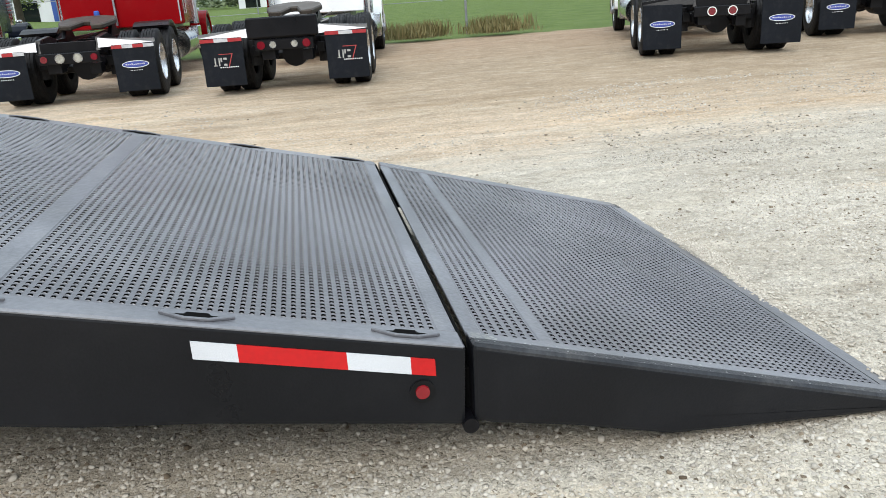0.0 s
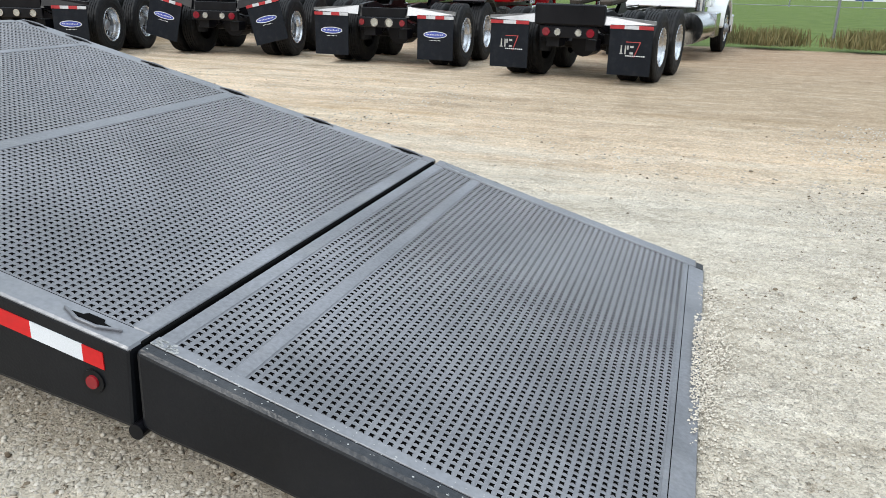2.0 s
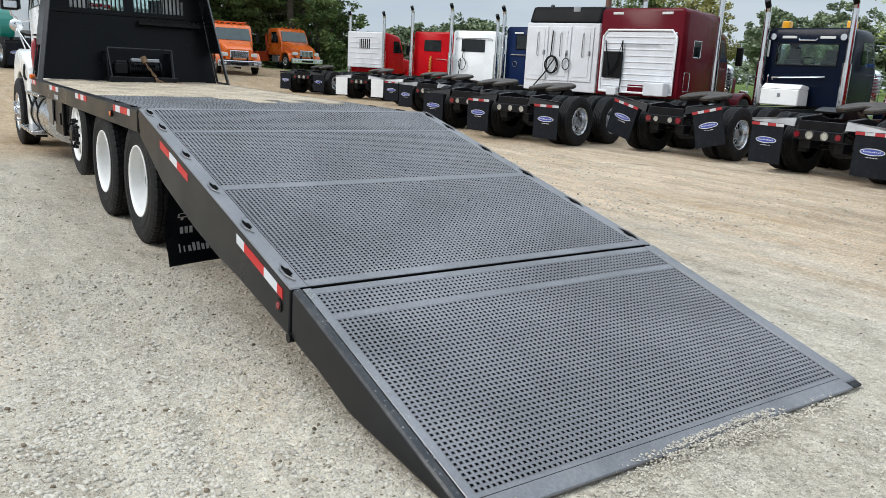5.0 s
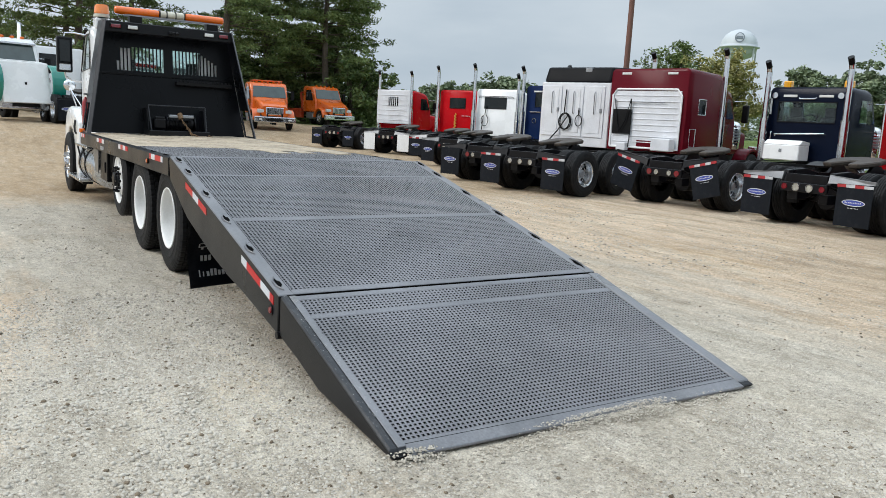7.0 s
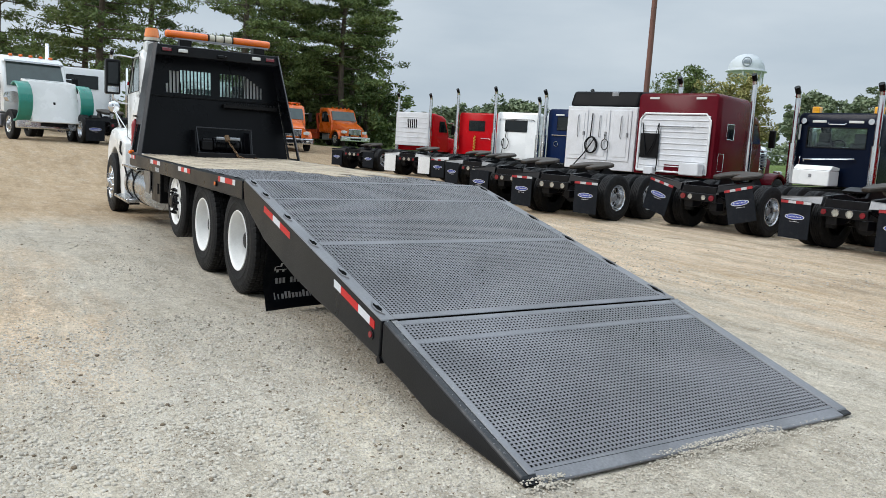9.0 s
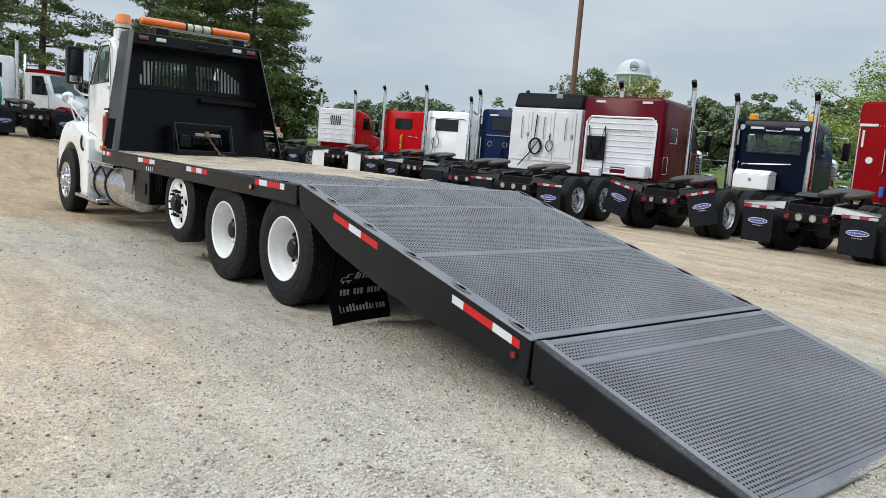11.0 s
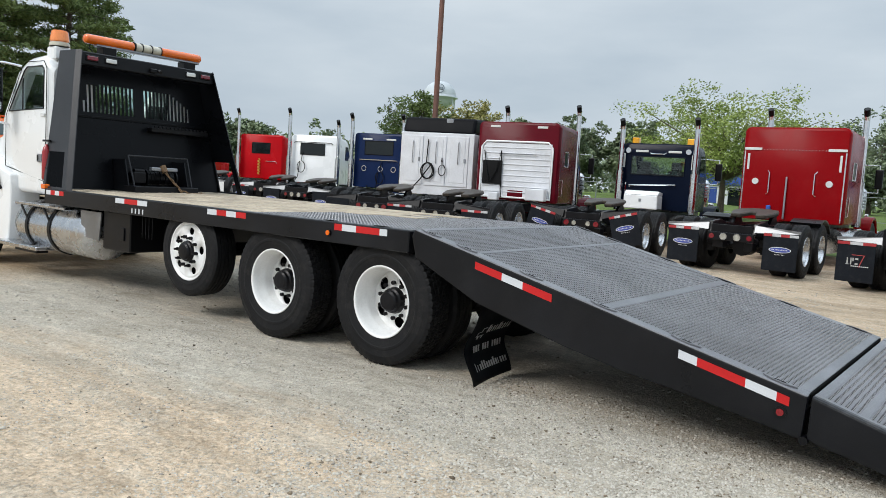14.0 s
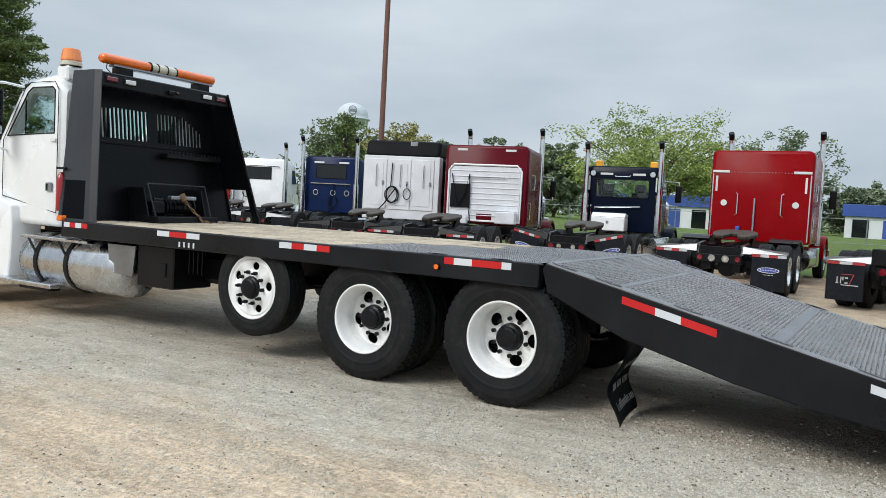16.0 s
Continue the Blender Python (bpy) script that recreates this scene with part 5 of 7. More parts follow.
def tractor(spec):
    """A parked road tractor, its rear at the origin, its nose along +y."""
    x, y, head = spec["at"]
    root = thing("semi_truck", spec["label"], "truck", pose(x, y, ground_z(x, y), 0, 0, -head), group="parked semi trucks")
    D, paint, L, H, w2 = spec["D"], spec["paint"], spec["L"], spec["H"], spec["W"] / 2
    nose = D + L + 1.85
    steer = nose - 0.75
    rimm = spec.get("rim", ALU)
    for s in (-1, 1):
        bm = bmesh.new()
        prism(bm, [(-0.02, 0.80), (0.35, 0.72), (nose - 0.1, 0.72), (nose - 0.1, 0.96), (0.9, 0.97), (0.55, 1.04), (0.05, 1.0)], s * 0.43 - 0.04, s * 0.43 + 0.04, "x", 0.006)
        part("frame_rail", bm, FRAME, root)
        for ya in (0.80, 2.12):
            wheel("dish", root, pose(s * 1.075, ya, 0.52, 0, 0, 90 * s), rimm, STEEL, r=0.52, label="aluminium dual wheel", spin=37 * ya + 11 * s)
            wheel("face", root, pose(s * 0.74, ya, 0.52, 0, 0, 90 * s), rimm, STEEL, r=0.52)
        wheel("face", root, pose(s * 1.03, steer, 0.52, 0, 0, 90 * s), rimm, STEEL, r=0.52, lugs=False, label="aluminium steer wheel")
        mudflap(root, s, spec)
    for ya in (0.80, 2.12, steer):
        bm = bmesh.new()
        rod(bm, (-0.9, ya, 0.52), (0.9, ya, 0.52), 0.08, 10)
        if ya < 3:
            rod(bm, (0.05, ya - 0.22, 0.53), (0.05, ya + 0.22, 0.53), 0.20, 14)
        part("axle", bm, FRAME, root)
    for p in ((-0.40, 0.40, -0.01, 0.07, 0.70, 0.95), (-0.40, 0.40, 0.75, 0.85, 0.76, 0.92), (-0.40, 0.40, 2.0, 2.1, 0.76, 0.92), (-0.40, 0.40, 3.0, 3.1, 0.76, 0.92)):
        blocks("crossmember", [p], FRAME, root)
    for p in ((-0.56, -0.44, 0.3, 2.6, 0.55, 0.70), (0.44, 0.56, 0.3, 2.6, 0.55, 0.70), (-0.36, -0.16, 0.02, 0.30, 0.50, 0.66), (0.24, 0.40, 0.05, 0.3, 0.46, 0.62)):
        blocks("suspension_arm", [p], FRAME, root)
    for s in (-1, 1):
        for ya in (0.80, 2.12):
            bm = bmesh.new()
            rod(bm, (s * 0.30, ya - 0.30, 0.60), (s * 0.30, ya - 0.12, 0.60), 0.085, 14)
            rod(bm, (s * 0.30, ya - 0.34, 0.60), (s * 0.30, ya - 0.30, 0.60), 0.07, 14, 0.045)
            rod(bm, (s * 0.30, ya - 0.23, 0.60), (s * 0.30, ya - 0.20, 0.60), 0.097, 14)
            part("brake_chamber", bm, FRAME, root, "black brake chamber")
        bars(root, "air_line", [(s * 0.30, 0.48, 0.68), (s * 0.22, 0.25, 0.78), (s * 0.12, 0.12, 0.66), (s * 0.05, 0.35, 0.80), (s * 0.2, 1.0, 0.92), (s * 0.26, 3.2, 0.98), (s * 0.22, D - 0.1, 1.02)], 0.013, PLASTIC, root, "black air line")
    for s in (-1, 1):
        for k in range(2):
            bm = bmesh.new()
            rod(bm, (s * 0.56, 0.48 + 1.32 * k, 0.40), (s * 0.56, 0.48 + 1.32 * k, 0.78), 0.12, 14)
            part("air_spring", bm, RUBBER, root)
    bm = bmesh.new()
    rod(bm, (-0.2, 3.0, 0.62), (0.34, 3.0, 0.62), 0.13, 14)
    part("air_tank", bm, FRAME, root)
    if spec.get("tailplate"):
        part("tail_plate", boxed(-0.53, 0.53, -0.10, 0.02, 0.82, 1.12, 0.02), FRAME, root, "worn black tail plate")
    fifth_wheel(root)
    lamps = part("lamp_bar", boxed(-0.44, 0.44, -0.075, -0.02, 0.64, 0.80, 0.01), FRAME, root)
    for xl, mt, rr in spec.get("lamps", ((-0.36, REDL, 0.05), (-0.13, TAILC, 0.06), (0.13, TAILC, 0.06), (0.36, REDL, 0.05))):
        bm = bmesh.new()
        rod(bm, (xl, -0.095, 0.72), (xl, -0.06, 0.72), rr, 18)
        part("tail_lamp", bm, mt, lamps, "red tail lamp" if mt is REDL else "clear reversing lamp")
        if mt is TAILC:
            bm = lathe([(rr, -0.10), (rr * 1.18, -0.10), (rr * 1.18, -0.07)], 18)
            bmesh.ops.translate(bm, vec=(xl, 0, 0.72), verts=bm.verts)
            part("lamp_ring", bm, CHROME, lamps)
        if spec.get("lamp_ring"):
            bm = lathe([(rr, -0.10), (rr * 1.25, -0.10), (rr * 1.25, -0.07)], 18)
            bmesh.ops.translate(bm, vec=(xl, 0, 0.72), verts=bm.verts)
            part("lamp_ring", bm, CLEARL, lamps)
    # cab: rounded cross-sections along y
    def ring(yy, z0, z1, hw, r):
        return [(p[1], yy, p[2]) for p in cab_ring(0, z0, z1, -hw, hw, r)]
    front_h = spec.get("front_h", min(H, 2.85))
    rs = [ring(D, 1.02, H - 0.06, w2 - 0.03, 0.13), ring(D + 0.04, 1.0, H - 0.01, w2, 0.14), ring(D + 0.25, 1.0, H, w2, 0.15)]
    if L > 2:
        rs += [ring(D + L - 1.35, 1.0, H - 0.03, w2, 0.18), ring(D + L - 1.0, 1.0, (H + front_h) / 2 + 0.1, min(w2, 1.1), 0.2), ring(D + L - 0.55, 1.0, front_h, 1.02, 0.2)]
    else:
        rs += [ring(D + L - 0.5, 1.0, front_h, min(w2, 1.02), 0.18)]
    rs += [ring(D + L - 0.30, 1.0, front_h - 0.06, 1.0, 0.18), ring(D + L + 0.02, 1.0, 1.98, 1.0, 0.08)]
    cabp = part("cab", loft(rs), paint, root, spec.get("cab_label", ""))
    if spec.get("clear"):
        x0, x1, z0, z1 = spec["window"]
        inside = loft([ring(D + 0.06, 1.1, H - 0.09, w2 - 0.08, 0.1), ring(D + 0.25, 1.1, H - 0.08, w2 - 0.07, 0.1), ring(D + L - 0.5, 1.1, front_h - 0.08, w2 - 0.07, 0.1), ring(D + L - 0.33, 1.1, front_h - 0.15, w2 - 0.08, 0.1), ring(D + L - 0.06, 1.1, 1.90, w2 - 0.09, 0.06)])
        yw = D + L
        cut(cabp, [inside, boxed(x0, x1, D - 0.2, D + 0.2, z0, z1, 0.05), prism(bmesh.new(), [(yw - 0.95, 2.0), (yw - 0.95, front_h - 0.28), (yw - 0.45, front_h - 0.28), (yw - 0.12, 2.02)], -1.3, 1.3, "x"),
                   prism(bmesh.new(), [(yw - 0.42, front_h - 0.16), (yw - 0.20, front_h - 0.06), (yw + 0.15, 2.10), (yw - 0.10, 2.02)], -0.84, 0.84, "x")])
        for xs in (-0.45, 0.45):
            part("seat", join(boxed(xs - 0.24, xs + 0.24, D + 0.30, D + 0.45, 1.3, 2.12, 0.05, seg=2), boxed(xs - 0.15, xs + 0.15, D + 0.32, D + 0.42, 2.12, 2.36, 0.04, seg=2)), CLOTH, cabp, "dark high-backed seat")
        steering_wheel(cabp, (-0.45, D + 1.0, 2.02), pose(0, 0, 0, 55, 0, 0))
    smooth_by_angle(cabp, 40)
    rs = [ring(D + L, 0.98, 1.88, 0.62, 0.12), ring(D + L + 1.5, 0.98, 1.72, 0.52, 0.14), ring(nose, 0.98, 1.66, 0.50, 0.12)]
    smooth_by_angle(part("hood", loft(rs), spec.get("hood", paint), cabp), 40)
    part("grille", boxed(-0.45, 0.45, nose - 0.01, nose + 0.05, 0.85, 1.62, 0.02), CHROME, cabp, "chrome grille")
    part("bumper", boxed(-1.2, 1.2, nose + 0.05, nose + 0.22, 0.38, 0.80, 0.04, seg=2), spec.get("bumper", CHROME), cabp, "chrome front bumper")
    for s in (-1, 1):
        bm = bmesh.new()
        outer = [(steer + 0.66 * math.cos(radians(a)), 0.58 + 0.62 * math.sin(radians(a))) for a in range(0, 181, 15)]
        inner = [(steer + 0.58 * math.cos(radians(a)), 0.54 + 0.57 * math.sin(radians(a))) for a in range(180, -1, -15)]
        prism(bm, outer + inner, s * 0.98 - 0.20, s * 0.98 + 0.20, "x", 0.02)
        part("fender", bm, spec.get("fender", paint), cabp)
        part("headlamp", boxed(s * 0.78 - 0.13, s * 0.78 + 0.13, nose - 0.06, nose + 0.06, 1.02, 1.26, 0.04, seg=2), CHROME, cabp, "chrome headlamp")
        # door glass and mirror
        yw = D + L
        bm = bmesh.new()
        hw = 1.022 if L <= 2 else 1.024
        if L <= 2:
            hw = min(w2, 1.02) + 0.004
        prism(bm, [(yw - 0.95, 2.0), (yw - 0.95, front_h - 0.28), (yw - 0.45, front_h - 0.28), (yw - 0.12, 2.02)], s * hw - 0.006, s * hw + 0.006, "x")
        part("side_window", bm, CABGLASS if spec.get("clear") else GLASSD, cabp)
        for yc in spec.get("cleaner", ()):
            bm = lathe([(0.001, 1.16), (0.17, 1.16), (0.195, 1.19), (0.195, 1.36), (0.205, 1.37), (0.205, 1.76), (0.195, 1.77), (0.195, 1.86), (0.14, 1.93), (0.07, 1.96), (0.001, 1.97)], 24)
            bmesh.ops.transform(bm, matrix=pose(s * 0.86, D + L + yc, 0) @ Matrix.Rotation(radians(90), 4, "X"), verts=bm.verts)
            ac = smooth_by_angle(part("air_cleaner", bm, CHROME, cabp, "chrome air cleaner barrel"), 40)
            for k in range(4):
                bm = lathe([(0.207, 1.42 + 0.08 * k), (0.209, 1.43 + 0.08 * k), (0.209, 1.46 + 0.08 * k), (0.207, 1.47 + 0.08 * k)], 24)
                bmesh.ops.transform(bm, matrix=pose(s * 0.86, D + L + yc, 0) @ Matrix.Rotation(radians(90), 4, "X"), verts=bm.verts)
                part("slot_band", bm, STEEL, ac, "dull slotted band")
        if L > 2:
            part("sleeper_window", boxed(s * (w2 + 0.004) - 0.006, s * (w2 + 0.004) + 0.006, D + 0.55, D + 0.95, 2.05, 2.45, 0.006), GLASSD, cabp, "dark sleeper side window")
            bars(root, "window_trim", [(s * (w2 + 0.012), D + 0.55, 2.05), (s * (w2 + 0.012), D + 0.95, 2.05), (s * (w2 + 0.012), D + 0.95, 2.45), (s * (w2 + 0.012), D + 0.55, 2.45), (s * (w2 + 0.012), D + 0.55, 2.05)], 0.016, CHROME, cabp)
            bars(root, "hatch_trim", [(s * (w2 + 0.004), D + 0.22, 1.20), (s * (w2 + 0.004), D + 0.52, 1.20), (s * (w2 + 0.004), D + 0.52, 1.66), (s * (w2 + 0.004), D + 0.22, 1.66), (s * (w2 + 0.004), D + 0.22, 1.20)], 0.012, CHROME, cabp)
        mr = part("mirror", boxed(s * 1.36 - 0.09, s * 1.36 + 0.09, yw - 0.16, yw - 0.06, 1.92, 2.42, 0.03, seg=2), spec.get("mirror", PLASTIC), cabp, "black side mirror on chrome bars")
        bars(root, "mirror_bar", [(s * 1.0, yw - 0.1, 2.52), (s * 1.36, yw - 0.1, 2.52), (s * 1.36, yw - 0.1, 1.82), (s * 1.0, yw - 0.1, 1.82)], 0.016, CHROME, mr)
        # tank and steps under the cab
        bm = bmesh.new()
        ty0 = D + (0.35 if L > 2 else -0.6)
        rod(bm, (s * 0.88, ty0, 0.62), (s * 0.88, ty0 + 1.5, 0.62), 0.30, 28)
        smooth_by_angle(part("fuel_tank", bm, CHROME, root, "polished fuel tank"), 40)
        part("step", boxed(s * 0.98 - 0.2, s * 0.98 + 0.2, ty0 + 1.55, ty0 + 2.1, 0.40, 0.90, 0.02), spec.get("step", CHROME), root)
    part("windshield", loft([[(-0.82, D + L - 0.285, front_h - 0.14), (0.82, D + L - 0.285, front_h - 0.14), (0.82, D + L - 0.26, front_h - 0.12), (-0.82, D + L - 0.26, front_h - 0.12)],
                             [(-0.86, D + L + 0.005, 2.02), (0.86, D + L + 0.005, 2.02), (0.86, D + L + 0.03, 2.04), (-0.86, D + L + 0.03, 2.04)]]), CABGLASS if spec.get("clear") else GLASSD, cabp)
    for k in range(5):
        bm = bmesh.new()
        rod(bm, (-0.7 + 0.35 * k, D + L - 0.6, front_h - 0.02), (-0.7 + 0.35 * k, D + L - 0.42, front_h - 0.03), 0.045, 10)
        part("roof_marker", bm, CHROME if spec.get("chrome", 1) else AMBERL, cabp)
    for sx, sy, st in spec.get("stacks", ()):
        stack(root, sx, D + sy, st)
    if spec.get("window"):
        x0, x1, z0, z1 = spec["window"]
        g = part("rear_window", boxed(x0, x1, D + 0.012, D + 0.018, z0, z1) if spec.get("clear") else boxed(x0, x1, D - 0.008, D + 0.01, z0, z1, 0.004), spec.get("glass", GLASSD), cabp, "rear cab window")
        bars(root, "window_trim", [(x0, D - 0.01, z0), (x1, D - 0.01, z0), (x1, D - 0.01, z1), (x0, D - 0.01, z1), (x0, D - 0.01, z0)], 0.014, PLASTIC, g)
    for extra in spec.get("extras", ()):
        extra(root, cabp, D, H, w2)
    return root


def hose_set(root, cabp, D, x=-0.1, z=1.9, turns=2):
    bm = bmesh.new()
    pts = [(x + 0.05, D - 0.05, z + 0.5)]
    for k in range(14 * turns):
        a = 2 * math.pi * k / 14
        pts.append((x + 0.17 * math.sin(a) + 0.01 * k / 14, D - 0.06 - 0.01 * (k % 3), z - 0.1 + 0.24 * math.cos(a)))
    pts += [(x - 0.12, D - 0.08, z - 0.5), (x - 0.28, D - 0.12, z - 0.75), (x - 0.3, D - 0.5, 1.1)]
    tube(bm, pts, 0.016, 6)
    return part("air_hose", bm, PLASTIC, root, "black coiled air hose")


def x_navy(root, cabp, D, H, w2):
    bars(root, "grab_bar", [(-0.75, D - 0.02, 1.62), (-0.75, D - 0.07, 1.66), (0.55, D - 0.07, 1.72), (0.55, D - 0.02, 1.70)], 0.018, CHROME, cabp)
    bars(root, "grab_bar", [(-0.86, D - 0.02, 1.15), (-0.86, D - 0.05, 1.2), (-0.86, D - 0.05, 1.68), (-0.86, D - 0.02, 1.72)], 0.016, CHROME, cabp)
    for s in (-1, 1):
        bm = bmesh.new()
        rod(bm, (s * 0.84, D - 0.07, H - 0.22), (s * 0.84, D + 0.01, H - 0.22), 0.075, 16)
        part("work_lamp", bm, CHROME, cabp, "chrome work lamp")
        part("strip_lamp", boxed(s * 0.46 - 0.18, s * 0.46 + 0.18, D - 0.02, D + 0.0, H - 0.26, H - 0.20, 0.006), CLEARL, cabp)
        part("strip_lamp", boxed(s * 0.95 - 0.025, s * 0.95 + 0.025, D - 0.02, D + 0.0, H - 0.70, H - 0.30, 0.006), CLEARL, cabp)
        part("beacon", boxed(s * 0.78 - 0.10, s * 0.78 + 0.10, D + 0.35, D + 0.52, H - 0.01, H + 0.17, 0.02), AMBERY, cabp, "yellow roof beacon")
    bars(root, "grab_bar", [(-0.22, D - 0.01, H - 0.26), (-0.2, D - 0.04, H - 0.30), (0.2, D - 0.04, H - 0.30), (0.22, D - 0.01, H - 0.26)], 0.014, CHROME, cabp)
    tb = part("toolbox", boxed(-0.70, 0.24, D - 0.62, D - 0.10, 1.02, 1.40, 0.02), WHITEP, root, "white toolbox behind the cab")
    bm = bmesh.new()
    prism(bm, [(D - 0.62, 1.405), (D - 0.10, 1.405), (D - 0.10, 1.48), (D - 0.45, 1.52)], -0.70, 0.24, "x", 0.01)
    part("lid", bm, WHITEP, tb)
    part("lock", boxed(-0.27, -0.20, D - 0.635, D - 0.615, 1.22, 1.30, 0.004), STEEL, tb)


def x_red(root, cabp, D, H, w2):
    for s in (-1, 1):
        bars(root, "grab_bar", [(s * 0.55, D - 0.005, 1.62), (s * 0.55 - s * 0.05, D - 0.05, 1.66), (s * 0.55 - s * 0.05, D - 0.05, 2.14), (s * 0.55, D - 0.005, 2.18)], 0.013, CHROME, cabp)
        bm = bmesh.new()
        rod(bm, (s * 0.82, D - 0.03, 1.92), (s * 0.82, D + 0.01, 1.92), 0.075, 18)
        part("round_lamp", bm, CLEARL, cabp, "clear round lamp")
        part("strip_lamp", boxed(s * 0.93 - 0.20, s * 0.93 + 0.20, D - 0.02, D + 0.012, 2.66, 2.72, 0.006), CLEARL, cabp)
        part("strip_lamp", boxed(s * 1.02 - 0.025, s * 1.02 + 0.025, D - 0.02, D + 0.012, 2.20, 2.58, 0.006), CLEARL, cabp)
        part("corner_trim", boxed(s * 1.115 - 0.015, s * 1.115 + 0.015, D - 0.01, D + 0.02, 1.05, 2.64, 0.004), CHROME, cabp)
    bm = bmesh.new()
    for k in range(26):
        rod(bm, (-0.9 + 0.072 * k, D - 0.008, 2.68), (-0.9 + 0.072 * k, D + 0.01, 2.68), 0.011, 8)
    o = part("rivets", bm, STEEL, cabp)
    o["kind"] = "stuff"
    part("pole_holder", boxed(-0.12, -0.08, D - 0.08, D - 0.04, 1.05, 2.05, 0.008), STEEL, cabp)
    TARP = mat("blue_cloth", (0.03, 0.10, 0.42), 0.7)
    part("blue_strap", boxed(-0.50, -0.40, D - 0.1, D - 0.02, 1.12, 1.36, 0.02), TARP, root, "bright blue strap")
    for s in (-1, 1):
        bm = bmesh.new()
        outer = [(2.12 + 0.72 * math.cos(radians(a)), 0.50 + 0.64 * math.sin(radians(a))) for a in range(35, 121, 12)]
        inner = [(2.12 + 0.68 * math.cos(radians(a)), 0.50 + 0.60 * math.sin(radians(a))) for a in range(119, 34, -12)]
        prism(bm, outer + inner, s * 0.92 - 0.30, s * 0.92 + 0.30, "x")
        part("quarter_fender", bm, FRAME, root, "black quarter fender")


def x_maroon(root, cabp, D, H, w2):
    pan = part("back_panel", boxed(-1.02, 1.02, D - 0.045, D + 0.01, 1.12, 2.62, 0.01), CABINET, cabp, "white ribbed back panel")
    for k in range(9):
        part("rib", boxed(-0.98, 0.98, D - 0.062, D - 0.04, 1.24 + 0.155 * k, 1.265 + 0.155 * k, 0.005), CABINET, pan)
    loop = [(-1.05, 1.10), (1.05, 1.10), (1.05, 2.50), (0.92, 2.66), (-0.92, 2.66), (-1.05, 2.50), (-1.05, 1.10)]
    bars(root, "panel_trim", [(p[0], D - 0.05, p[1]) for p in loop], 0.03, WHITEP, pan, "white rounded trim")
    part("mat_board", boxed(-0.98, -0.40, D - 0.10, D - 0.066, 1.45, 2.12, 0.01), PLASTIC, pan, "black board")
    part("lower_bay", boxed(-0.20, 0.25, D - 0.055, D - 0.04, 1.05, 1.30, 0.005), MAROON, pan)
    for s in (-1, 1):
        part("strip_lamp", boxed(s * 0.70 - 0.15, s * 0.70 + 0.15, D - 0.012, D + 0.03, H - 0.17, H - 0.11, 0.006), CLEARL, cabp)
    bars(root, "air_hose", [(-0.95, D - 0.09, 2.4), (-0.8, D - 0.13, 1.7), (-0.72, D - 0.16, 1.5), (-0.55, D - 0.15, 1.8), (-0.42, D - 0.12, 2.4), (-0.4, D - 0.1, 1.3), (-0.3, D - 0.3, 1.1)], 0.016, PLASTIC, root, "black air hose")
    bars(root, "handrail", [(-0.50, D - 0.10, 2.32), (0.60, D - 0.10, 2.32)], 0.014, STEEL, pan)
    part("white_box", boxed(0.42, 0.98, D - 0.35, D - 0.07, 1.05, 1.38, 0.02), CABINET, root, "white metal box")
    part("white_box", boxed(-0.72, -0.42, D - 0.24, D - 0.07, 1.0, 1.22, 0.02), CABINET, root, "white metal box")


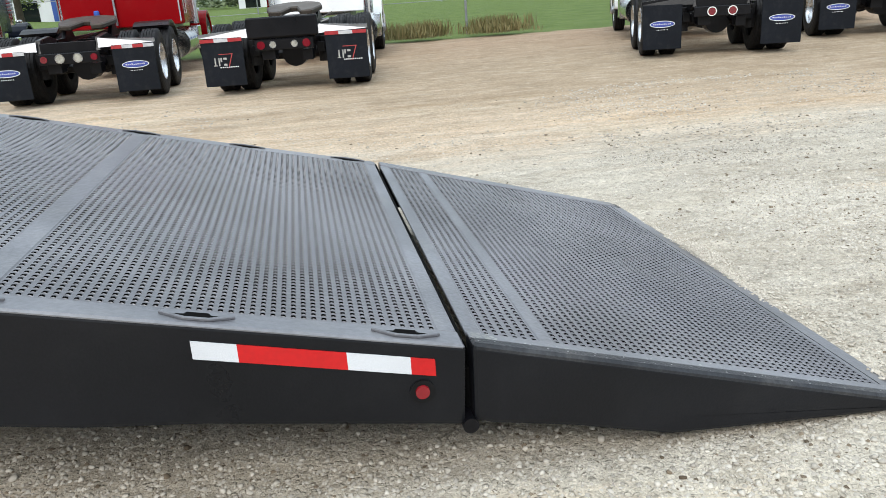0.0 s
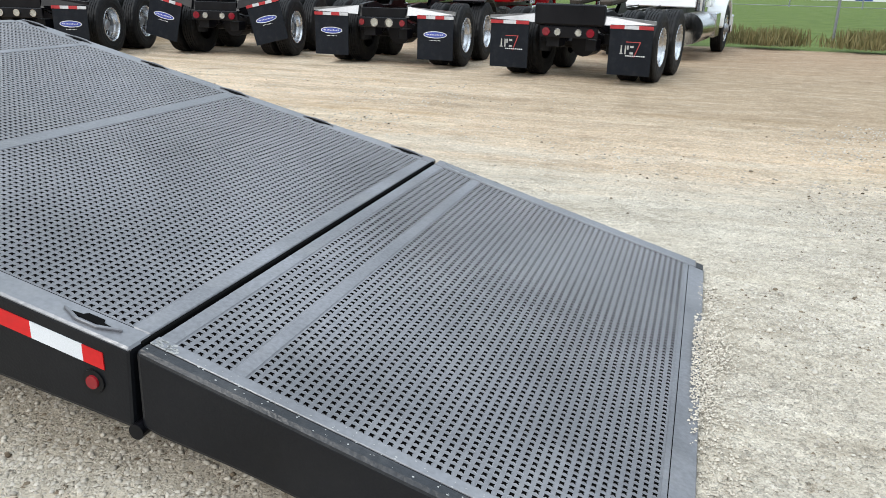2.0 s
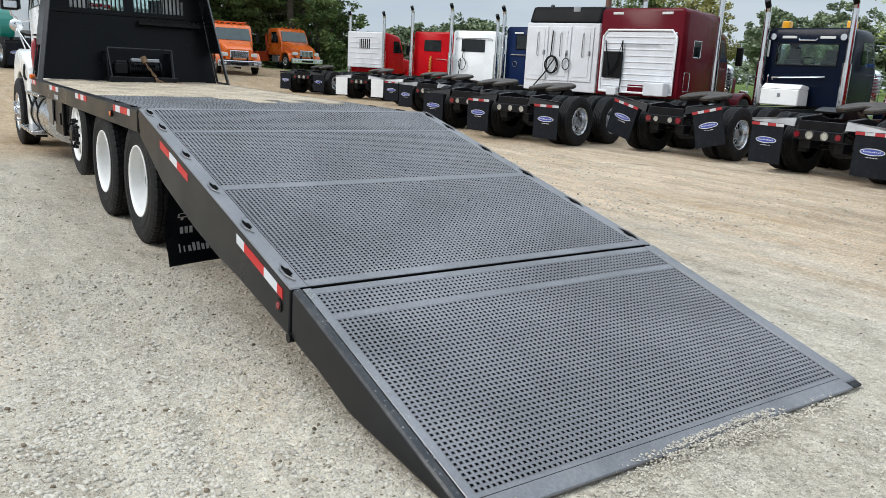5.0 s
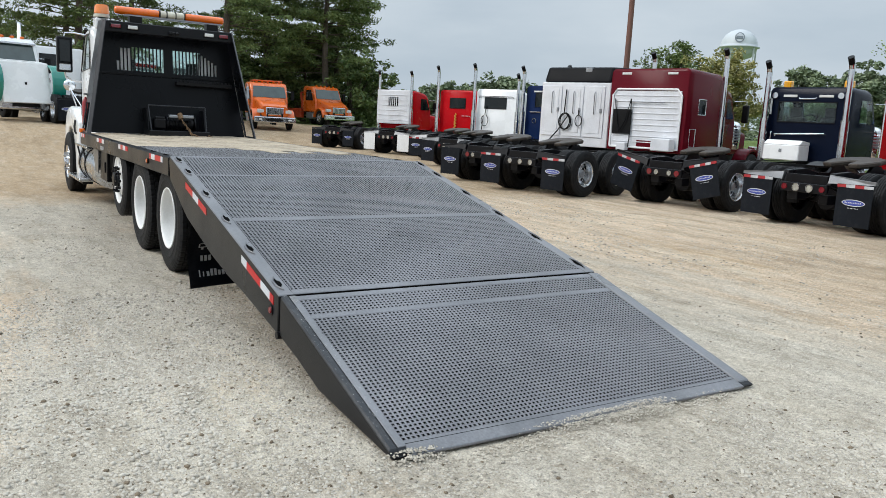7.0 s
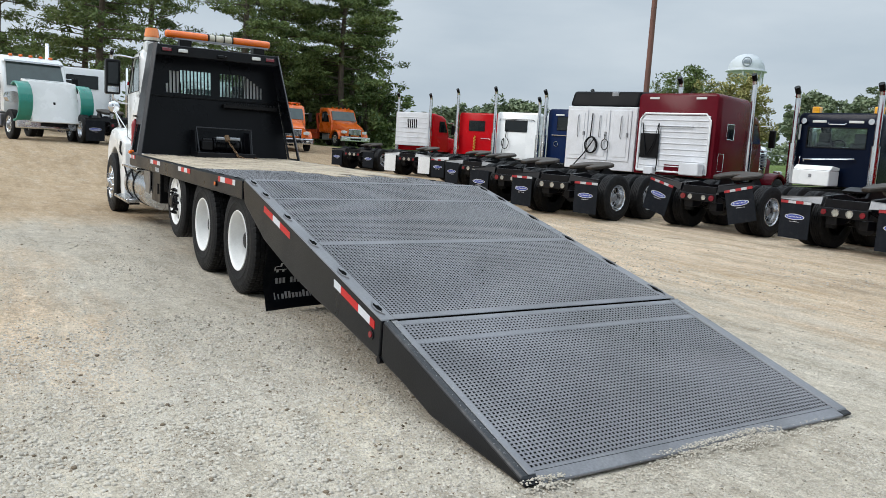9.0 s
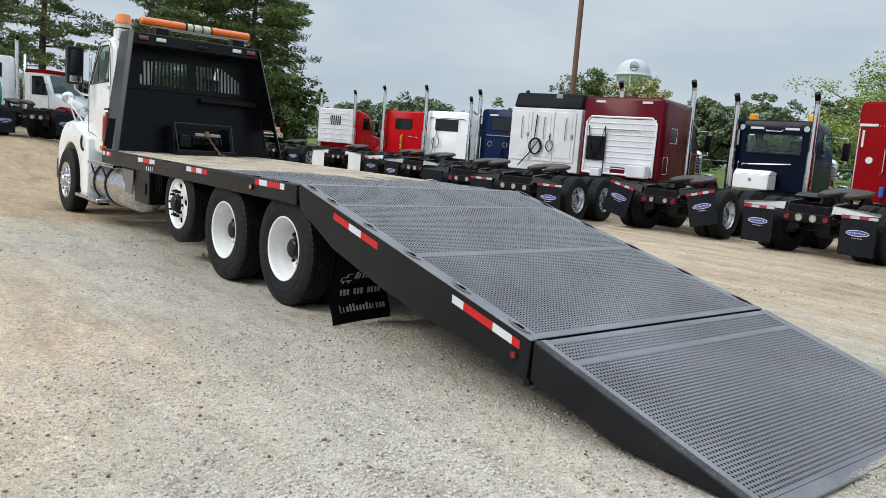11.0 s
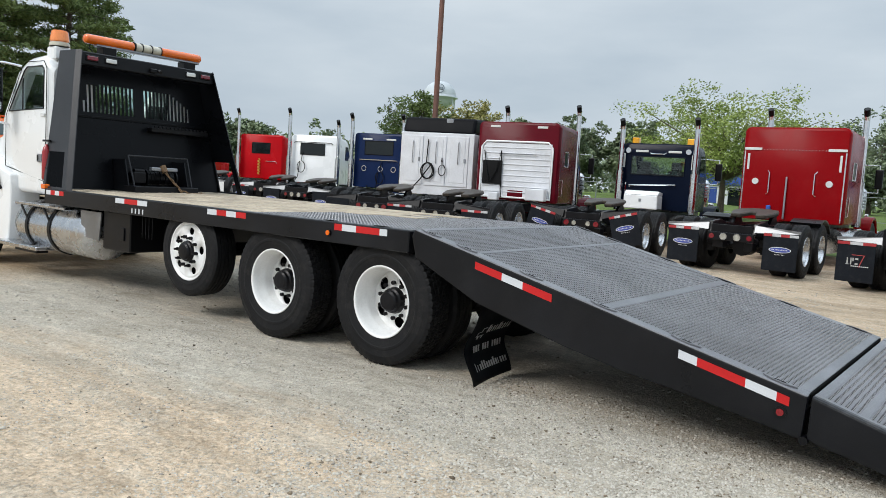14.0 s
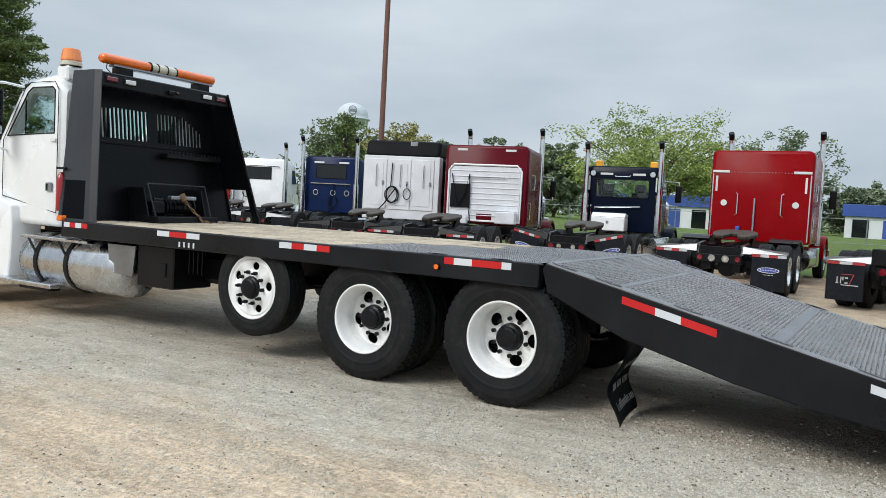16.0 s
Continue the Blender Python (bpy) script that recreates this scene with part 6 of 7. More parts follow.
def x_cabinet(root, cabp, D, H, w2):
    c = part("cabinet", boxed(-1.16, 1.16, D - 0.42, D - 0.005, 1.0, 2.86, 0.015), CABINET, root, "white three-door cabinet behind the cab")
    for k in range(3):
        x0 = -1.10 + 0.70 * k + (0.04 if k else 0)
        d = part("door", boxed(x0, x0 + 0.66, D - 0.445, D - 0.424, 1.28, 2.76, 0.008), CABINET, c)
        part("door_inset", boxed(x0 + 0.10, x0 + 0.56, D - 0.455, D - 0.447, 1.40, 2.66, 0.006), CABINET, d)
        part("handle", boxed(x0 + 0.53, x0 + 0.59, D - 0.475, D - 0.445, 2.0, 2.12, 0.006), STEEL, d, "steel latch")
        bars(root, "grab_bar", [(x0 + 0.36, D - 0.46, 1.95), (x0 + 0.36, D - 0.50, 2.0), (x0 + 0.36, D - 0.50, 2.55), (x0 + 0.36, D - 0.46, 2.6)], 0.013, STEEL, d)
    bm = bmesh.new()
    prism(bm, [(D - 0.40, H + 0.005), (D - 0.20, H + 0.46), (D + 0.9, H + 0.52), (D + 1.7, H + 0.25), (D + 1.9, H + 0.005)], -1.14, 1.14, "x", 0.10, 3)
    f = part("roof_fairing", bm, FAIRING, cabp, "black roof fairing")
    bars(root, "fairing_rail", [(-0.85, D - 0.33, H + 0.05), (-0.82, D - 0.24, H + 0.30), (-0.45, D - 0.24, H + 0.30)], 0.014, CLEARL, f)
    part("grey_plate", boxed(0.20, 0.42, D - 0.26, D - 0.05, H + 0.22, H + 0.44, 0.01), STEEL, f)
    part("marker", boxed(0.34, 0.42, D + 0.3, D + 0.4, H + 0.43, H + 0.50, 0.01), AMBERL, f)
    bm = bmesh.new()
    pts = [(-0.25, D - 0.50, 2.65)]
    for k in range(30):
        a = 2 * math.pi * k / 14
        pts.append((-0.28 + 0.20 * math.sin(a) + 0.003 * k, D - 0.50 - 0.008 * (k % 3), 1.72 + 0.24 * math.cos(a)))
    pts += [(-0.45, D - 0.52, 1.45), (-0.75, D - 0.55, 1.1)]
    tube(bm, pts, 0.018, 6)
    part("air_hose", bm, PLASTIC, c, "coiled black air hose")
    bm = bmesh.new()
    pts = [(0.20, D - 0.50, 2.05)]
    for k in range(16):
        a = 2 * math.pi * k / 14
        pts.append((0.22 + 0.11 * math.sin(a), D - 0.50, 1.75 + 0.16 * math.cos(a)))
    tube(bm, pts, 0.014, 6)
    part("air_hose", bm, PLASTIC, c, "coiled black air hose")


def x_blue(root, cabp, D, H, w2):
    bars(root, "grab_bar", [(-0.8, D - 0.02, 2.02), (-0.78, D - 0.06, 2.05), (0.78, D - 0.06, 2.05), (0.8, D - 0.02, 2.02)], 0.02, CHROME, cabp)
    for xx in (-0.6, 0.1, 0.65):
        bm = lathe([(0.085, -0.02), (0.105, -0.02), (0.105, 0.0)], 18)
        bmesh.ops.translate(bm, vec=(xx, D - 0.005, 1.72), verts=bm.verts)
        part("lamp_ring", bm, CHROME, cabp)
    hose_set(root, cabp, D, 0.1, 1.5, 1)
    for s in (-1, 1):
        part("strip_lamp", boxed(s * 0.5 - 0.2, s * 0.5 + 0.2, D - 0.02, D + 0.01, H - 0.26, H - 0.20, 0.006), CLEARL, cabp)


def x_white(root, cabp, D, H, w2):
    hose_set(root, cabp, D, -0.55, 1.75, 1)
    bars(root, "grab_bar", [(-0.9, D - 0.02, 2.60), (-0.85, D - 0.05, 2.66), (0.75, D - 0.05, 2.66), (0.8, D - 0.02, 2.6)], 0.014, PLASTIC, cabp)


def x_chain(root, cabp, D, H, w2):
    YEL = mat("yellow_air_line", (0.50, 0.38, 0.05), 0.5, vary=0.2)
    bm = bmesh.new()
    tube(bm, [(-0.05 + 0.06 * math.sin(k * 1.3), D - 0.08 - 0.03 * math.cos(k * 1.3), 1.9 - 0.028 * k) for k in range(26)], 0.02, 6)
    part("air_hose", bm, YEL, root, "yellow coiled air line")
    bars(root, "grab_bar", [(0.25, D - 0.02, 1.78), (0.3, D - 0.05, 1.8), (0.75, D - 0.05, 1.8), (0.8, D - 0.02, 1.75)], 0.014, CHROME, cabp)


def x_rack(root, cabp, D, H, w2):
    p = part("headache_rack", boxed(-1.02, 1.02, D - 0.34, D - 0.28, 1.25, 2.95, 0.05, seg=2), CABINET, root, "white ribbed headache rack")
    for k in range(6):
        part("rib", boxed(-0.95, 0.95, D - 0.36, D - 0.335, 1.42 + 0.25 * k, 1.45 + 0.25 * k, 0.006), CABINET, p)
    part("rack_window", boxed(-0.30, 0.30, D - 0.37, D - 0.335, 2.15, 2.60, 0.006), PLASTIC, p)
    for k in range(5):
        part("window_bar", boxed(-0.27 + 0.12 * k, -0.23 + 0.12 * k, D - 0.385, D - 0.365, 2.15, 2.60, 0.004), CABINET, p)


WFLAP = mat("white_mudflap", (0.70, 0.71, 0.72), 0.5, vary=0.08, dirt=(0.35, 0.33, 0.3), dirt_amount=0.3)
TWO = ((-0.34, REDL, 0.06), (-0.16, TAILC, 0.045), (0.16, TAILC, 0.045), (0.34, REDL, 0.06))
TRUCKS = [
    dict(at=(10.3, 11.2, 20), D=4.4, L=1.6, H=2.95, W=2.04, paint=WHITEP, label="white semi truck at the end of the parked row", chrome=0, strip=0),
    dict(at=(6.42, 10.25, 18), D=3.6, L=3.0, H=3.1, W=2.2, paint=WHITEP, label="white semi truck with ringed tail lamps and oval-print flaps", lamps=((-0.16, REDL, 0.06), (0.16, REDL, 0.06)), lamp_ring=1, chrome=0, strip=0),
    dict(at=(-0.57, 10.4, 8.5), D=5.2, L=1.6, H=2.95, W=2.04, paint=WHITEP, label="white semi truck with dirty printed mud flaps", print="block", strip_colours="rwr", tailplate=1, lamps=TWO, stacks=((-1.0, -0.15, 3.75), (1.0, -0.15, 3.75)), flap_label="dirty black mud flap with white block mark"),
    dict(at=(-3.77, 10.98, 0.5), D=4.1, L=3.1, H=3.22, W=2.33, paint=RED, label="red semi truck with flat-backed sleeper cab", stacks=((-1.12, 1.95, 3.85), (1.12, 1.95, 3.85)), extras=(x_red,), cleaner=(0.3,)),
    dict(at=(-7.0, 11.0, -6.5), D=5.6, L=1.6, H=2.86, W=2.05, paint=NAVY, label="dark navy day-cab semi truck with yellow beacons", tilt=-14, clear=1, cleaner=(0.3,), glass=CABGLASS, window=(-0.74, 0.74, 1.98, 2.48), stacks=((-1.0, -0.18, 3.50), (1.06, -0.18, 3.55)), extras=(x_navy,), lamps=TWO, chrome=0, strip_colours="rwrwr"),
    dict(at=(-9.8, 9.4, -12), D=5.0, L=3.1, H=3.22, W=2.4, paint=MAROON, label="maroon sleeper semi truck with white back panel", stacks=((-1.1, 2.0, 3.85), (1.15, 2.0, 3.9)), extras=(x_maroon,), cleaner=(0.3,), lamps=((-0.3, TAILC, 0.05), (0.0, TAILC, 0.05), (0.3, TAILC, 0.05)), chrome=0),
    dict(at=(-12.17, 9.85, -18), D=4.9, L=2.9, H=2.86, W=2.45, paint=FAIRING, label="semi truck with white cabinet and black roof fairing", extras=(x_cabinet,), chrome=0, strip=0, lamps=TWO),
    dict(at=(-17.7, 12.4, -13), D=5.2, L=1.6, H=3.05, W=2.15, paint=BLUE, label="blue day-cab semi truck with coiled hoses", strip=0, window=(-0.6, 0.6, 2.25, 2.75), stacks=((-1.08, -0.18, 3.75), (1.08, -0.18, 3.75)), extras=(x_blue,)),
    dict(at=(-21.14, 14.03, -24), D=4.4, L=1.6, H=2.97, W=2.1, paint=WHITEP, label="white day-cab semi truck with dark rear window", window=(-0.62, 0.45, 2.15, 2.62), stacks=((-1.05, -0.18, 4.0), (1.08, -0.18, 3.6)), extras=(x_white,)),
    dict(at=(-25.3, 14.1, -22), D=5.1, L=1.6, H=3.0, W=2.1, paint=BRED, label="bright red day-cab semi truck with white mud flaps", flap=WFLAP, print="none", strip=0, flap_label="white mud flap", window=(-0.45, 0.45, 2.15, 2.62), stacks=((-1.05, -0.18, 4.1), ), extras=(x_chain,)),
    dict(at=(-29.3, 13.4, -26), D=5.0, L=1.6, H=2.95, W=2.06, paint=BRED, label="red day-cab semi truck with white headache rack", strip=0, chrome=0, stacks=((-1.0, -0.18, 3.9), (1.0, -0.18, 3.9)), extras=(x_rack,)),
    dict(at=(-25.5, 2.7, 262), D=5.0, L=1.6, H=2.9, W=2.1, paint=WHITEP, label="white day-cab semi truck beside the pines", window=(-0.6, 0.6, 2.1, 2.6), stacks=((1.05, -0.2, 3.7),), chrome=0, strip=0),
    dict(at=(-45.0, 11.5, 112), D=5.0, L=2.8, H=3.2, W=2.3, paint=SILVER, label="silver sleeper truck beneath the pines", stacks=((1.05, 1.7, 3.9),)),
]
for spec in TRUCKS:
    tractor(spec)


GRILLE = mat("dark_grille_mesh", (0.16, 0.165, 0.17), 0.35, 0.6, vary=0.2, scale=8)
BEDO = mat("red_orange_bed_paint", (0.42, 0.05, 0.015), 0.4, vary=0.15, scale=1.5)


def conventional(at, yaw, paint, label, hood_open=False, fender=None, H=2.75, rack=False, bed=None, stacks=(), visor=False, roof=None):
    """A truck seen from ahead: bumper at the origin, nose along +x."""
    x, y = at
    root = thing("conventional_truck", label, "truck", pose(x, y, ground_z(x, y), 0, 0, yaw), group="trucks facing the lot")
    fender = fender or paint
    for s in (-1, 1):
        part("frame_rail", boxed(-7.2, -0.1, s * 0.43 - 0.04, s * 0.43 + 0.04, 0.68, 0.92, 0.006), FRAME, root)
        turn = pose(0, 0, 0) if s < 0 else FLIP
        wheel("face", root, pose(-1.0, s * 1.03, 0.51) @ turn, ALU, STEEL, r=0.51, lugs=False, label="aluminium steer wheel")
        wheel("dish", root, pose(-5.7, s * 1.06, 0.51) @ turn, ALU, STEEL, r=0.52, label="dual wheel")
    for xa in (-1.0, -5.7):
        bm = bmesh.new()
        rod(bm, (xa, -0.95, 0.51), (xa, 0.95, 0.51), 0.07, 10)
        part("axle", bm, FRAME, root)
    rs = [cab_ring(-3.45, 0.95, H - 0.06, -1.12, 1.12, 0.14), cab_ring(-3.35, 0.92, H, -1.15, 1.15, 0.16), cab_ring(-2.35, 0.92, H - 0.02, -1.13, 1.13, 0.18),
          cab_ring(-2.15, 0.92, H - 0.12, -1.10, 1.10, 0.2), cab_ring(-1.72, 0.92, 1.80, -1.08, 1.08, 0.1)]
    cabp = smooth_by_angle(part("cab", loft(rs), paint, root), 40)
    k = (H - 0.30 - 1.9) / (H - 0.12 - 1.80)
    part("windshield", loft([[(-1.735, -0.98, 1.86), (-1.735, 0.98, 1.86), (-1.70, 0.98, 1.86), (-1.70, -0.98, 1.86)],
                             [(-1.76 - 0.43 * k, -0.92, H - 0.24), (-1.76 - 0.43 * k, 0.92, H - 0.24), (-1.715 - 0.43 * k, 0.92, H - 0.24), (-1.715 - 0.43 * k, -0.92, H - 0.24)]]), WSHIELD, cabp, "pale reflecting windshield")
    for s in (-1, 1):
        bm = bmesh.new()
        prism(bm, [(-3.0, 1.72), (-3.0, H - 0.30), (-2.30, H - 0.30), (-1.98, 1.72)], s * 1.135 - 0.012, s * 1.135 + 0.012, "y")
        part("side_window", bm, GLASSD, cabp)
        bm = bmesh.new()
        for a, b in (((-1.92, 1.0), (-1.92, 1.7)), ((-3.08, 1.0), (-3.08, H - 0.24)), ((-3.08, 1.0), (-1.92, 1.0))):
            rod(bm, (a[0], s * 1.145, a[1]), (b[0], s * 1.145, b[1]), 0.008, 5)
        part("door_seam", bm, PLASTIC, cabp)
        mr = part("mirror", boxed(-2.05, -1.93, s * 1.42 - 0.10, s * 1.42 + 0.10, 1.75, 2.30, 0.03, seg=2), PLASTIC, cabp, "black side mirror")
        bm = bmesh.new()
        rod(bm, (-2.0, s * 1.05, 2.25), (-2.0, s * 1.38, 2.25), 0.014, 6)
        part("mirror_bar", bm, CHROME, mr)
        part("step", boxed(-2.9, -1.95, s * 1.0 - 0.16, s * 1.0 + 0.16, 0.42, 0.86, 0.03), STEEL, root)
    bum = part("bumper", boxed(-0.22, 0.0, -1.2, 1.2, 0.40, 0.74, 0.05, seg=2), CHROME, root, "chrome front bumper")
    part("bumper_vent", boxed(-0.05, 0.012, -0.45, 0.45, 0.50, 0.63, 0.01), PLASTIC, bum)
    for s in (-1, 1):
        part("fog_lamp", boxed(-0.05, 0.012, s * 0.85 - 0.10, s * 0.85 + 0.10, 0.52, 0.62, 0.02), CLEARL, bum)
    for q in range(5):
        part("roof_marker", boxed(-2.40, -2.28, -0.74 + 0.34 * q, -0.62 + 0.34 * q, H - 0.03, H + 0.05, 0.02), AMBERL, cabp)
    if not hood_open:
        rs = [cab_ring(-1.78, 0.92, 1.86, -0.98, 0.98, 0.16), cab_ring(-1.0, 0.90, 1.66, -0.88, 0.88, 0.22), cab_ring(-0.45, 0.80, 1.50, -0.80, 0.80, 0.24), cab_ring(-0.20, 0.78, 1.34, -0.76, 0.76, 0.2)]
        hood = smooth_by_angle(part("hood", loft(rs), paint, cabp), 40)
        g = part("grille", boxed(-0.26, -0.165, -0.52, 0.52, 0.84, 1.28, 0.04, seg=2), CHROME, hood, "chrome-framed grille")
        for q in range(9):
            part("grille_bar", boxed(-0.20, -0.155, -0.46 + 0.105 * q, -0.39 + 0.105 * q, 0.88, 1.24, 0.006), GRILLE, g)
        for s in (-1, 1):
            part("headlamp", boxed(-0.42, -0.19, s * 0.80 - 0.20, s * 0.80 + 0.20, 0.94, 1.16, 0.06, seg=2), CLEARL, hood, "clear headlamp")
    else:
        # the whole hood is tipped forward: its top faces ahead, the fenders stand up beside it
        bm = bmesh.new()
        prism(bm, [(0.06, 0.62), (0.22, 0.64), (-0.16, 2.02), (-0.95, 2.10), (-0.98, 2.02), (-0.30, 1.92)], -0.78, 0.78, "y", 0.03, 2)
        hood = part("hood", bm, paint, root, "white hood tipped forward")
        part("hood_latch", boxed(0.02, 0.06, -0.05, 0.02, 1.25, 1.34, 0.01), PLASTIC, hood)
    for s in (-1, 1):
        bm = bmesh.new()
        if hood_open:
            arc = [(-0.20 + 0.58 * math.cos(radians(a)), 1.30 + 0.68 * math.sin(radians(a))) for a in range(-100, 121, 20)]
            arc += [(-0.20 + 0.50 * math.cos(radians(a)), 1.30 + 0.60 * math.sin(radians(a))) for a in range(120, -101, -20)]
        else:
            arc = [(-1.0 + 0.70 * math.cos(radians(a)), 0.56 + 0.64 * math.sin(radians(a))) for a in range(0, 181, 15)]
            arc += [(-1.0 + 0.60 * math.cos(radians(a)), 0.52 + 0.58 * math.sin(radians(a))) for a in range(180, -1, -15)]
        prism(bm, arc, s * 1.0 - 0.24, s * 1.0 + 0.20, "y", 0.02)
        smooth_by_angle(part("fender", bm, fender, cabp if not hood_open else hood, "rounded front fender"), 40)
        if hood_open:
            part("engine_side", boxed(-1.70, -0.6, s * 0.50 - 0.10, s * 0.50 + 0.10, 0.85, 1.65, 0.05), FRAME, root, "dark engine parts")
            bm = bmesh.new()
            rod(bm, (-1.45, s * 0.98, 1.45), (-1.05, s * 0.98, 1.45), 0.20, 18)
            part("air_cleaner", bm, CHROME, root, "chrome air cleaner")
    if roof:
        part("roof_edge", boxed(-3.42, -2.05, -1.16, 1.16, H - 0.16, H + 0.03, 0.05, seg=2), roof, cabp, "red roof edge")
    if visor:
        part("visor", boxed(-2.20, -1.92, -1.0, 1.0, H - 0.26, H - 0.18, 0.01), CHROME, cabp, "polished sun visor")
    if rack:
        bm = bmesh.new()
        for s in (-1, 1):
            rod(bm, (-3.3, s * 0.85, H + 0.10), (-2.3, s * 0.85, H + 0.10), 0.02, 6)
        for q in range(5):
            rod(bm, (-3.3 + 0.25 * q, -0.85, H + 0.10), (-3.3 + 0.25 * q, 0.85, H + 0.10), 0.02, 6)
        rack_ = part("roof_rack", bm, paint, cabp, "low tubular roof rack")
        for q in range(4):
            part("foot", boxed(-3.2 + 0.8 * (q % 2), -3.15 + 0.8 * (q % 2), -0.87 + 1.7 * (q // 2), -0.83 + 1.7 * (q // 2), H - 0.06, H + 0.1), paint, rack_)
    if bed:
        part("truck_bed", boxed(-8.0, -3.7, -1.2, 1.2, 0.92, 1.12, 0.02), bed, root, "red-orange flat bed")
        for s in (-1, 1):
            bm = bmesh.new()
            prism(bm, [(-3.75, 1.1), (-3.5, 1.1), (-3.75, 2.3), (-3.95, 2.3)], s * 1.1 - 0.04, s * 1.1 + 0.04, "y", 0.01)
            part("headboard_post", bm, bed, root)
            part("tool_box", boxed(-5.0, -3.7, s * 1.05 - 0.14, s * 1.05 + 0.14, 0.45, 0.90, 0.02), bed, root)
        part("headboard_bar", boxed(-3.95, -3.75, -1.1, 1.1, 2.22, 2.34, 0.02), bed, root)
    for sx, sy, st in stacks:
        bm = bmesh.new()
        rod(bm, (sx, sy, 0.9), (sx, sy, st), 0.075, 14)
        part("exhaust_pipe", bm, CHROME, root, "chrome upright exhaust pipe", smooth=True)
    return root


conventional((-39.6, 14.35), -8, ORANGE, "orange truck with chrome bumper and roof rack", rack=True)
conventional((-47.2, 21.9), 6, ORANGE, "orange tow truck with low side bed", bed=BEDO)
conventional((-39.4, 8.4), 33, WHITEP, "white truck with red fenders and red roof edge", fender=RED, H=2.95, roof=RED, stacks=((-3.6, -1.0, 3.7),))
conventional((-26.3, 0.62), 14, WHITEP, "white truck with its hood tipped forward and green fenders", hood_open=True, fender=TEAL, H=2.95, visor=True, stacks=((-3.6, 1.0, 3.6), (-3.6, -1.0, 3.6)))

# ---- trees and distance ----
def leaf_mat(name, c0, c1):
    m = bpy.data.materials.new(name)
    m.use_nodes = True
    n, l = m.node_tree.nodes, m.node_tree.links
    b = n["Principled BSDF"]
    b.inputs["Roughness"].default_value = 0.6
    b.inputs["Specular IOR Level"].default_value = 0.25
    g = n.new("ShaderNodeNewGeometry")
    co = n.new("ShaderNodeTexCoord")
    t = n.new("ShaderNodeTexNoise")
    t.inputs["Scale"].default_value = 0.35
    l.new(co.outputs["Object"], t.inputs["Vector"])
    add = n.new("ShaderNodeMath")
    add.operation = "MULTIPLY_ADD"
    add.inputs[1].default_value = 0.5
    l.new(g.outputs["Random Per Island"], add.inputs[0])
    l.new(t.outputs["Fac"], add.inputs[2])
    r = n.new("ShaderNodeValToRGB")
    r.color_ramp.elements[0].position, r.color_ramp.elements[0].color = 0.4, (*c0, 1)
    r.color_ramp.elements[1].position, r.color_ramp.elements[1].color = 0.95, (*c1, 1)
    l.new(add.outputs["Value"], r.inputs["Fac"])
    l.new(r.outputs["Color"], b.inputs["Base Color"])
    return m


PINE = leaf_mat("pine_needles", (0.048, 0.088, 0.028), (0.195, 0.25, 0.085))
LEAF = leaf_mat("fresh_leaves", (0.11, 0.17, 0.035), (0.33, 0.40, 0.11))
LEAFD = leaf_mat("dark_leaves", (0.045, 0.080, 0.026), (0.17, 0.22, 0.075))
LEAFY = leaf_mat("yellowing_leaves", (0.14, 0.15, 0.045), (0.36, 0.33, 0.13))
# leaf green paled and greyed to put distance haze into the colour
WOODS = leaf_mat("hazed_woods_leaves", (0.10, 0.14, 0.085), (0.22, 0.265, 0.155))
WEED = leaf_mat("dry_weeds", (0.07, 0.075, 0.025), (0.20, 0.17, 0.075))
BARK = mat("tree_bark", (0.10, 0.08, 0.06), 0.9, vary=0.3, grain=0.3, scale=3, fine=25, bump=0.02)
rnd = random.Random(7)


class Leaves:
    """Collects small leaf blades into one mesh."""

    def __init__(self):
        self.v, self.f = [], []

    def blade(self, c, d, w, size):
        k = len(self.v)
        a, b = d * size, w
        self.v += [tuple(c - a - b * 0.3), tuple(c - b), tuple(c + a), tuple(c + b)]
        self.f.append((k, k + 1, k + 2, k + 3))

    def clump(self, c, r, n, size, flat=0.6, width=0.35, up=0.0):
        for _ in range(n):
            d = Vector((rnd.gauss(0, 1), rnd.gauss(0, 1), rnd.gauss(0, 1)))
            d.normalize()
            p = c + Vector((d.x * r, d.y * r, d.z * r * flat)) * (rnd.random() ** 0.45)
            e = Vector((rnd.gauss(0, 1), rnd.gauss(0, 1), rnd.gauss(0, 0.6) + up)).normalized()
            w = e.cross(Vector((rnd.gauss(0, 1), rnd.gauss(0, 1), rnd.gauss(0, 1)))).normalized() * size * width
            self.blade(p, e, w, size * rnd.uniform(0.6, 1.3))

    def make(self, name, material, parent=None, label=""):
        me = bpy.data.meshes.new(name)
        me.from_pydata(self.v, [], self.f)
        me.materials.append(material)
        ob = new(name, me)
        ob.parent = parent
        if label:
            ob["label"] = label
        return ob


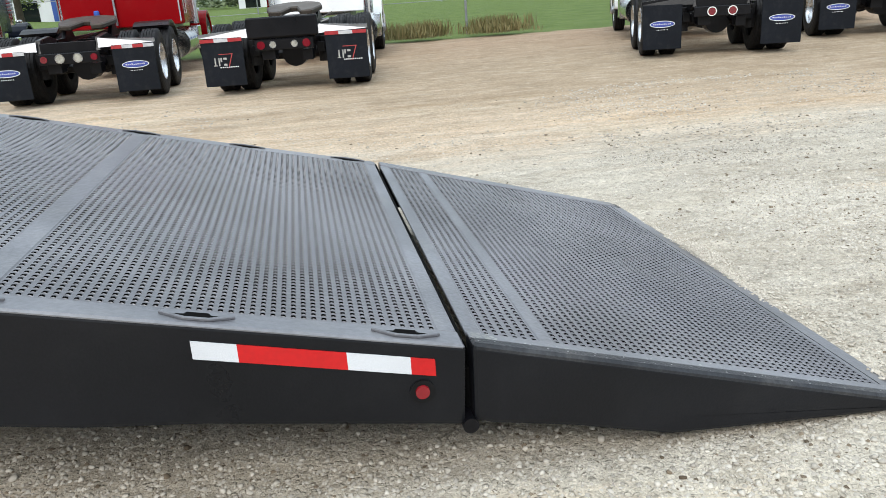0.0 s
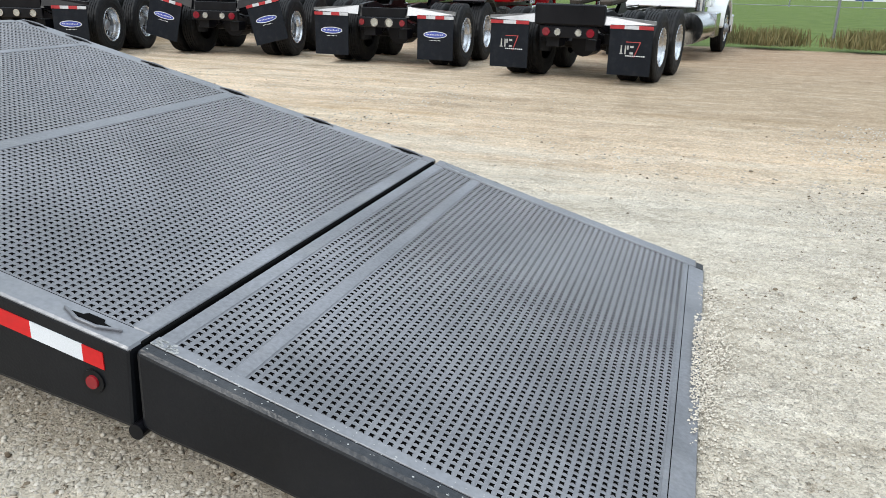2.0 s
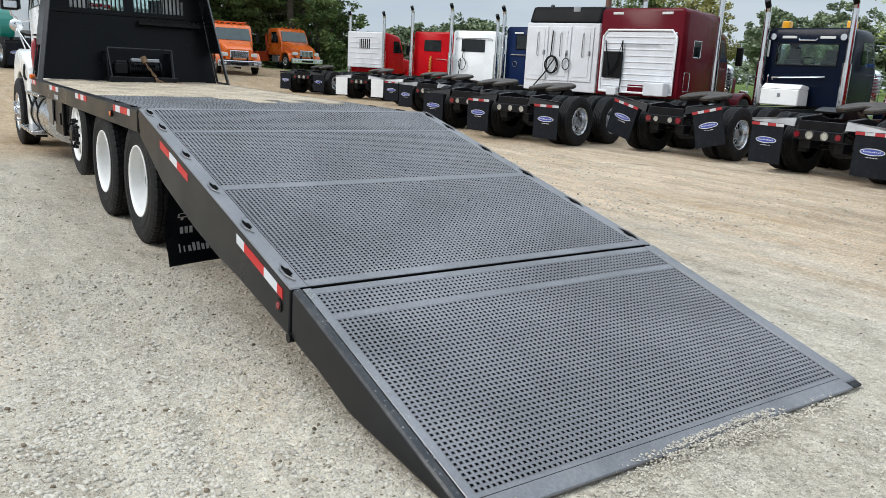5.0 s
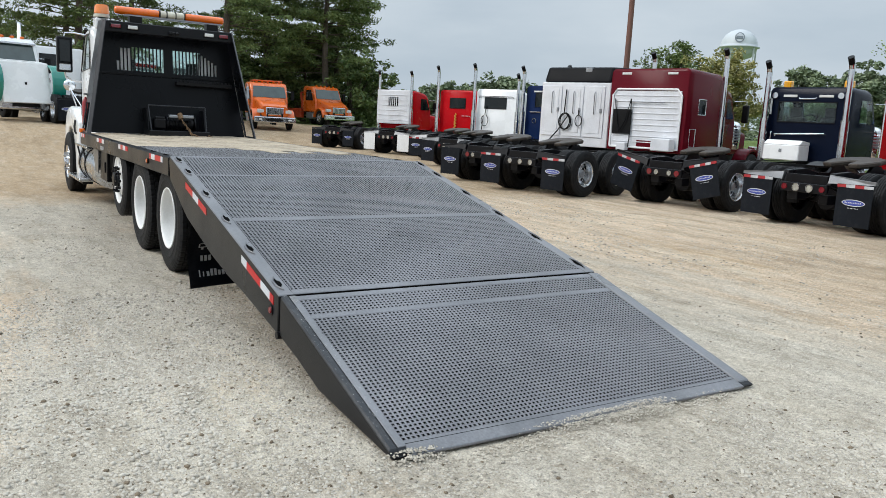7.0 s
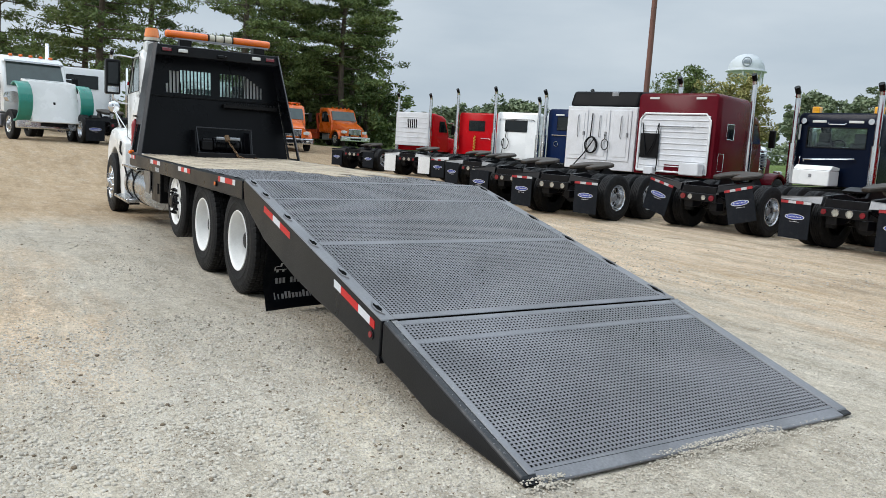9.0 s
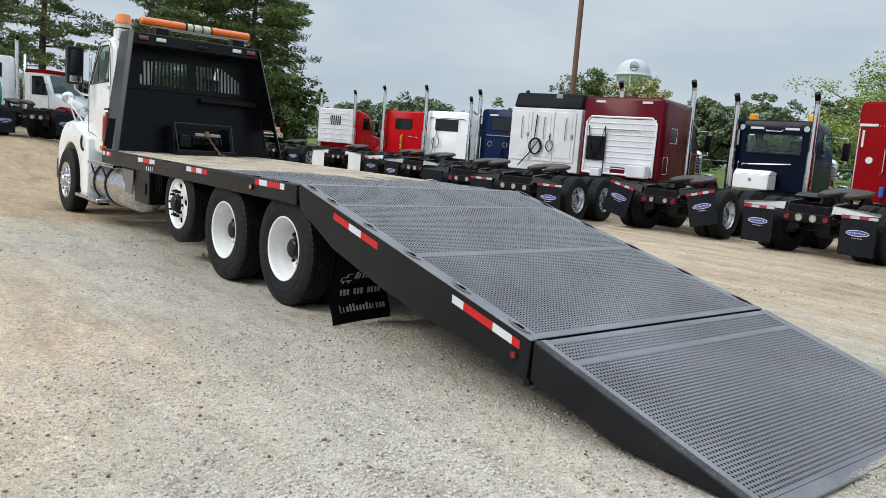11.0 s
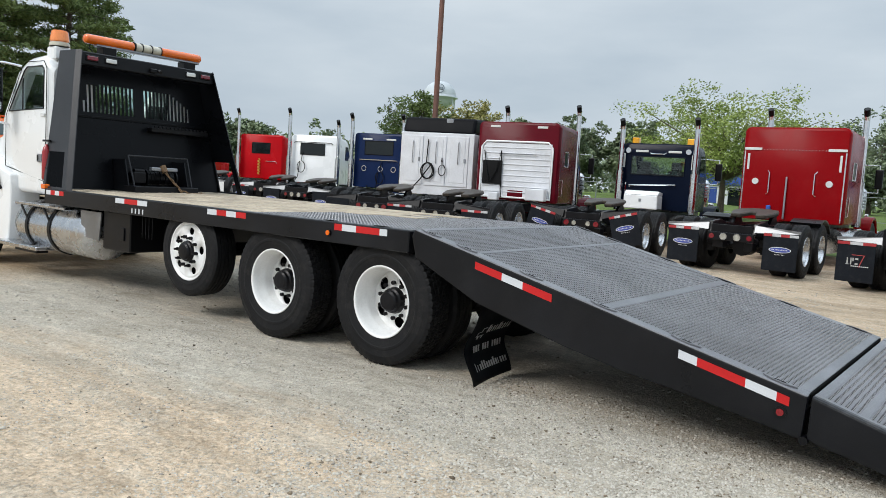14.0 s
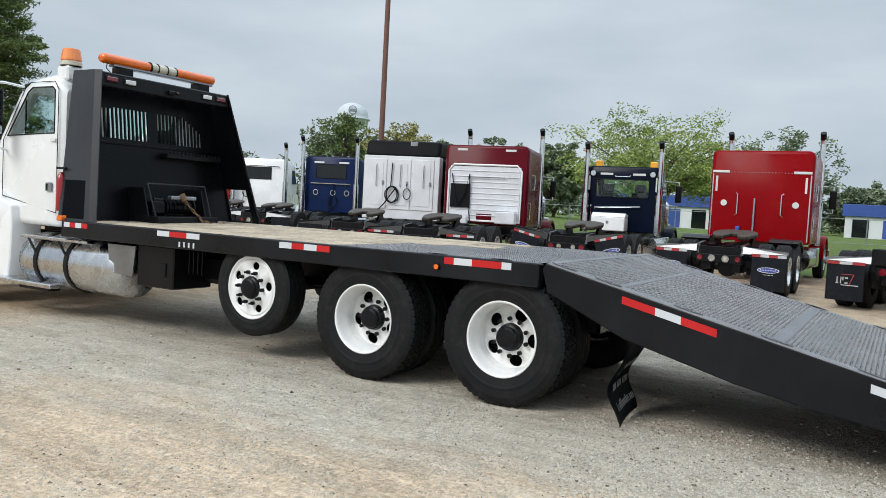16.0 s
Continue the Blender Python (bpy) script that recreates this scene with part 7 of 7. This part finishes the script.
def pine(x, y, h, r, seed, dens=1.0):
    rnd.seed(seed)
    t = thing("pine_tree", "tall dark green pine tree with layered boughs", "tree", group="pines behind the lot")
    t.matrix_world = pose(x, y, ground_z(x, y) - 0.1, 0, 0, rnd.uniform(0, 360))
    bm = bmesh.new()
    pts = [Vector((0.15 * math.sin(k * 0.9), 0.12 * math.cos(k * 1.1), h * k / 8)) for k in range(9)]
    for k in range(8):
        rod(bm, pts[k], pts[k + 1], 0.30 * (1 - k / 8.6), 9, 0.30 * (1 - (k + 1) / 8.6))
    lv = Leaves()
    n = int(h * (3.0 + 2.4 * dens))
    for k in range(n):
        u = 0.2 + 0.8 * (k + rnd.random()) / n
        z = h * u
        a = rnd.uniform(0, 2 * math.pi)
        L = r * (0.35 + 0.65 * (1 - u) ** 0.6) * rnd.uniform(0.6, 1.1) * (0.6 if u < 0.2 else 1)
        d = Vector((math.cos(a), math.sin(a), rnd.uniform(-0.05, 0.25)))
        s = Vector((0, 0, z))
        e = s + d * L + Vector((0, 0, -0.05 * L * L * 0.3))
        rod(bm, s, e, 0.05, 5, 0.012)
        for q in range(4):
            f = 0.35 + 0.65 * (q + rnd.random()) / 4
            c = s.lerp(e, f) + Vector((rnd.gauss(0, 0.35), rnd.gauss(0, 0.35), 0.1))
            lv.clump(c, rnd.uniform(0.45, 1.0), int(26 + 50 * dens), 0.19, 0.42, 0.24, 0.5)
    part("trunk", bm, BARK, t)
    lv.make("crown", PINE, t)
    return t


def broad_tree(name, label, x, y, h, r, material, seed, sparse=1.0, base=0.3, leaf=0.16, group="", flat=0.75, per=38, full=2.0):
    rnd.seed(seed)
    t = thing(name, label, "tree", pose(x, y, 0), group=group)
    bm = bmesh.new()
    top = Vector((0, 0, h * base))
    rod(bm, (0, 0, 0), top, 0.03 * h, 9, 0.022 * h)
    lv = Leaves()
    cz = h * (base + (1 - base) * 0.5)
    hz = h * (1 - base) * 0.5
    n = int(34 * sparse)
    for k in range(n):
        a, u = rnd.uniform(0, 2 * math.pi), rnd.uniform(-0.9, 1)
        rr = r * math.sqrt(max(0.05, 1 - abs(u) ** full)) * rnd.uniform(0.55, 1.12)
        c = Vector((rr * math.cos(a), rr * math.sin(a), cz + hz * u * rnd.uniform(0.8, 1.05)))
        mid = top.lerp(c, 0.5) + Vector((0, 0, 0.08 * h))
        rod(bm, top, mid, 0.011 * h, 6, 0.007 * h)
        rod(bm, mid, c, 0.006 * h, 5, 0.002 * h)
        for q in range(6):
            p = mid.lerp(c, 0.35 + 0.75 * rnd.random()) + Vector((rnd.gauss(0, r * 0.13), rnd.gauss(0, r * 0.13), rnd.gauss(0, r * 0.10)))
            lv.clump(p, r * rnd.uniform(0.10, 0.21), per, leaf, flat, 0.5)
    part("trunk", bm, BARK, t)
    lv.make("crown", material, t)
    return t


for k, (x, y, h, r, dens) in enumerate(((-52.5, 23.0, 19.5, 4.9, 1.0), (-55, 19.0, 20, 5.0, 1.0), (-57, 26.0, 15, 4.4, 0.9), (-51, 15.0, 19, 4.6, 0.45), (-58, 10.0, 20, 5.2, 0.5), (-60, 21, 19, 5.0, 0.8), (-50, 5.5, 18, 4.6, 0.55), (-55, 0.0, 19, 5.0, 0.6), (-46, -2.5, 18, 4.8, 0.6), (-62, 6, 19, 5, 0.5), (-44, -9.0, 17, 4.6, 0.6))):
    pine(x, y, h, r, 20 + k, dens)
broad_tree("leafy_tree", "light green leafy tree with an open crown", -16.2, 49.6, 8.3, 6.3, LEAF, 3, 2.0, 0.32, 0.10, flat=0.5, per=72, full=4.0)
for k, (x, y, h, r) in enumerate(((-52, 25, 6.5, 3.2), (-55, 17, 5.5, 3.2), (-50, 9.5, 4.0, 2.6), (-56, 2, 4.5, 3.0), (-60, 24.5, 8, 4.0), (-66, 26.5, 9, 4.0))):
    broad_tree("bush_tree", "dense dark green bush beneath the pines", x, y, h, r, LEAFD, 60 + k, 1.4, 0.08, 0.175, per=42, group="bushes beneath the pines")
broad_tree("round_tree", "dark green round-crowned tree beyond the row", -57.6, 67.5, 11.6, 4.4, LEAFD, 5, 1.4, 0.25, 0.18, per=46)
broad_tree("round_tree", "yellowing round-crowned tree beyond the row", -40.0, 53.2, 8.2, 3.4, LEAFY, 6, 1.4, 0.25, 0.155, per=46)
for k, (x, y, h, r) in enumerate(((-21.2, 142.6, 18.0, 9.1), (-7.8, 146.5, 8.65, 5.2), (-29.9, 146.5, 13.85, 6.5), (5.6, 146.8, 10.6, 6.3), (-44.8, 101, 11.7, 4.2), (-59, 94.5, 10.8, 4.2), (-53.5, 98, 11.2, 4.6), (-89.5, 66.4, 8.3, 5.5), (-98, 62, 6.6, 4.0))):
    broad_tree("field_tree", "full tree at the far side of the field, its green paled for haze", x, y, h, r, WOODS, 40 + k, 1.8, 0.10, 0.32, group="trees beyond the field", per=48, full=3.0)

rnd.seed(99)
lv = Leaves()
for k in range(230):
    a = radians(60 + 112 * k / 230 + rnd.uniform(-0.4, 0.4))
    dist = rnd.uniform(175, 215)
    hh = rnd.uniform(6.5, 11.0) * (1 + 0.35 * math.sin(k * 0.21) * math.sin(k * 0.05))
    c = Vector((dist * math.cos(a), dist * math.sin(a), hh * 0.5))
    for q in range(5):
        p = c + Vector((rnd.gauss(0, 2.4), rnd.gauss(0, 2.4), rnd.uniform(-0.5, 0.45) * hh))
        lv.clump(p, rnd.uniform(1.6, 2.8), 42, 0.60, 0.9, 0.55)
tagged(lv.make("far_woods", WOODS), "band of far woods on the horizon, their green paled for haze", "woods", kind="stuff")

# weeds along the field edge
rnd.seed(12)
lv = Leaves()
for k in range(300):
    x = rnd.choice((rnd.gauss(2.7, 0.45), rnd.gauss(5.0, 0.4)))
    y = 19.6 + rnd.gauss(0, 0.25)
    hh = rnd.uniform(0.12, 0.5) if x > 1.5 and x < 6.5 else rnd.uniform(0.06, 0.18)
    for q in range(7):
        p = Vector((x + rnd.gauss(0, 0.1), y + rnd.gauss(0, 0.1), 0.10 + hh * 0.5))
        lv.blade(p, Vector((rnd.gauss(0, 0.25), rnd.gauss(0, 0.25), 1)).normalized(), Vector((0.012, rnd.gauss(0, 0.008), 0)), hh * 0.55)
tagged(lv.make("weeds", WEED), "dry weeds and tall grass along the gravel edge", "weeds", kind="stuff")

# utility pole, near post, field fence, water tower, low buildings
POLE = mat("brown_pole", (0.16, 0.075, 0.055), 0.7, vary=0.2, scale=1.5, fine=20)
pole = thing("utility_pole", "tall slim red-brown pole behind the trucks", "pole", pose(-20.84, 23.27, 0.0))
bm = bmesh.new()
rod(bm, (0, 0, 0), (0, 0, 15.5), 0.13, 14, 0.10)
part("shaft", bm, POLE, pole)
bm = bmesh.new()
rod(bm, (0, 0, 0), (0, 0, 0.35), 0.28, 14, 0.22)
part("base", bm, STEEL, pole)
post = thing("field_post", "grey steel post at the field edge", "post", pose(4.3, 20.2, 0.08))
bm = bmesh.new()
rod(bm, (0, 0, 0), (0, 0, 3.0), 0.035, 8)
part("shaft", bm, STEEL, post)
fence = thing("chain_fence", "grey chain-link fence across the field", "fence")
for k in range(22):
    bm = bmesh.new()
    rod(bm, (-75 + 5.5 * k, 72, 0), (-75 + 5.5 * k, 72, 2.3), 0.06, 6)
    rod(bm, (-75 + 5.5 * k, 72, 2.3), (-75 + 5.5 * k, 71.75, 2.6), 0.03, 5)
    part("post", bm, STEEL, fence)
for z in (0.12, 2.25):
    bm = bmesh.new()
    rod(bm, (-75, 72, z), (46, 72, z), 0.025, 6)
    part("rail", bm, STEEL, fence)
EMBLEM = mat("faded_emblem", (0.16, 0.19, 0.22), 0.6)
TOWERW = mat("tower_white", (0.50, 0.54, 0.57), 0.5, vary=0.05, scale=0.1)
tower = thing("water_tower", "white water tower with a wide round tank", "water tower", pose(-366, 470, -1.2) @ Matrix.Diagonal((1.26, 1.26, 1.43, 1)))
bm = bmesh.new()
bm2 = lathe([(0.1, 53.6), (2.0, 53.4), (5.0, 52.5), (7.6, 50.7), (9.2, 48.4), (9.8, 46.4), (10.0, 45.3), (10.9, 45.2), (10.9, 44.7), (9.8, 44.5), (9.0, 42.4), (7.0, 40.4), (4.0, 39.3), (1.6, 39.0), (1.5, 37.0), (1.2, 10.0), (1.6, 0.0)], 36)
bmesh.ops.transform(bm2, matrix=Matrix.Rotation(radians(90), 4, "X"), verts=bm2.verts)
join(bm, bm2)
part("tank", bm, TOWERW, tower, "white steel tank", smooth=True)
for k in range(6):
    a = math.pi * k / 3
    bm = bmesh.new()
    rod(bm, (10.2 * math.cos(a), 10.2 * math.sin(a), 0), (9.8 * math.cos(a), 9.8 * math.sin(a), 45), 0.45, 6)
    part("leg", bm, TOWERW, tower)
bm = lathe([(2.0, -0.15), (2.5, -0.15), (2.5, 0.15)], 24)
box(bm, -1.7, 1.7, -0.2, 0.1, -0.7, 0.6)
bmesh.ops.transform(bm, matrix=pose(5.65, -7.2, 48.9, -18, 0, 38), verts=bm.verts)
part("emblem", bm, EMBLEM, tower, "round dark emblem")
BLUEW = mat("blue_cladding", (0.03, 0.075, 0.30), 0.5, vary=0.1, scale=0.3)
GREYW2 = mat("pale_cladding", (0.62, 0.64, 0.66), 0.6, vary=0.08, scale=0.3)
for x0, x1, y0, z1 in ((-47, -25, 122, 5.2), (-8.5, 25, 126, 5.0)):
    bld = thing("low_building", "low pale building with a blue roof band", "building")
    part("wall", boxed(x0, x1, y0, y0 + 12, 0, z1 - 1.8), GREYW2, bld)
    part("roof", boxed(x0 - 0.4, x1 + 0.4, y0 - 0.4, y0 + 12.4, z1 - 1.8, z1, 0.05), BLUEW, bld, "blue metal roof band")
    for k in range(int((x1 - x0) / 4)):
        part("door", boxed(x0 + 1 + 4 * k, x0 + 3.2 + 4 * k, y0 - 0.06, y0 - 0.01, 0.1, z1 - 2.2), BLUEW if k % 2 else GLASSD, bld)

# ---- loose gravel ----
STONE = leaf_mat("crushed_stone", (0.27, 0.245, 0.205), (0.56, 0.515, 0.445))
STONE.node_tree.nodes["Principled BSDF"].inputs["Roughness"].default_value = 0.9


def stone_mesh(places):
    """Many small rounded stones in one mesh: the larger ones with twenty faces, the half-sunk grit with four."""
    g = (1 + 5 ** 0.5) / 2
    ico = np.array([(-1, g, 0), (1, g, 0), (-1, -g, 0), (1, -g, 0), (0, -1, g), (0, 1, g), (0, -1, -g), (0, 1, -g), (g, 0, -1), (g, 0, 1), (-g, 0, -1), (-g, 0, 1)], float) / 1.9
    ico_f = np.array([(0, 11, 5), (0, 5, 1), (0, 1, 7), (0, 7, 10), (0, 10, 11), (1, 5, 9), (5, 11, 4), (11, 10, 2), (10, 7, 6), (7, 1, 8), (3, 9, 4), (3, 4, 2), (3, 2, 6), (3, 6, 8), (3, 8, 9), (4, 9, 5), (2, 4, 11), (6, 2, 10), (8, 6, 7), (9, 8, 1)])
    half = np.array([(1, 0, -0.25), (-1, 0, -0.25), (0, 1, -0.25), (0, -1, -0.25), (0, 0, 1)], float)
    half_f = np.array([(0, 2, 4), (2, 1, 4), (1, 3, 4), (3, 0, 4)])
    rg = np.random.default_rng(5)
    every = np.array(places)
    verts, faces, count = [], [], 0
    for base, tri, P in ((ico, ico_f, every[every[:, 3] >= 0.011]), (half, half_f, every[every[:, 3] < 0.011])):
        n, k = len(P), len(base)
        V = base[None] * rg.uniform(0.72, 1.18, (n, k, 1)) + rg.normal(0, 0.12, (n, k, 3))
        V[:, :, 0] *= rg.uniform(0.8, 1.35, (n, 1))
        V[:, :, 2] *= 0.66
        a = rg.uniform(0, 2 * np.pi, n)
        c, d = np.cos(a)[:, None], np.sin(a)[:, None]
        X, Y = V[:, :, 0] * c - V[:, :, 1] * d, V[:, :, 0] * d + V[:, :, 1] * c
        V = np.stack([X, Y, V[:, :, 2]], 2) * P[:, 3][:, None, None] + P[:, :3][:, None, :]
        verts += V.reshape(-1, 3).tolist()
        faces += (tri[None] + count + k * np.arange(n)[:, None, None]).reshape(-1, 3).tolist()
        count += n * k
    me = bpy.data.meshes.new("gravel")
    me.from_pydata(verts, [], faces)
    me.polygons.foreach_set("use_smooth", [len(places) > 5000] * len(faces))
    return me


def ground_at(x, y):
    near = max(0.0, 1 - max(abs(x) / 20, abs(y - 3) / 16))
    return ground_z(x, y) + near * (0.02 * (noise.noise((x * 0.7, y * 0.7, 0)) - 0.2) + 0.012 * noise.noise((x * 2.6, y * 2.6, 3)))


rg = random.Random(31)
places, clods = [], []
for x0, x1, y0, y1, n, smin, smax, power in ((-9, 5.5, -4.5, 8.5, 26000, 0.003, 0.012, 2.6), (-3.0, 2.6, -3.1, 0.7, 66000, 0.003, 0.0115, 2.0), (-5.5, -2.0, -3.2, 0.1, 16000, 0.003, 0.010, 2.2), (1.3, 3.6, -0.6, 4.0, 30000, 0.003, 0.010, 1.9), (-8, 4.5, -3.5, 7, 2200, 0.010, 0.018, 2.0), (0.0, 4.2, -3.3, -0.6, 9000, 0.006, 0.015, 1.8), (2.2, 7.0, -1.0, 8.0, 17000, 0.005, 0.014, 1.8), (-9, -1.5, 3.0, 9.5, 9000, 0.005, 0.016, 2.2)):
    for _ in range(n):
        x, y = rg.uniform(x0, x1), rg.uniform(y0, y1)
        k = noise.noise((x * 0.45, y * 0.8, 8)) + 0.7 * noise.noise((x * 1.7, y * 2.6, 4))
        tan_here = y > 4.6 or ((x + 3.9) / 2.4) ** 2 + ((y + 2.0) / 1.2) ** 2 < 0.8
        if rg.random() > (0.36 if tan_here else 0.95) + 1.1 * k:
            continue
        fade = min(x - x0, x1 - x, y1 - y + 0.6, y - y0) / 1.1 + 0.9 * k
        if power < 2.5 and smax < 0.0115 + 0.0005 and rg.random() > fade:
            continue
        s = smin + (smax - smin) * rg.random() ** power
        (clods if rg.random() < 0.07 else places).append((x, y, ground_at(x, y) + s * 0.2, s))
me = stone_mesh(places)
me.materials.append(STONE)
tagged(new("gravel", me), "loose crushed grey stone scattered over the lot", "gravel", kind="stuff")
me = stone_mesh(clods)
CLOD = leaf_mat("dark_earth_clods", (0.07, 0.052, 0.035), (0.22, 0.175, 0.125))
CLOD.node_tree.nodes["Principled BSDF"].inputs["Roughness"].default_value = 0.95
me.materials.append(CLOD)
tagged(new("earth_clods", me), "small dark brown earth clods among the gravel", "clods", kind="stuff")
# heaped stones against the ramp's tip
places = []
for cx, cy, rx, ry, n, s0, s1, hh in ((1.50, 0.12, 0.05, 0.13, 260, 0.005, 0.011, 0.025), (1.51, 1.25, 0.06, 0.42, 1700, 0.003, 0.007, 0.03), (1.53, 1.60, 0.09, 0.25, 1300, 0.003, 0.008, 0.045), (1.52, 2.15, 0.05, 0.2, 300, 0.004, 0.009, 0.02), (1.60, 0.7, 0.08, 0.5, 400, 0.004, 0.009, 0.01)):
    for _ in range(n):
        x, y = cx + rg.gauss(0, rx * 0.6), cy + rg.gauss(0, ry * 0.6)
        q = max(0, 1 - ((x - cx) / rx / 1.6) ** 2 - ((y - cy) / ry / 1.6) ** 2)
        if x < 1.465:
            continue
        places.append((x, y, ground_at(x, y) + hh * q * rg.uniform(0.5, 1.0) + (max(0, ramp_z(x)) if x < 1.5 else 0.0), s0 + (s1 - s0) * rg.random() ** 2))
me = stone_mesh(places)
STONET = leaf_mat("tan_stone", (0.36, 0.32, 0.26), (0.62, 0.57, 0.49))
STONET.node_tree.nodes["Principled BSDF"].inputs["Roughness"].default_value = 0.9
me.materials.append(STONET)
tagged(new("gravel_heap", me), "gravel pushed up against the ramp tip", "gravel", kind="stuff")
